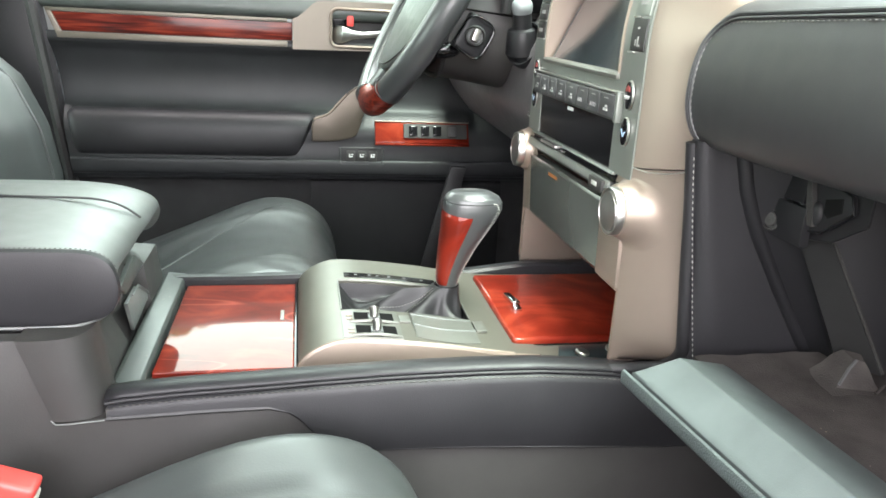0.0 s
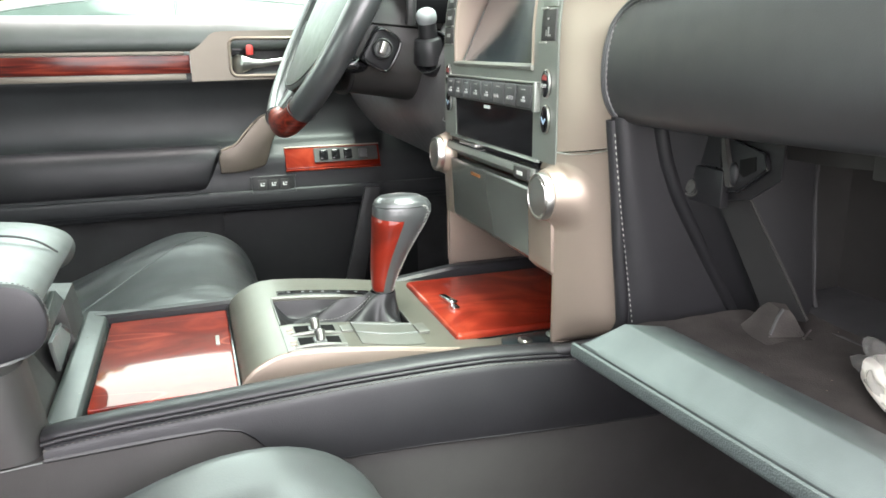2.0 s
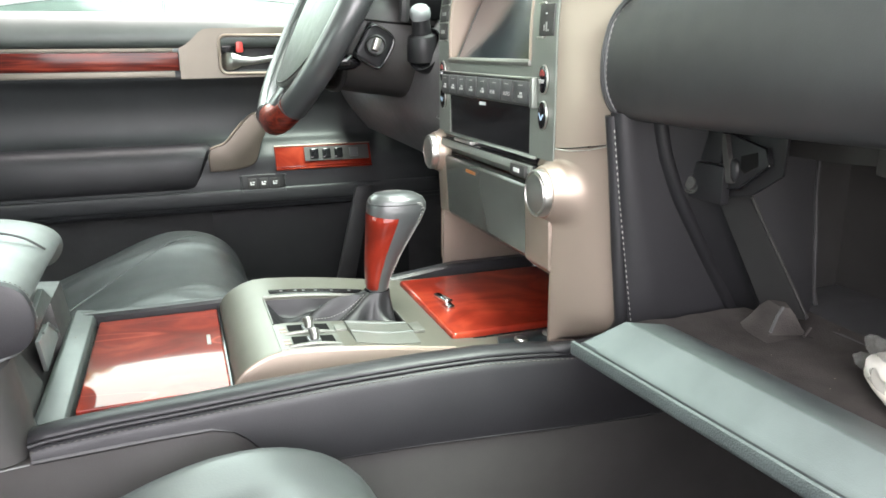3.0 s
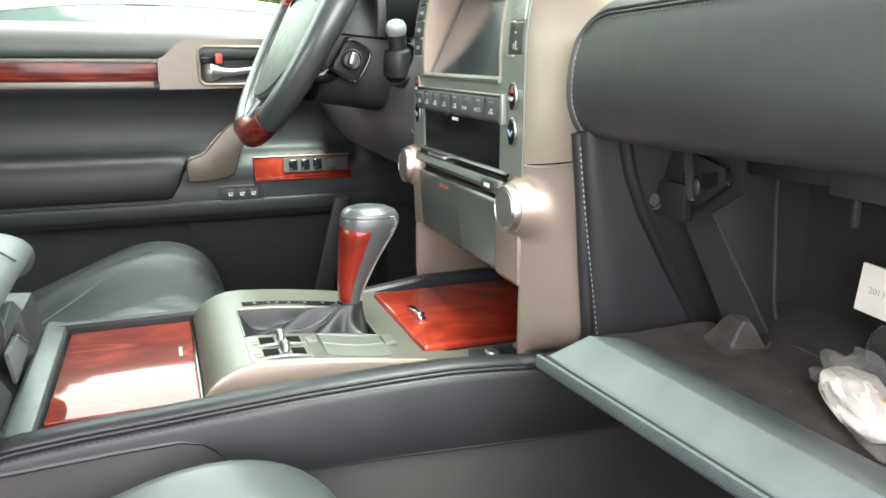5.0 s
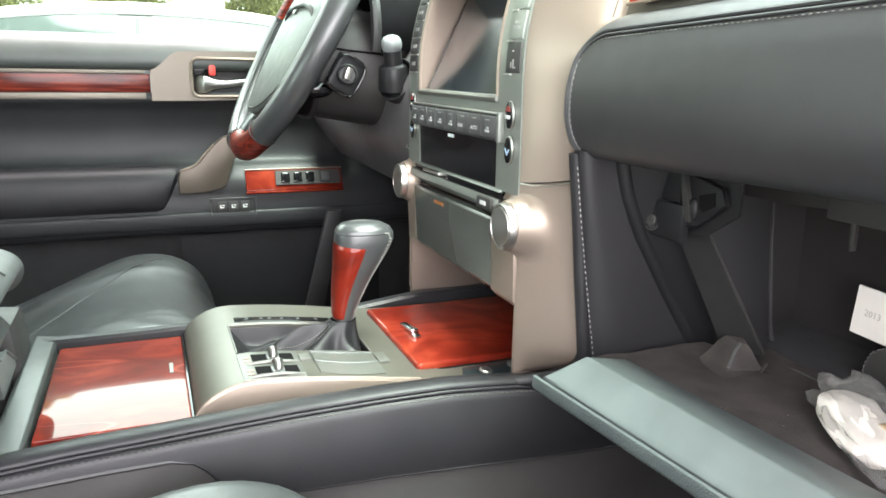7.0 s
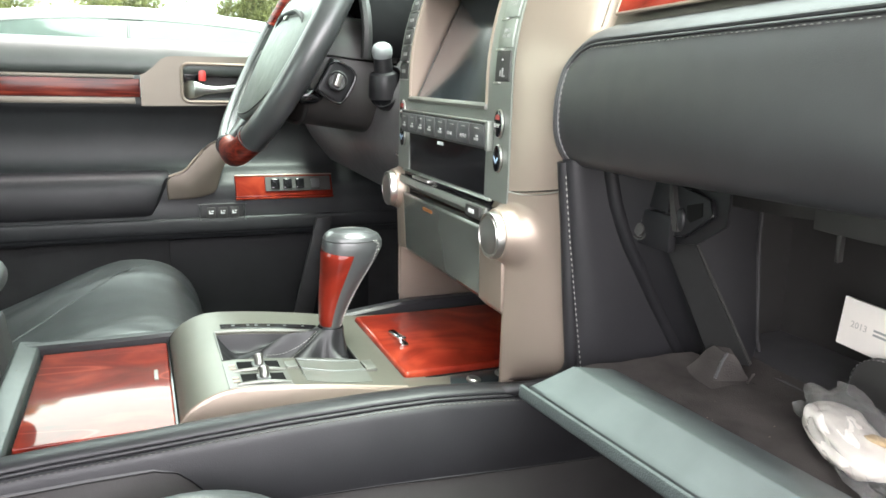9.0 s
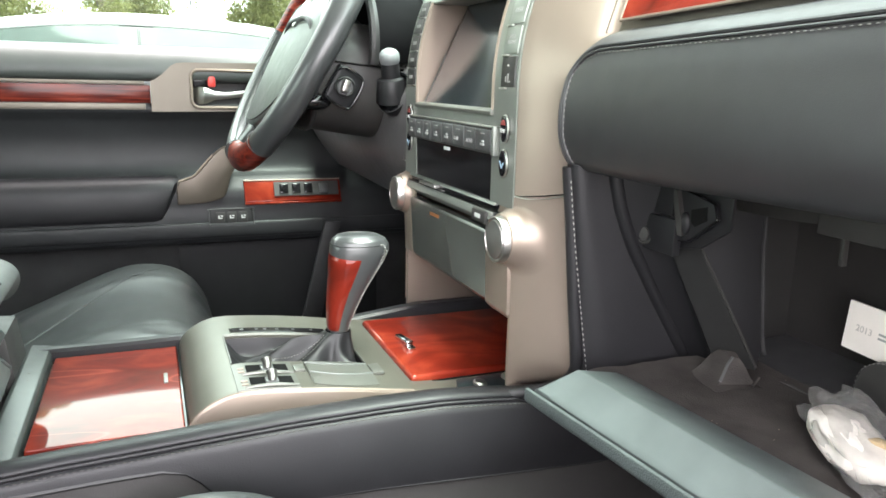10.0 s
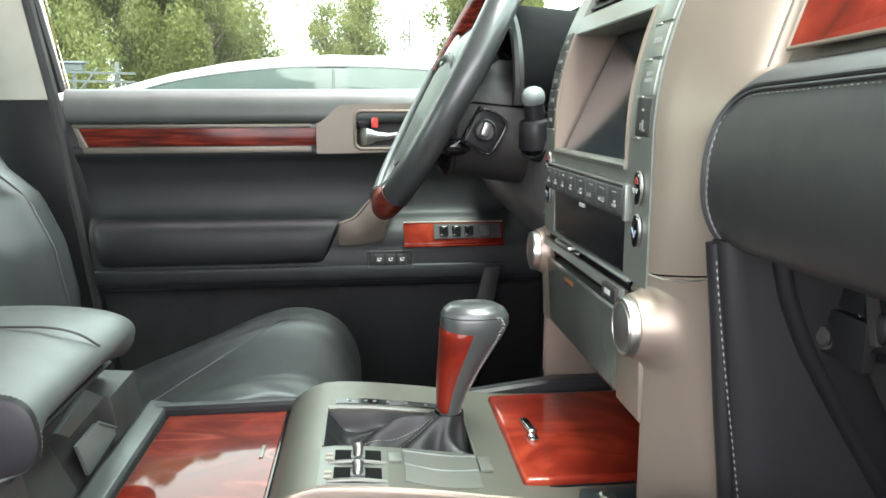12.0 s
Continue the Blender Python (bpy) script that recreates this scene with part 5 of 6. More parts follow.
part("usb_mark", box(0.0040, 0.0046, -0.089, -0.078, 1.1035, 1.1070, 0), PRINT, us)
lidp = part("storage_lid", prism([(0.020, 1.0935), (0.0105, 1.0935), (0.0090, 1.091), (0.0125, 1.032), (0.016, 1.0275), (0.024, 1.0275)], "y", -0.089, 0.106, 0.0012), material("dark satin storage lid paint", (0.105, 0.112, 0.102), 0.24, metal=0.4, var=0.05, rough_var=0.03), stack, "gunmetal storage lid")
part("lid_end", prism([(0.020, 1.0935), (0.0095, 1.0935), (0.0115, 1.030), (0.018, 1.0235), (0.05, 1.0265), (0.05, 1.0935)], "y", -0.1325, -0.0895, 0.0012), SILVER, stack, "champagne lid end")
part("lid_end", prism([(0.020, 1.0935), (0.0095, 1.0935), (0.0125, 1.030), (0.018, 1.0265), (0.05, 1.0285), (0.05, 1.0935)], "y", 0.1065, 0.1325, 0.0012), SILVER, stack)
part("lid_mark", box(0.0085, 0.0098, 0.020, 0.044, 1.0840, 1.0870, 0), ORANGE, lidp, "small amber maker mark")
# rotary knobs on flared bosses
for side in (-1, 1):
    part("knob_boss", knob_flare(side), SILVER, stack, "flared champagne knob boss", 80)
    kn = part("knob", lathe([(0.0182, 0.0090), (0.0190, 0.0042), (0.0190, 0.0034), (0.0181, 0.0028), (0.0181, 0.0008), (0.0189, 0.0002), (0.0188, -0.0050), (0.0182, -0.0062), (0.0172, -0.0064), (0.0166, -0.0052), (0.0158, -0.0050), (0.0152, -0.0066), (0.0100, -0.0071), (0.0, -0.0072)], (0.0045, side * 0.131, 1.0940), (1, 0, 0), 48), BRUSHED, stack, "turned aluminium rotary knob")
    part("knob_groove", lathe([(0.0192, 0.0046), (0.0192, 0.0054), (0.0, 0.0054)], (0.0045, side * 0.131, 1.0940), (1, 0, 0), 40), PLASTIC_GREY, kn)
part("top_vent", prism([(0.045, 1.338), (0.044, 1.352), (0.09, 1.372), (0.16, 1.372), (0.16, 1.338)], "y", -0.133, 0.134, 0.002), GUNMETAL, stack)
part("vent_throat", prism([(face_x(1.311) + 0.022, 1.3105), (face_x(1.338) + 0.022, 1.3385), (face_x(1.338) + 0.030, 1.3385), (face_x(1.311) + 0.030, 1.3105)], "y", SR, SL), HOLE, stack, "dark air vent opening")
for i in range(3):
    z = 1.3165 + 0.0075 * i
    part("vent_slat", prism([(face_x(z) + 0.004, z), (face_x(z) + 0.004, z + 0.0016), (face_x(z) + 0.022, z + 0.0050), (face_x(z) + 0.022, z + 0.0034)], "y", SR, SL), PLASTIC_GREY, stack)

# ---------------------------------------------------------------- dashboard
dash = thing("dashboard", (0.3, 0, 0.95), "black padded dashboard with wood trim and pale stitching", "dashboard")
part("top_skin", surface(lambda u, v: Vector((lerp(0.075, 0.78, u), lerp(-0.78, 0.80, v), 1.33 + 0.03 * math.sin(math.pi * min(1, u * 1.3)) + 0.01 * math.sin(7 * v))), 12, 20, 0.02), SOFT, dash, "soft black dash top")
# passenger pad
PADP = [(0.115, 1.2575), (0.075, 1.2568), (0.057, 1.2542), (0.046, 1.2502), (0.0395, 1.2452), (0.0350, 1.2398), (0.0312, 1.2320), (0.0276, 1.2220), (0.0240, 1.2050), (0.0235, 1.1850), (0.0265, 1.1690), (0.0320, 1.1590), (0.042, 1.1555), (0.075, 1.1580), (0.115, 1.1620)]
PAD_Y = -0.1722
PAD_RISE = 0.032


def pad_pt(s, k):
    """s: metres from the pad's inner end; k: 0 at the back of the top, 1 at the back of the bottom."""
    p = PAD_FINE
    i = min(int(k * (len(p) - 1)), len(p) - 2)
    f = k * (len(p) - 1) - i
    x, z = lerp(p[i][0], p[i + 1][0], f), lerp(p[i][1], p[i + 1][1], f)
    y = PAD_Y - s - 0.006 * max(0, (1.185 - z) / 0.03) ** 2 * max(0, 1 - s / 0.03)
    R = 0.040
    if s < R:
        d = 1 - s / R
        q = 1 - math.sqrt(max(0, 1 - d * d))
        z -= q * 0.020 * max(0, min(1.1, (z - 1.20) / 0.05))
    if s < 0.010:
        x += 0.0035 * (1 - s / 0.010) ** 2.2
    z += 0.030 * max(0, s - 0.1) * max(0, (1.20 - z) / 0.045)
    z += PAD_RISE * max(0, s - 0.05) * max(0, min(1, (z - 1.19) / 0.05))
    return Vector((x - 0.02 * s * s, y, z))


PAD_FINE = curve2(PADP, 4)
S_VALS = [0.0, 0.0008, 0.002, 0.0035, 0.005, 0.007, 0.0085, 0.010, 0.014, 0.018, 0.022, 0.027, 0.032, 0.038, 0.043, 0.048] + [0.06 + i * 0.03 for i in range(20)]
N = len(PAD_FINE) - 1


def on_pad(s, z, lift=0.0):
    """The point of the pad's face at height z."""
    a, b = 0.10, 0.80
    for _ in range(30):
        m = (a + b) / 2
        if pad_pt(s, m).z > z:
            a = m
        else:
            b = m
    return pad_pt(s, a) + Vector((-lift, 0, lift * 0.5))


pad = part("passenger_pad", loft([[pad_pt(s, k / N) for k in range(N + 1)] for s in S_VALS]), PAD_SKIN, dash, "large padded black leather flap", 60)


def border(off):
    """A line inside the pad's outline, off metres further out than the stitching."""
    left = [on_pad(0.0145 - off + 0.006 * max(0, (1.185 - z) / 0.03) ** 2, z, 0.0004) for z in [lerp(1.160, 1.2185, i / 14) for i in range(15)]]
    arc = [on_pad(0.0145 - off + (0.030 + off * 0.5) * (1 - math.cos(a)), 1.2185 + (0.0185 + off * 1.1) * math.sin(a), 0.0004) for a in [math.pi / 2 * i / 14 for i in range(1, 15)]]
    run = [on_pad(0.045 + i * 0.03, 1.2372 + off * 1.1 + PAD_RISE * max(0, i * 0.03 - 0.005) * 0.95, 0.0004) for i in range(1, 19)]
    return left + arc + run


part("stitching", stitches(border(0.0), 0.0042, 0.0029, 0.00038), THREAD_MID, pad, "pale grey stitching")
part("piping", tube(border(0.0022), 0.0011, 8), PAD_SKIN, pad)
part("piping", tube(border(0.0047), 0.0017, 8), PAD_SKIN, pad)
# stitched knee panel beside the stack
def side_edge(z):
    return ramp([(0.975, 0.158), (0.994, 0.146), (1.054, 0.107), (1.102, 0.078), (1.130, 0.066), (1.152, 0.060), (1.17, 0.058)], z)
zs = [0.955 + i * (1.160 - 0.955) / 20 for i in range(21)]
def knee(u, v):
    z = lerp(1.160, 0.955, v)
    x0 = 0.0275 + 0.115 * max(0, 1.160 - z)
    x = lerp(x0, side_edge(z), u)
    y = -0.1880 - 0.010 * math.sin(min(1, u * 2.6) * math.pi / 2) - 0.006 * u
    x -= 0.006 * math.sin(math.pi * min(1, u * 2.0)) if u < 0.5 else 0
    return Vector((x, y, z))
kp = part("knee_panel", surface(knee, 14, 20, 0.006), LEATHER, dash, "stitched black leather knee panel")
part("stitching", stitches([knee(0.105, v / 20) + Vector((-0.001, -0.0012, 0)) for v in range(1, 18)], 0.0044, 0.0032, 0.00045), THREAD, kp, "pale grey stitching")
part("edge_roll", tube(smooth_path([(0.0290, -0.1880, 1.158), (0.0345, -0.1885, 1.110), (0.0395, -0.1885, 1.060), (0.0455, -0.1875, 1.012), (0.0470, -0.1850, 0.9975), (0.0440, -0.1770, 0.9850), (0.0370, -0.1660, 0.9765), (0.0250, -0.1520, 0.9690), (0.0100, -0.1440, 0.9650), (-0.005, -0.140, 0.960)], 5), 0.0052, 12), LEATHER, kp)
part("opening_roll", tube([(side_edge(z) - 0.0005, -0.2020, z) for z in zs], 0.0064, 10), STALK_BLACK, kp)
# wood trim over the pad
tr = part("trim_panel", surface(lambda u, v: Vector((lerp(0.0525, 0.093, v) + 0.006 * max(0, 1 - u * 8), lerp(-0.190, -0.76, u), lerp(1.250, 1.345, v))), 14, 8, 0.006), PLATE, dash, "satin grey trim panel")
part("wood_inlay", loft([[Vector((0.0525, -0.2060, 1.2605)), Vector((0.0800, -0.1965, 1.325)), Vector((0.0830, -0.1965, 1.325)), Vector((0.0555, -0.2060, 1.2605))], [Vector((0.0525, -0.72, 1.2605 + PAD_RISE * 0.45)), Vector((0.0800, -0.72, 1.325)), Vector((0.0830, -0.72, 1.325)), Vector((0.0555, -0.72, 1.2605 + PAD_RISE * 0.45))]]), BURL, dash, "red burl wood inlay")
part("inlay_edge", tube([(0.0798, -0.1958, 1.325), (0.0525, -0.2052, 1.2598), (0.0525, -0.72, 1.2598 + PAD_RISE * 0.45)], 0.0013, 6), SILVER, dash)
part("trim_seam", tube([(0.0485, -0.1945, 1.252), (0.0645, -0.1885, 1.290), (0.0830, -0.1830, 1.335)], 0.0007, 6), SILVER_SHADED, dash)
part("carcass", joined(box(0.30, 0.76, -0.76, 0.80, 0.98, 1.32, 0.0), box(0.11, 0.30, -0.765, -0.17, 1.17, 1.33, 0.0), box(0.16, 0.30, -0.20, 0.136, 0.98, 1.33, 0)), PLASTIC, dash)
# driver's side: knee bolster, cluster hood and dials
def bolster(u, v):
    y = lerp(0.140, 0.78, u)
    z = lerp(1.245, 1.055, v)
    x = 0.040 + 0.02 * u - 0.022 * math.sin(math.pi * v) + 0.10 * max(0, v - 0.62) ** 1.2 + 0.05 * max(0, 0.25 - v)
    return Vector((x, y, z))
BOLSTER = material("smooth charcoal knee bolster skin", (0.092, 0.086, 0.091), 0.45, bump=0.15, bump_scale=1200, cells=True, var=0.05)
part("knee_bolster", surface(bolster, 16, 16, 0.01), BOLSTER, dash, "smooth black knee bolster")
def hood(u, v):
    a = lerp(math.radians(-15), math.radians(195), u)
    return Vector((lerp(0.005, 0.12, v), 0.390 + (0.160 - 0.01 * v) * math.cos(a), 1.262 + (0.098 - 0.01 * v) * math.sin(a)))
# base colour near zero stands in for the shade on the hood
HOOD = material("matt black binnacle skin darkened for shade", (0.0035, 0.0035, 0.0040), 0.85, var=0.2, spec=0.05)
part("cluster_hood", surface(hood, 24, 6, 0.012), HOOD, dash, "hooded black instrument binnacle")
part("hood_edge", tube([hood(u / 30, 0) + Vector((-0.001, 0, 0)) for u in range(31)], 0.0065, 8), INNER, dash)
part("cluster_face", box(0.115, 0.122, 0.235, 0.56, 1.20, 1.36, 0.0), GLOSS, dash)
for y in (0.30, 0.45):
    dl = part("dial", lathe([(0.055, 0), (0.055, 0.006), (0.050, 0.007), (0.049, 0.002), (0, 0.002)], (0.114, y, 1.275), (-1, 0, 0), 32), GUNMETAL, dash)

# ---------------------------------------------------------------- steering column and wheel
col = thing("steering_column", (0.0, 0.375, 1.15), "black steering column shroud with ignition lock", "steering column")
def shroud(u, v):
    a = 2 * math.pi * v
    h = lerp(0.9, 1.0, u)
    c, s = math.cos(a), math.sin(a)
    x = lerp(-0.062, 0.12, u)
    return Vector((x, 0.365 + 0.122 * h * math.copysign(abs(c) ** 0.6, c), 1.222 + (0.072 if s > 0 else 0.084) * h * math.copysign(abs(s) ** 0.7, s) - 0.1 * x))
part("shroud", loft([[shroud(u / 8, v / 28) for v in range(28)] for u in range(9)]), PLASTIC, col, "dark grained column shroud", 50)
part("shroud_seam", tube([shroud(u / 8, 0.5) + Vector((0, -0.0004, 0.012)) for u in range(9)], 0.0013, 6), HOLE, col)
part("shroud_rim", tube([shroud(0.0, v / 28) for v in range(28)], 0.0035, 8, loop=True), INNER, col)
ig = part("ignition_plate", turned(box(-0.019, 0.019, -0.006, 0.006, -0.024, 0.022, 0.0058, 5), (-0.030, 0.2462, 1.208), 0, 30, 6), STALK_BLACK, col)
part("plate_rim", tube(smooth_path([Vector((-0.030, 0.2395, 1.208)) + Matrix.Rotation(radians(30), 3, "Y") @ Vector((a, 0, b)) for a, b in ((-0.018, -0.016), (-0.010, -0.0225), (0.010, -0.0225), (0.018, -0.016), (0.018, 0.012), (0.010, 0.0205), (-0.010, 0.0205), (-0.018, 0.012))], 4), 0.0014, 8, loop=True), GLOSS, ig)
# glossy lump added in place of the lower shroud's lit facet
part("lit_facet_lump", lump_of((-0.062, 0.262, 1.190), (0.020, 0.012, 0.011)), GLOSS, col, "glossy lump standing in for the lower shroud's lit facet")
part("lock_ring", lathe([(0.0125, 0), (0.0125, 0.003), (0.0108, 0.005), (0.0092, 0.003), (0, 0.003)], (-0.031, 0.236, 1.208), (-0.12, -1, 0.05), 26), INNER, ig)
part("lock_cylinder", turned(box(-0.0040, 0.0040, -0.006, 0.004, -0.0075, 0.0075, 0.002, 2), (-0.032, 0.2315, 1.209), 0, 20, 8), BRUSHED, ig, "bright lock cylinder")
st = thing("wiper_stalk", (0.02, 0.205, 1.19), "control stalk with a pale grey cap beside the column", "control stalk")
AXIS = Vector((-0.16, -0.20, 1.0)).normalized()
part("stalk_socket", lathe([(0.0265, -0.006), (0.0265, 0.002), (0.0252, 0.0045), (0.0235, 0.0035), (0.0215, -0.004), (0, -0.006)], (0.022, 0.2030, 1.202), (-0.80, -0.45, 0.35), 32), STALK_BLACK, st)
part("stalk_arm", lathe([(0.0205, -0.048), (0.0194, -0.036), (0.0172, -0.0225), (0.0160, -0.0205), (0.0112, -0.0188), (0.0106, -0.004), (0.0100, 0.002), (0, 0.002)], (0.0150, 0.2045, 1.2390), AXIS, 26), STALK_BLACK, st)
part("stalk_cap", lathe([(0.0104, -0.004), (0.0118, -0.001), (0.0122, 0.0035), (0.0114, 0.0080), (0.0088, 0.0114), (0.0048, 0.0133), (0, 0.0138)], (0.0148, 0.2043, 1.2400), AXIS, 28), material("pale grey plastic cap", (0.17, 0.185, 0.19), 0.45), st, "pale grey rounded cap")

wheel = thing("steering_wheel", (-0.07, 0.375, 1.27), "steering wheel in black leather with red wood segments", "steering wheel")
RAKE = radians(28.5)
WC = Vector((-0.056, 0.375, 1.266))
WU = Vector((math.sin(RAKE), 0, math.cos(RAKE)))
WN = Vector((-math.cos(RAKE), 0, math.sin(RAKE)))
WR = 0.1765


def wheel_pt(a, r, n=0.0):
    """a: degrees from the top of the wheel, growing to its far side; the wheel is turned a little."""
    a += 14
    return WC + WU * (r * math.cos(radians(a))) + Vector((0, 1, 0)) * (r * math.sin(radians(a))) + WN * n


def rim(a0, a1, r, n=40):
    return tube([wheel_pt(lerp(a0, a1, i / n), WR) for i in range(n + 1)], r, 16, flat=1.15)


for a0, a1 in ((70, 153), (200, 290)):
    part("leather_rim", rim(a0, a1, 0.0158), RIM_LEATHER, wheel, "black leather rim")
part("wood_rim", rim(153, 200, 0.0152), STRIP_WOOD, wheel, "dark red wood rim section")
part("wood_rim", rim(-70, 70, 0.0160), STRIP_WOOD, wheel, "dark red wood rim section")
def airbag(u, v):
    """A plump cover with a straight top, drawn in towards the bottom spokes."""
    a = 360 * v
    c, q = math.cos(radians(a)), math.sin(radians(a))
    R = 0.141 / max(abs(c), abs(q)) ** 0.40 * (1.0 - 0.10 * max(0, -c))
    top = math.cos(radians(a + 14))
    if top > 0:
        R = (R ** -6 + (0.060 / max(top, 0.05)) ** -6) ** (-1 / 6)
    return wheel_pt(a, R * math.sin(u * math.pi / 2), 0.013 * math.cos(u * math.pi / 2) ** 0.55 + 0.002 - 0.010 * (u > 0.97))


COVER_SKIN = material("grey black airbag skin", (0.042, 0.052, 0.0490), 0.40, bump=0.15, bump_scale=1300, cells=True, var=0.08)
bag_cover = part("airbag_cover", surface(airbag, 18, 56, 0.004), COVER_SKIN, wheel, "domed grey black airbag cover")
part("cover_groove", tube([airbag(0.80, v / 40) + WN * 0.0006 for v in range(40)], 0.0010, 6, loop=True), INNER, bag_cover)
part("hub_shell", loft([[wheel_pt(v * 10, r * (1 - 0.10 * max(0, -math.cos(radians(v * 10))) - 0.55 * max(0, math.cos(radians(v * 10 + 14)))), n) for v in range(36)] for r, n in ((0.128, -0.012), (0.126, -0.022), (0.110, -0.040), (0.080, -0.055))]), INNER, wheel, "black shell behind the cover")
for a0, w in ((90, 0.045), (270, 0.045), (150, 0.030), (210, 0.030)):
    rr = []
    for r, hw, n in ((0.100, w, -0.006), (0.125, w * 0.88, -0.005), (0.150, w * 0.70, -0.003), (0.178, w * 0.60, 0.0)):
        c = wheel_pt(a0, r, n)
        t = Vector((0, 1, 0)) * math.cos(radians(a0)) - WU * math.sin(radians(a0))
        rr.append([c + t * hw * math.cos(q) + WN * 0.011 * math.sin(q) for q in [2 * math.pi * i / 14 for i in range(14)]])
    part("spoke", loft(rr), RIM_LEATHER, wheel)
for a0 in (98, 262):
    part("spoke_switch", turned(box(-0.004, 0.004, -0.014, 0.014, -0.022, 0.022, 0.003, 2), wheel_pt(a0, 0.115, 0.006), 0, 25), GUNMETAL, wheel)
for sg in (1, -1):
    # rim seam in pale grey, painting the highlight on its inner edge
    part("rim_seam_highlight", tube([wheel_pt(sg * lerp(72, 151 if sg > 0 else 158, i / 30), WR - 0.0128, 0.0128) for i in range(31)], 0.0013, 6), LATCH, wheel)
    for a0 in (70, 153 if sg > 0 else 160):
        ang = [2 * math.pi * i / 20 for i in range(20)]
        part("wood_joint", tube([wheel_pt(sg * a0, WR + 0.0166 * math.cos(q), 0.0190 * math.sin(q)) for q in ang], 0.0008, 6, loop=True), INNER, wheel)
part("badge", turned(lathe([(0.022, 0), (0.022, 0.003), (0.018, 0.004), (0, 0.004)], (0, 0, 0), (0, 0, 1), 28), wheel_pt(0, 0.035, 0.0135), 0, -58), BRUSHED, wheel, "plain metal disc badge")
part("hub_back", lathe([(0.07, 0), (0.06, 0.05), (0.05, 0.08)], WC - WN * 0.015, -WN, 28), PLASTIC, wheel)

# ---------------------------------------------------------------- glove box
glove = thing("glove_box", (0.1, -0.43, 0.96), "open glove box with its blue grey lid lowered", "glove box")


def lip_sec(s):
    y, r = -0.2405 - s, s * 0.100
    return [Vector((x + r, y, z)) for x, z in ((0.000, 1.0005), (-0.0225, 1.0042), (-0.0262, 1.0058), (-0.0272, 1.0078), (-0.0272, 1.0132), (-0.0266, 1.0150), (-0.0252, 1.0158), (-0.0243, 1.0150), (-0.0240, 1.0070), (-0.0180, 1.0065))]


def lid_sec(s):
    y, g, r = -0.2405 - s, s * 0.078, s * 0.100
    e = 0.016 * max(0, 1 - s / 0.02)
    out = [(-0.0205 + r, 0, 1.0050), (-0.0203 + r, 0.1, 1.0140), (-0.0196 + r, 0.25, 1.0154), (-0.0172 + r, 0.4, 1.0174)]
    out += [(0.0020 + g, 1, 1.0299), (0.0028 + g, 1, 1.0304), (0.0037 + g, 1, 1.0306), (0.0046 + g, 1, 1.0305), (0.0055 + g, 1, 1.0302)]
    out += [(0.0360 + g * 1.1, 0.9, 1.0240), (0.0378 + g * 1.1, 0.9, 1.0228), (0.0388 + g * 1.1, 0.8, 1.0200), (0.0395 + g * 1.1, 0.6, 1.0080), (0.040, 0, 0.992)]
    return [Vector((x, y - e * k, z)) for x, k, z in out]


LID_S = [0, 0.004, 0.008, 0.012, 0.016, 0.02, 0.03] + [0.05 + i * 0.04 for i in range(9)]
# the lid's plastic made darker: shade of the downturned lip in its colour
GLOVE_LIP = material("blue grey grained lip plastic darkened as shaded", (0.050, 0.062, 0.061), 0.42, var=0.12, var_scale=40, bump=0.6, bump_scale=900, cells=True)
part("lid_rim", loft([lid_sec(s) for s in LID_S]), GLOVE, glove, "blue grey moulded lid edge", 24)
part("lid_lip", loft([lip_sec(s) for s in LID_S]), GLOVE_LIP, glove, "grained lip along the lid", 24)
part("tray_floor", surface(lambda u, v: Vector((lerp(0.040, 0.175, u), lerp(-0.214, -0.62, v), 1.006 + 0.012 * max(0, 0.08 - v) * 4 + 0.0015 * noise.noise(Vector((u * 6, v * 9, 0))) + 0.010 * max(0, u - 0.8) * 2)), 20, 30, 0.004), LINING, glove, "dusty brown black tray floor")
part("outer_skin", prism([(0.030, 1.002), (0.05, 0.996), (0.18, 0.995), (0.18, 0.975), (0.06, 0.972), (0.034, 0.992)], "y", -0.60, -0.250, 0.004), PLASTIC, glove, "black outer skin of the lid")
part("hinge_lug", loft([[Vector((x, y, z)) for x, y, z in r] for r in (
    [(0.108, -0.228, 1.003), (0.156, -0.253, 1.003), (0.150, -0.280, 1.004), (0.106, -0.274, 1.005)],
    [(0.117, -0.235, 1.007), (0.150, -0.256, 1.006), (0.145, -0.271, 1.007), (0.117, -0.264, 1.008)],
    [(0.122, -0.239, 1.014), (0.147, -0.255, 1.014), (0.142, -0.268, 1.012), (0.121, -0.262, 1.014)],
    [(0.127, -0.243, 1.023), (0.142, -0.254, 1.023), (0.138, -0.265, 1.021), (0.127, -0.260, 1.022)],
    [(0.130, -0.247, 1.0275), (0.138, -0.255, 1.0275), (0.136, -0.262, 1.025), (0.130, -0.258, 1.026)])]), LINING, glove, "moulded hinge lug")
part("lug_rib", tube([(0.1185, -0.2640, 1.010), (0.126, -0.2615, 1.021), (0.131, -0.2605, 1.026)], 0.0012, 6), PLASTIC_GREY, glove)
part("lug_rib", tube([(0.138, -0.275, 1.0085), (0.146, -0.272, 1.0125)], 0.0012, 6), LINING, glove)
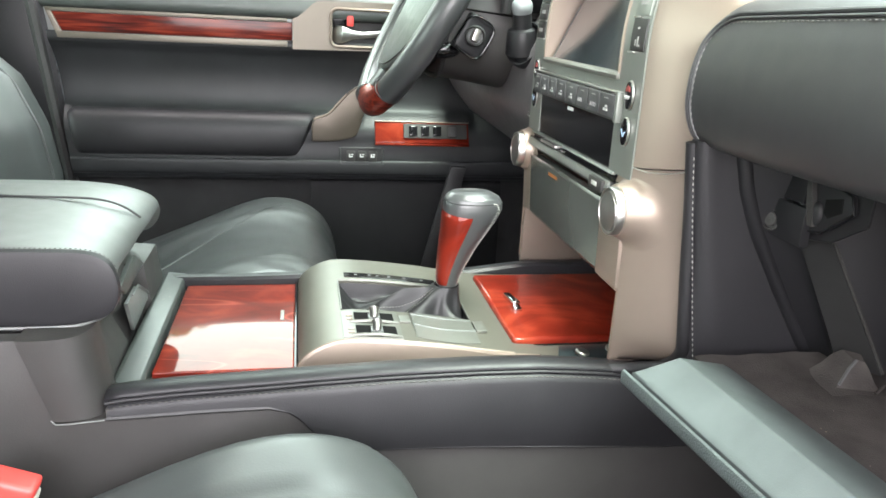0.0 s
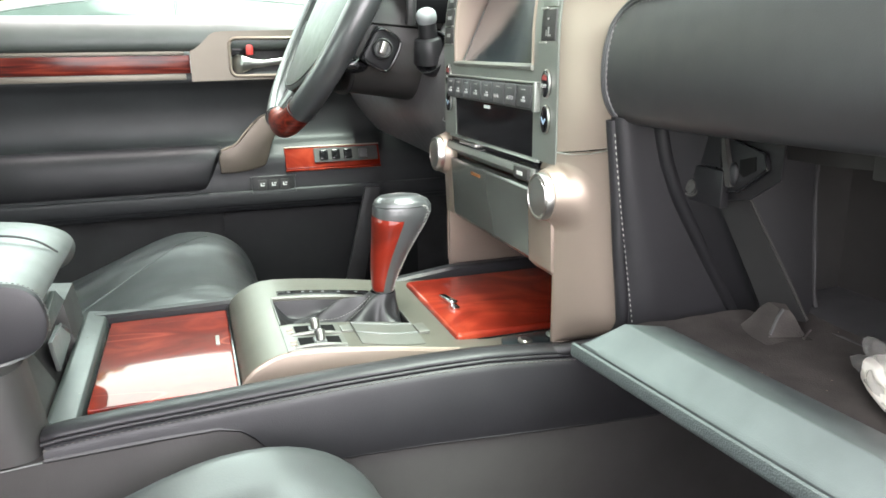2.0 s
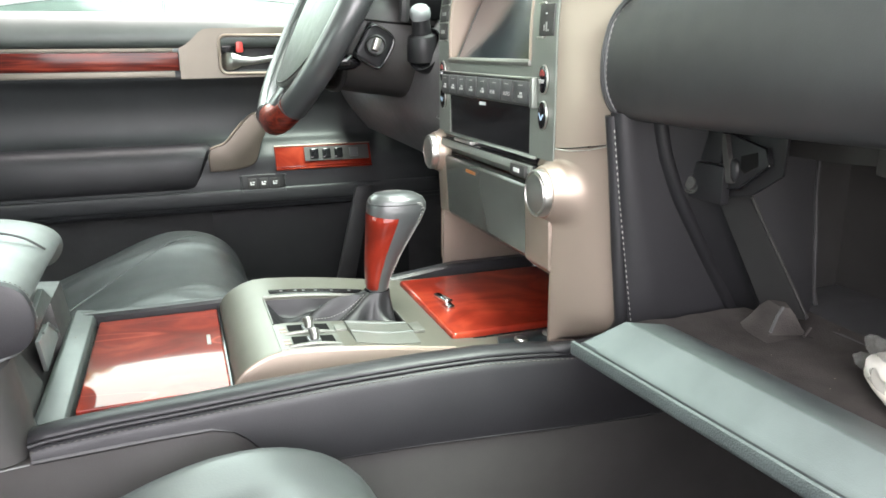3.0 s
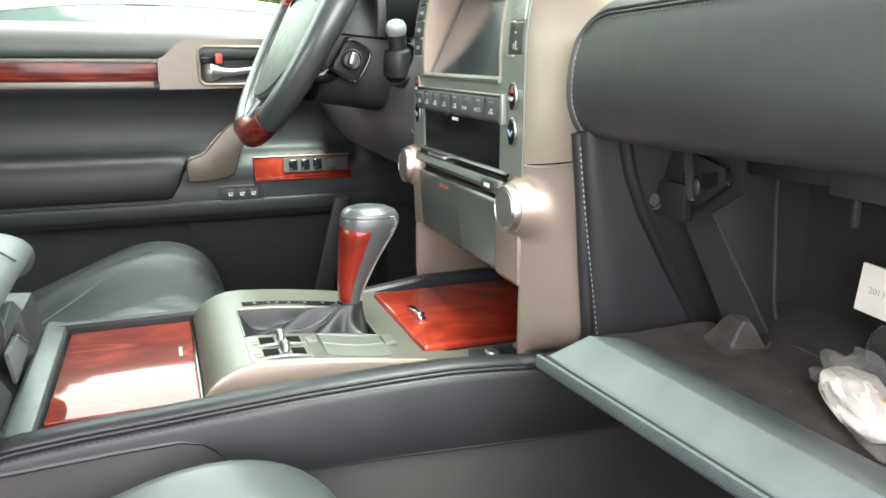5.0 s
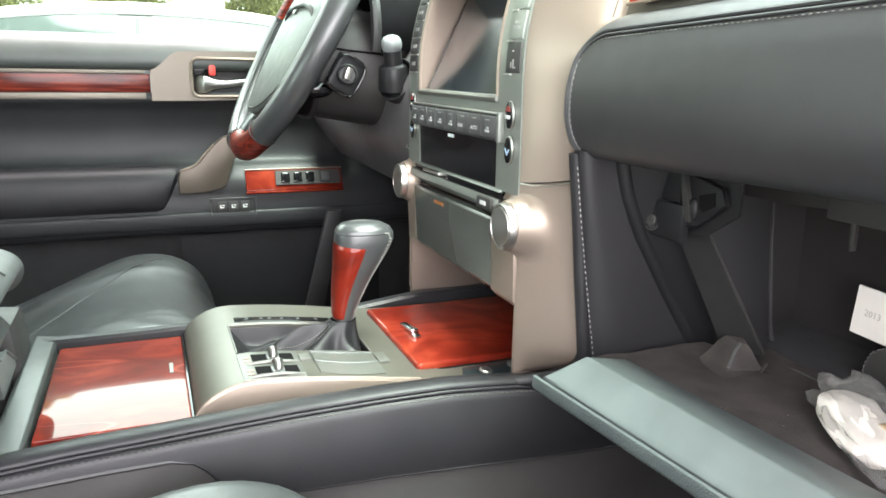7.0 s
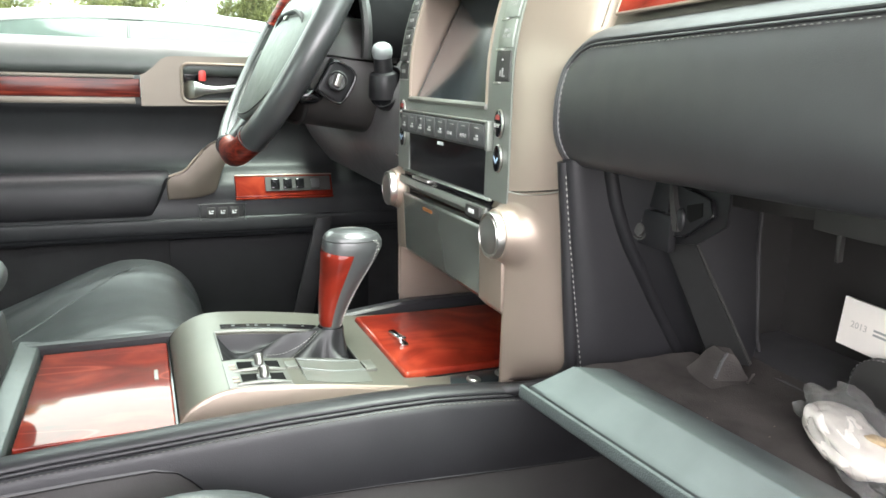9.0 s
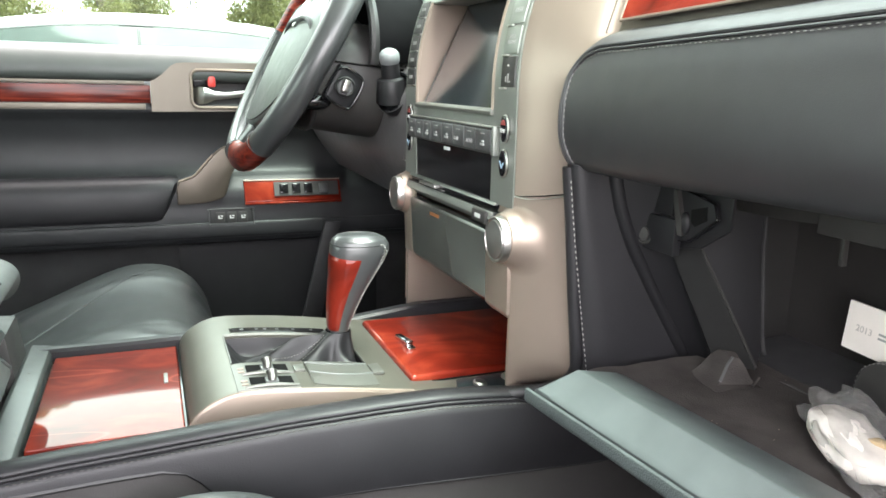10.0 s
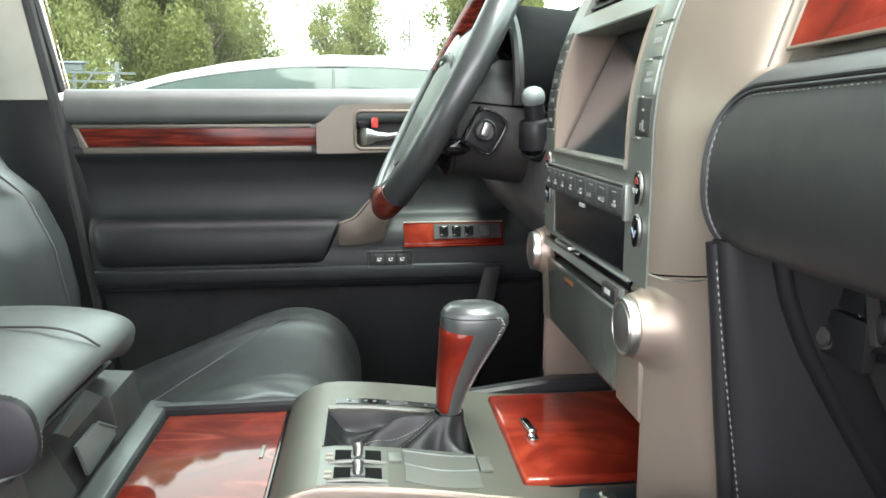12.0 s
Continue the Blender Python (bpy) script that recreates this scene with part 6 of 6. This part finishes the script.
# compartment
part("cheek_plate", joined(box(0.084, 0.089, -0.238, -0.196, 1.1275, 1.175, 0.001), box(0.082, 0.089, -0.244, -0.199, 1.100, 1.1262, 0.0015)), STALK_BLACK, glove, "black moulded cheek plate")
part("screw", lathe([(0.0080, 0), (0.0078, 0.0010), (0.0066, 0.0012), (0.0060, 0.0002), (0.0050, 0.0002), (0.0045, 0.0020), (0.0015, 0.0026), (0, 0.0020)], (0.082, -0.212, 1.1105), (-1, -0.2, 0.1), 20), PLASTIC, glove, "recessed metal screw")
pent = [(-0.228, 1.134), (-0.233, 1.1465), (-0.240, 1.1490), (-0.276, 1.1420), (-0.280, 1.1320), (-0.255, 1.1135), (-0.241, 1.1110)]
ct = part("catch_housing", prism(pent, "x", 0.0868, 0.0902, 0.0010), STALK_BLACK, glove, "five sided catch housing")
part("catch_rim", tube([(0.0866, y, z) for y, z in pent], 0.0009, 6, loop=True), GLOSS, ct)
part("catch_plate", prism([(-0.199, 1.172), (-0.205, 1.112), (-0.238, 1.104), (-0.262, 1.109), (-0.288, 1.126), (-0.290, 1.172)], "x", 0.0900, 0.0925, 0.001), STALK_BLACK, glove)
part("catch_hole", prism([(-0.255, 1.1265), (-0.2545, 1.1350), (-0.2690, 1.1390), (-0.2700, 1.1300), (-0.259, 1.1240)], "x", 0.0862, 0.0869), HOLE, ct)
part("catch_boss", lump_of((0.0868, -0.2490, 1.1245), (0.0035, 0.0050, 0.0085)), STALK_BLACK, ct)
part("catch_arm", loft([[Vector((0.083, y - w, z)), Vector((0.083, y + w, z)), Vector((0.088, y + w, z)), Vector((0.088, y - w, z))] for y, z, w in ((-0.240, 1.148, 0.0015), (-0.242, 1.138, 0.0025), (-0.246, 1.125, 0.0032), (-0.248, 1.116, 0.002))]), PLASTIC, ct)
def patch(a, b, c, d, thick=0.003, n=4):
    a, b, c, d = Vector(a), Vector(b), Vector(c), Vector(d)
    return surface(lambda u, v: a.lerp(b, u).lerp(d.lerp(c, u), v), n, n, thick)


part("bin_side", patch((0.102, -0.2435, 1.112), (0.147, -0.259, 1.155), (0.157, -0.261, 1.028), (0.150, -0.264, 1.016)), STALK_BLACK, glove, "black bin side")
def cheek(u, v):
    z = lerp(1.165, 0.998, v)
    a = Vector((side_edge(z) + 0.002, -0.2045, z))
    b = Vector((ramp([(0.998, 0.146), (1.016, 0.139), (1.105, 0.100), (1.165, 0.098)], z), ramp([(0.998, -0.238), (1.016, -0.236), (1.105, -0.224), (1.165, -0.246)], z), z))
    return a.lerp(b, u) + Vector((0.006 * math.sin(math.pi * u), 0, 0))


part("cheek_wall", surface(cheek, 6, 16, 0.003), STALK_BLACK, glove)
part("bin_edge", tube([(0.147, -0.2595, 1.150), (0.149, -0.2595, 1.105), (0.157, -0.2605, 1.035), (0.159, -0.262, 1.025)], 0.0016, 8), INNER, glove)
part("stay_strap", patch((0.0975, -0.222, 1.104), (0.1015, -0.2465, 1.111), (0.1485, -0.2660, 1.017), (0.1375, -0.237, 1.015), 0.002, 8), RUBBER, glove, "dark felt lined stay")
part("stay_edge", tube([(0.1010, -0.2470, 1.112), (0.116, -0.2530, 1.082), (0.132, -0.2600, 1.050), (0.148, -0.2665, 1.018)], 0.0010, 6), PLASTIC, glove)
part("bin_back", box(0.245, 0.25, -0.62, -0.20, 0.995, 1.18, 0), PLASTIC, glove, "black compartment wall")
part("bin_ceiling", loft([[Vector((x, y, z)) for x, z in ((0.118, 1.166), (0.128, zl), (0.24, zl + 0.004), (0.24, 1.17))] for y, zl in ((-0.238, 1.146), (-0.2465, 1.1325), (-0.29, 1.133), (-0.34, 1.1365), (-0.62, 1.148))]), PLASTIC, glove, "black compartment roof")
part("bin_wall", box(0.165, 0.25, -0.199, -0.194, 0.995, 1.18, 0), INNER, glove)
part("bin_wall", box(0.10, 0.25, -0.62, -0.615, 0.995, 1.18, 0), INNER, glove)
part("bin_floor", surface(lambda u, v: Vector((lerp(0.165, 0.247, u), lerp(-0.20, -0.62, v), 1.008 + 0.004 * u)), 6, 12, 0.004), PLASTIC_GREY, glove)
part("catch_bar", joined(box(0.120, 0.150, -0.40, -0.327, 1.131, 1.150, 0.0015), box(0.132, 0.136, -0.338, -0.335, 1.112, 1.131, 0.0005)), PLASTIC, glove)

# ---------------------------------------------------------------- things in the glove box
book = thing("booklet", (0.20, -0.36, 1.035), "off-white card booklet with grey lettering in the glove box", "booklet")
up = Vector((0.10, 0.0, 1)).normalized()
rt = Vector((0.0, -1, -0.055)).normalized()
bm = box(0, 0.15, 0, 0.0345, -0.003, 0.0, 0.0006)
bmesh.ops.transform(bm, matrix=plane_of((0.202, -0.2890, 1.0370), rt, up), verts=bm.verts)
cov = part("cover", bm, PAPER, book)
part("year_text", lettering("2013", 0.0066, plane_of(Vector((0.202, -0.2890, 1.0370)) + rt * 0.0155 + up * 0.0170 - Vector((0.0006, 0, 0)), rt, up)), PRINT_FAINT, cov)
bars = joined(box(-0.007, 0.006, 0.0148, 0.0163, 0, 0.0004, 0), box(-0.007, 0.004, 0.0178, 0.0193, 0, 0.0004, 0))
bmesh.ops.transform(bars, matrix=plane_of(Vector((0.2014, -0.2890, 1.0370)) + rt * 0.034, rt, up), verts=bars.verts)
part("title_bar", bars, PRINT_GREY, cov)

pouch = thing("document_pouch", (0.19, -0.36, 1.01), "dark grey vinyl document pouch with pale edge stitching", "pouch")
pp = [(-0.3155, 1.009), (-0.3160, 1.022), (-0.3195, 1.033), (-0.328, 1.0405), (-0.343, 1.0435), (-0.47, 1.0435), (-0.47, 1.009)]
part("pouch_body", prism([(a, b) for a, b in pp], "x", 0.186, 0.196, 0.003), PLASTIC, pouch)
part("stitching", stitches(smooth_path([(0.1855, -0.3165, 1.011), (0.1855, -0.3170, 1.022), (0.1855, -0.3203, 1.0325), (0.1855, -0.3285, 1.0395), (0.1855, -0.344, 1.0425), (0.1855, -0.40, 1.0425)], 5), 0.0035, 0.0026, 0.0004), THREAD_MID, pouch)

bag = thing("plastic_bag", (0.13, -0.38, 1.01), "crumpled clear plastic bag holding white tissue", "plastic bag")
def lump(c, r, seed, amp, nu=22, nv=30, power=0.8):
    rings = []
    for i in range(nu + 1):
        th = math.pi * min(0.995, max(0.005, i / nu))
        ring = []
        for j in range(nv):
            ph = 2 * math.pi * j / nv
            d = Vector((math.copysign(abs(math.sin(th) * math.cos(ph)) ** power, math.cos(ph)), math.copysign(abs(math.sin(th) * math.sin(ph)) ** power, math.sin(ph)), math.copysign(abs(math.cos(th)) ** power, math.cos(th))))
            f = 1 + amp * (noise.noise(d * 2.3 + Vector((seed, 0, 0))) + 0.6 * abs(noise.noise(d * 6 + Vector((0, seed, 0)))))
            ring.append(Vector(c) + Vector((d.x * r[0], d.y * r[1], d.z * r[2])) * f)
        rings.append(ring)
    return loft(rings)
bmw = lump((0, 0, 0), (0.017, 0.036, 0.0110), 3, 0.13, 36, 48, 0.80)
part("tissue", turned(bmw, (0.110, -0.378, 1.0195), 4, 0, -26), WHITE_PAPER, bag, "white folded tissue", 70)
part("film", turned(lump((0, 0, 0), (0.022, 0.056, 0.0120), 8, 0.40, 44, 64, 0.8), (0.113, -0.392, 1.0200), 5, 0, -26), FILM, bag, "crinkled clear film", 20)
part("amber_scrap", turned(lump((0, 0, 0), (0.0035, 0.008, 0.002), 5, 0.3, 12, 16), (0.108, -0.400, 1.0290), 0, 0, 20), material("amber wrapper", (0.55, 0.40, 0.22), 0.5), bag, "amber coloured scrap")

# ---------------------------------------------------------------- dust and crumbs
def crumbs(name, label, spots, size, mat, seed):
    r = random.Random(seed)
    bm = bmesh.new()
    for x0, x1, y0, y1, z, n in spots:
        for _ in range(n):
            d = size * r.uniform(0.4, 1.3)
            c = Vector((r.uniform(x0, x1), r.uniform(y0, y1), z + d * 0.3))
            vs = [bm.verts.new(c + Vector((r.uniform(-1, 1), r.uniform(-1, 1), r.uniform(-0.5, 0.6))) * d) for _ in range(4)]
            for f in ((0, 1, 2), (0, 1, 3), (0, 2, 3), (1, 2, 3)):
                bm.faces.new([vs[q] for q in f])
    return tagged(part(name, bm, mat, None), label, "dust", kind="stuff")


CRUMB = material("pale brown dust crumbs", (0.30, 0.25, 0.19), 0.9, var=0.3, var_scale=300)
crumbs("crumbs", "pale brown crumbs in the gap beside the wood lid", [(-0.3528, -0.3512, -0.095, 0.105, 0.9435, 70), (-0.372, -0.356, -0.11, 0.11, 0.9560, 10), (-0.23, -0.10, -0.09, 0.10, 0.968, 0)], 0.0011, CRUMB, 4)
crumbs("tray_dust", "pale specks of dust on the glove box tray", [(0.05, 0.16, -0.42, -0.25, 1.0095, 20), (0.16, 0.185, -0.33, -0.27, 1.012, 8), (0.036, 0.046, -0.42, -0.27, 1.0235, 12)], 0.0007, CRUMB, 9)

# ---------------------------------------------------------------- outside: parked cars
PILLAR_GREY = material("dull grey door pillar plastic", (0.026, 0.029, 0.0285), 0.4, var=0.08, spec=0.2)


def parked_car(name, x, y, paint, label):
    c = thing(name, (x, y, 0.0), label, "car", "parked cars")
    W = 0.88
    def roof_z(d):
        drop = 0.215 if d < 0 else 0.136
        edge = 0.95 if d < 0 else 1.15
        if abs(d) < edge:
            return 1.4405 - drop * (d / 1.05) ** 2
        k = min(1, (abs(d) - edge) / 0.85)
        return lerp(1.4405 - drop * (edge / 1.05) ** 2, 0.97, k ** 1.1)
    # lower body
    rings = []
    for i in range(33):
        d = lerp(-2.30, 2.35, i / 32)
        e = min(1.0, (2.36 - abs(d)) / 0.35)
        hw = W * (0.80 + 0.20 * math.sin(min(1, e) * math.pi / 2))
        zt = 0.95 + 0.03 * math.cos(d) - 0.10 * max(0, abs(d) - 1.5) - (0.10 if abs(d) > 2.25 else 0)
        rings.append([Vector((x + d, y + s * hw * f, z)) for s, f, z in ((-1, 0.93, 0.22), (-1, 0.99, 0.40), (-1, 1.0, 0.62), (-1, 0.985, 0.82), (-1, 0.93, zt), (1, 0.93, zt), (1, 0.985, 0.82), (1, 1.0, 0.62), (1, 0.99, 0.40), (1, 0.93, 0.22))])
    part("body", loft(rings), paint, c, "", 50)
    # greenhouse
    def gh(d, v):
        zr = roof_z(d)
        prof = [(0.80, 0.94), (0.775, 1.02), (0.735, 1.14), (0.69, 1.26), (0.655, 1.33), (0.62, 1.385), (0.56, 1.42), (0.40, 1.446), (0.18, 1.452), (0.0, 1.4525)]
        i = min(int(v * 9), 8)
        f = v * 9 - i
        w, z = lerp(prof[i][0], prof[i + 1][0], f), lerp(prof[i][1], prof[i + 1][1], f)
        z = 0.94 + (z - 0.94) * (zr - 0.94) / (1.452 - 0.94)
        return w, z
    DS = [-1.95, -1.85, -1.7, -1.55, -1.4, -1.25, -1.15, -1.0, -0.8, -0.6, -0.4, -0.2, 0, 0.2, 0.4, 0.6, 0.8, 1.0, 1.15, 1.3, 1.5, 1.7, 1.85, 1.98]
    rings = []
    for d in DS:
        half = [gh(d, v / 18) for v in range(19)]
        rings.append([Vector((x + d, y - w, z)) for w, z in half] + [Vector((x + d, y + w, z)) for w, z in reversed(half[:-1])])
    part("cabin_shell", loft(rings), paint, c, "", 60)
    # side glass, set a little proud of the shell, parted by pillars
    def top_line(d):
        return 0.555 - 0.030 * abs(d) ** 2.4
    for s in (-1, 1):
        for d0, d1, nm in ((-0.95, -0.055, "side_window"), (0.050, 0.90, "side_window")):
            def glass(u, v, d0=d0, d1=d1, s=s):
                d = lerp(d0, d1, u)
                lim = max(0.06, top_line(d) - 0.38 * max(0, abs(d + 0.05) - 0.45) ** 1.6)
                w, z = gh(d, lerp(0.03, lim, v))
                return Vector((x + d, y + s * (w + 0.012), z))
            g = part(nm, surface(glass, 14, 8, 0.003), CAR_GLASS, c, "dark green side glass")
        def dark(u, v, s=s):
            w, z = gh(lerp(-0.058, 0.053, u), lerp(0.03, 0.548, v))
            return Vector((x + lerp(-0.058, 0.053, u), y + s * (w + 0.014), z))
        pl = part("door_pillar", surface(dark, 4, 8, 0.003), PILLAR_GREY, c, "dull grey door pillar")
        part("door_gap", tube([Vector((x + 0.004, y + s * (gh(0.004, v / 8 * 0.54)[0] + 0.018), gh(0.004, v / 8 * 0.54)[1])) for v in range(9)], 0.004, 6), RUBBER, pl)
        part("window_trim", tube([Vector((x + d, y + s * (gh(d, max(0.06, top_line(d) - 0.38 * max(0, abs(d + 0.05) - 0.45) ** 1.6) + 0.012)[0] + 0.010), gh(d, max(0.06, top_line(d) - 0.38 * max(0, abs(d + 0.05) - 0.45) ** 1.6) + 0.012)[1])) for d in [lerp(-0.96, 0.91, i / 24) for i in range(25)]], 0.007, 6), RUBBER, c)
    for d0, d1, nm in ((-1.82, -1.22, "rear_screen"), (1.22, 1.85, "windscreen")):
        part(nm, surface(lambda u, v, d0=d0, d1=d1: Vector((x + lerp(d0, d1, u), y + lerp(-0.52, 0.52, v), gh(lerp(d0, d1, u), 1 - 0.5 * abs(2 * v - 1))[1] + 0.006)), 8, 8, 0.003), CAR_GLASS, c)
    part("rear_wing", box(x - 1.2, x - 1.15, y - 0.3, y + 0.3, 1.30, 1.302, 0.0005), paint, c)
    part("roof_antenna", loft([[Vector((x - 0.85 + a, y + b * q, roof_z(-0.85) + h)) for a, b in ((-0.06, 0.015), (0.06, 0.004), (0.06, -0.004), (-0.06, -0.015))] for h, q in ((-0.01, 1), (0.03, 0.5))]), GLOSS, c)
    for dx in (-1.35, 1.40):
        for s in (-1, 1):
            wh = part("wheel", lathe([(0.20, -0.10), (0.31, -0.09), (0.32, -0.06), (0.32, 0.06), (0.31, 0.09), (0.20, 0.10)], (x + dx, y + s * 0.80, 0.32), (0, s, 0), 32), RUBBER, c)
            part("rim", lathe([(0.20, 0.085), (0.19, 0.06), (0.05, 0.08), (0, 0.08)], (x + dx, y + s * 0.80, 0.32), (0, s, 0), 24), BRUSHED, wh)
    return c


parked_car("white_saloon_car", -0.27, 2.72, CAR_WHITE, "white saloon parked close alongside on the asphalt")
far_car = parked_car("white_estate_car", -0.10, 6.9, CAR_WHITE, "tall white car parked end on in the row behind")
far_car.rotation_euler = (0, 0, radians(90))
far_car.scale = (1, 1, 1.205)

# ---------------------------------------------------------------- outside: trees, fence, mast
def tree_mesh(seed, height, spread, leaves):
    rnd = random.Random(seed)
    trunk = [tube(smooth_path([(0, 0, 0), (0.1 * rnd.uniform(-1, 1), 0.1, height * 0.3), (0.25 * rnd.uniform(-1, 1), 0.2 * rnd.uniform(-1, 1), height * 0.65), (0.3 * rnd.uniform(-1, 1), 0, height * 0.92)], 4), [lerp(0.16, 0.03, i / 12) for i in range(13)], 7)]
    clumps = []
    for i in range(13):
        h = lerp(0.16, 0.93, i / 12) * height
        a = rnd.uniform(0, 6.28)
        r = spread * (0.95 - 0.75 * abs(h / height - 0.42)) * rnd.uniform(0.55, 1.0)
        tip = Vector((r * math.cos(a), r * math.sin(a), h + rnd.uniform(0.1, 0.5)))
        trunk.append(tube([(0, 0, h * 0.8), tuple(tip * 0.55 + Vector((0, 0, h * 0.42))), tuple(tip)], [0.05, 0.03, 0.012], 5))
        for k in range(7):
            clumps.append((tip * rnd.uniform(0.35, 1.05) + Vector((rnd.gauss(0, 0.35), rnd.gauss(0, 0.35), rnd.gauss(0, 0.3))), rnd.uniform(0.35, 0.85)))
    clumps += [(Vector((rnd.gauss(0, 0.3), rnd.gauss(0, 0.3), height * rnd.uniform(0.85, 1.0))), 0.4) for _ in range(5)]
    verts, faces = [], []
    for i in range(leaves):
        c, s = clumps[rnd.randrange(len(clumps))]
        d = Vector((rnd.gauss(0, 1), rnd.gauss(0, 1), rnd.gauss(0, 0.8)))
        p = c + d.normalized() * s * rnd.random() ** 0.45
        a = Vector((rnd.gauss(0, 1), rnd.gauss(0, 1), rnd.gauss(0, 1))).normalized()
        b = a.cross(Vector((rnd.gauss(0, 1), rnd.gauss(0, 1), rnd.gauss(0, 1)))).normalized()
        w = rnd.uniform(0.028, 0.062)
        n = len(verts)
        verts += [p - a * w, p - b * w * 0.5 + a * w * 0.2, p + a * w * 1.1, p + b * w * 0.5]
        faces.append((n, n + 1, n + 2, n + 3))
    me = bpy.data.meshes.new("crown")
    me.from_pydata([tuple(v) for v in verts], [], faces)
    me.materials.append(LEAF)
    return joined(*trunk), me


def tree(seed, height, spread, leaves, label):
    t = thing("tree", (0, 0, 0), label, "tree", "trees beyond the cars")
    bm, me = tree_mesh(seed, height, spread, leaves)
    part("trunk", bm, BARK, t)
    cr = new("crown", me)
    cr.parent = t
    tagged(cr, "dense leafy green crown")
    return t


rnd = random.Random(11)
kinds = [tree(1, 8.5, 2.9, 92000, "tall leafy green tree beyond the parked cars"), tree(2, 7.2, 2.4, 76000, "leafy green tree beyond the parked cars"), tree(5, 6.2, 1.5, 34000, "slender young green tree beyond the parked cars")]
places = [(0, -13.5, 24, 1.0), (1, -10.2, 23, 1.05), (0, -7.6, 25, 0.95), (1, -4.9, 24, 0.92), (0, -9.0, 22, 0.85), (0, -6.2, 27, 0.85), (1, -11.8, 21, 0.9), (2, -1.5, 26, 0.80), (2, -0.6, 27, 0.98), (2, -0.1, 27.5, 0.90), (0, 4.4, 26, 0.95), (1, 5.2, 29, 0.85), (2, -3.1, 25, 0.52), (2, -2.3, 24.5, 0.47), (0, 9.5, 27, 1.05), (0, -12, 30, 1.05), (0, -6.3, 30, 0.95), (0, -8.7, 31, 1.0), (1, -7.9, 33, 1.0)]
RISE = (1.65, 1.65, 1.05)
used = set()
for k, x, y, s in places:
    m = pose(x, y, 0, 0, 0, rnd.uniform(0, 360)) @ Matrix.Diagonal((s, s, s * RISE[k], 1))
    if k not in used:
        kinds[k].matrix_basis = m
        used.add(k)
    else:
        c = copy_thing(kinds[k], pose(x, y, 0, 0, 0, rnd.uniform(0, 360)))
        c.scale = (s, s, s * RISE[k])
solo("verge", surface(lambda u, v: Vector((lerp(-60, 60, u), lerp(15, 60, v), 0.02 + 0.8 * v)), 20, 10, 0.05), GRASS_MAT, "rough green verge under the trees", "verge", kind="structure")
hedge_me = bpy.data.meshes.new("undergrowth")
vs, fs = [], []
for i in range(16000):
    x = rnd.uniform(-30, 30)
    h = 1.5 + 0.9 * noise.noise(Vector((x * 0.35, 3, 0)))
    p = Vector((x, 23 + rnd.gauss(0, 1.2), max(0.05, h * rnd.random() ** 0.6)))
    a = Vector((rnd.gauss(0, 1), rnd.gauss(0, 1), rnd.gauss(0, 1))).normalized() * rnd.uniform(0.06, 0.16)
    b = a.cross(Vector((rnd.gauss(0, 1), rnd.gauss(0, 1), rnd.gauss(0, 1)))).normalized() * rnd.uniform(0.04, 0.09)
    n = len(vs)
    vs += [tuple(p - a), tuple(p - b), tuple(p + a), tuple(p + b)]
    fs.append((n, n + 1, n + 2, n + 3))
hedge_me.from_pydata(vs, [], fs)
hedge_me.materials.append(LEAF)
tagged(new("undergrowth", hedge_me), "thick green undergrowth along the verge", "undergrowth", kind="stuff")

fence = thing("rail_fence", (-6.5, 13, 0), "grey metal rail fence at the edge of the car park", "fence")
for i in range(6):
    part("post", box(-10.0 + i * 1.15, -9.94 + i * 1.15, 12.97 - 0.1 * i, 13.03 - 0.1 * i, 0, 2.02, 0.01), FENCE_WOOD, fence)
for z in (1.62, 1.78, 1.92):
    part("rail", loft([[Vector((x, y + dy, z + dz + k)) for dy, dz in ((-0.02, 0), (0.02, 0), (0.02, 0.035), (-0.02, 0.035))] for x, y, k in ((-11.8, 13.0, 0.10), (-3.9, 12.4, -0.10))]), FENCE_WOOD, fence)
board = thing("service_box", (-5.0, 12.9, 0), "grey metal service box on a slanted post by the fence", "service box")
part("box_body", box(-5.20, -4.88, 12.8, 12.95, 1.90, 2.02, 0.02), METAL_GREY, board)
part("box_hood", box(-5.26, -4.82, 12.75, 13.0, 2.02, 2.06, 0.01), METAL_GREY, board)
part("post", tube([(-5.1, 12.9, 0), (-5.05, 12.9, 1.92)], 0.03, 8), METAL_GREY, board)
part("brace", tube([(-5.0, 12.9, 1.55), (-4.66, 12.9, 1.95)], 0.02, 8), METAL_GREY, board)
mast = thing("lattice_mast", (1.35, 26, 0), "slim grey lattice mast behind the trees", "mast")
for dx in (-0.12, 0.12):
    part("mast_leg", tube([(1.35 + dx, 26, 0), (1.35 + dx * 0.6, 26, 9)], 0.03, 6), METAL_GREY, mast)
for i in range(14):
    part("mast_brace", tube([(1.35 - 0.1 * (1 if i % 2 else -1), 26, 0.5 + i * 0.6), (1.35 + 0.1 * (1 if i % 2 else -1), 26, 1.1 + i * 0.6)], 0.014, 5), METAL_GREY, mast)
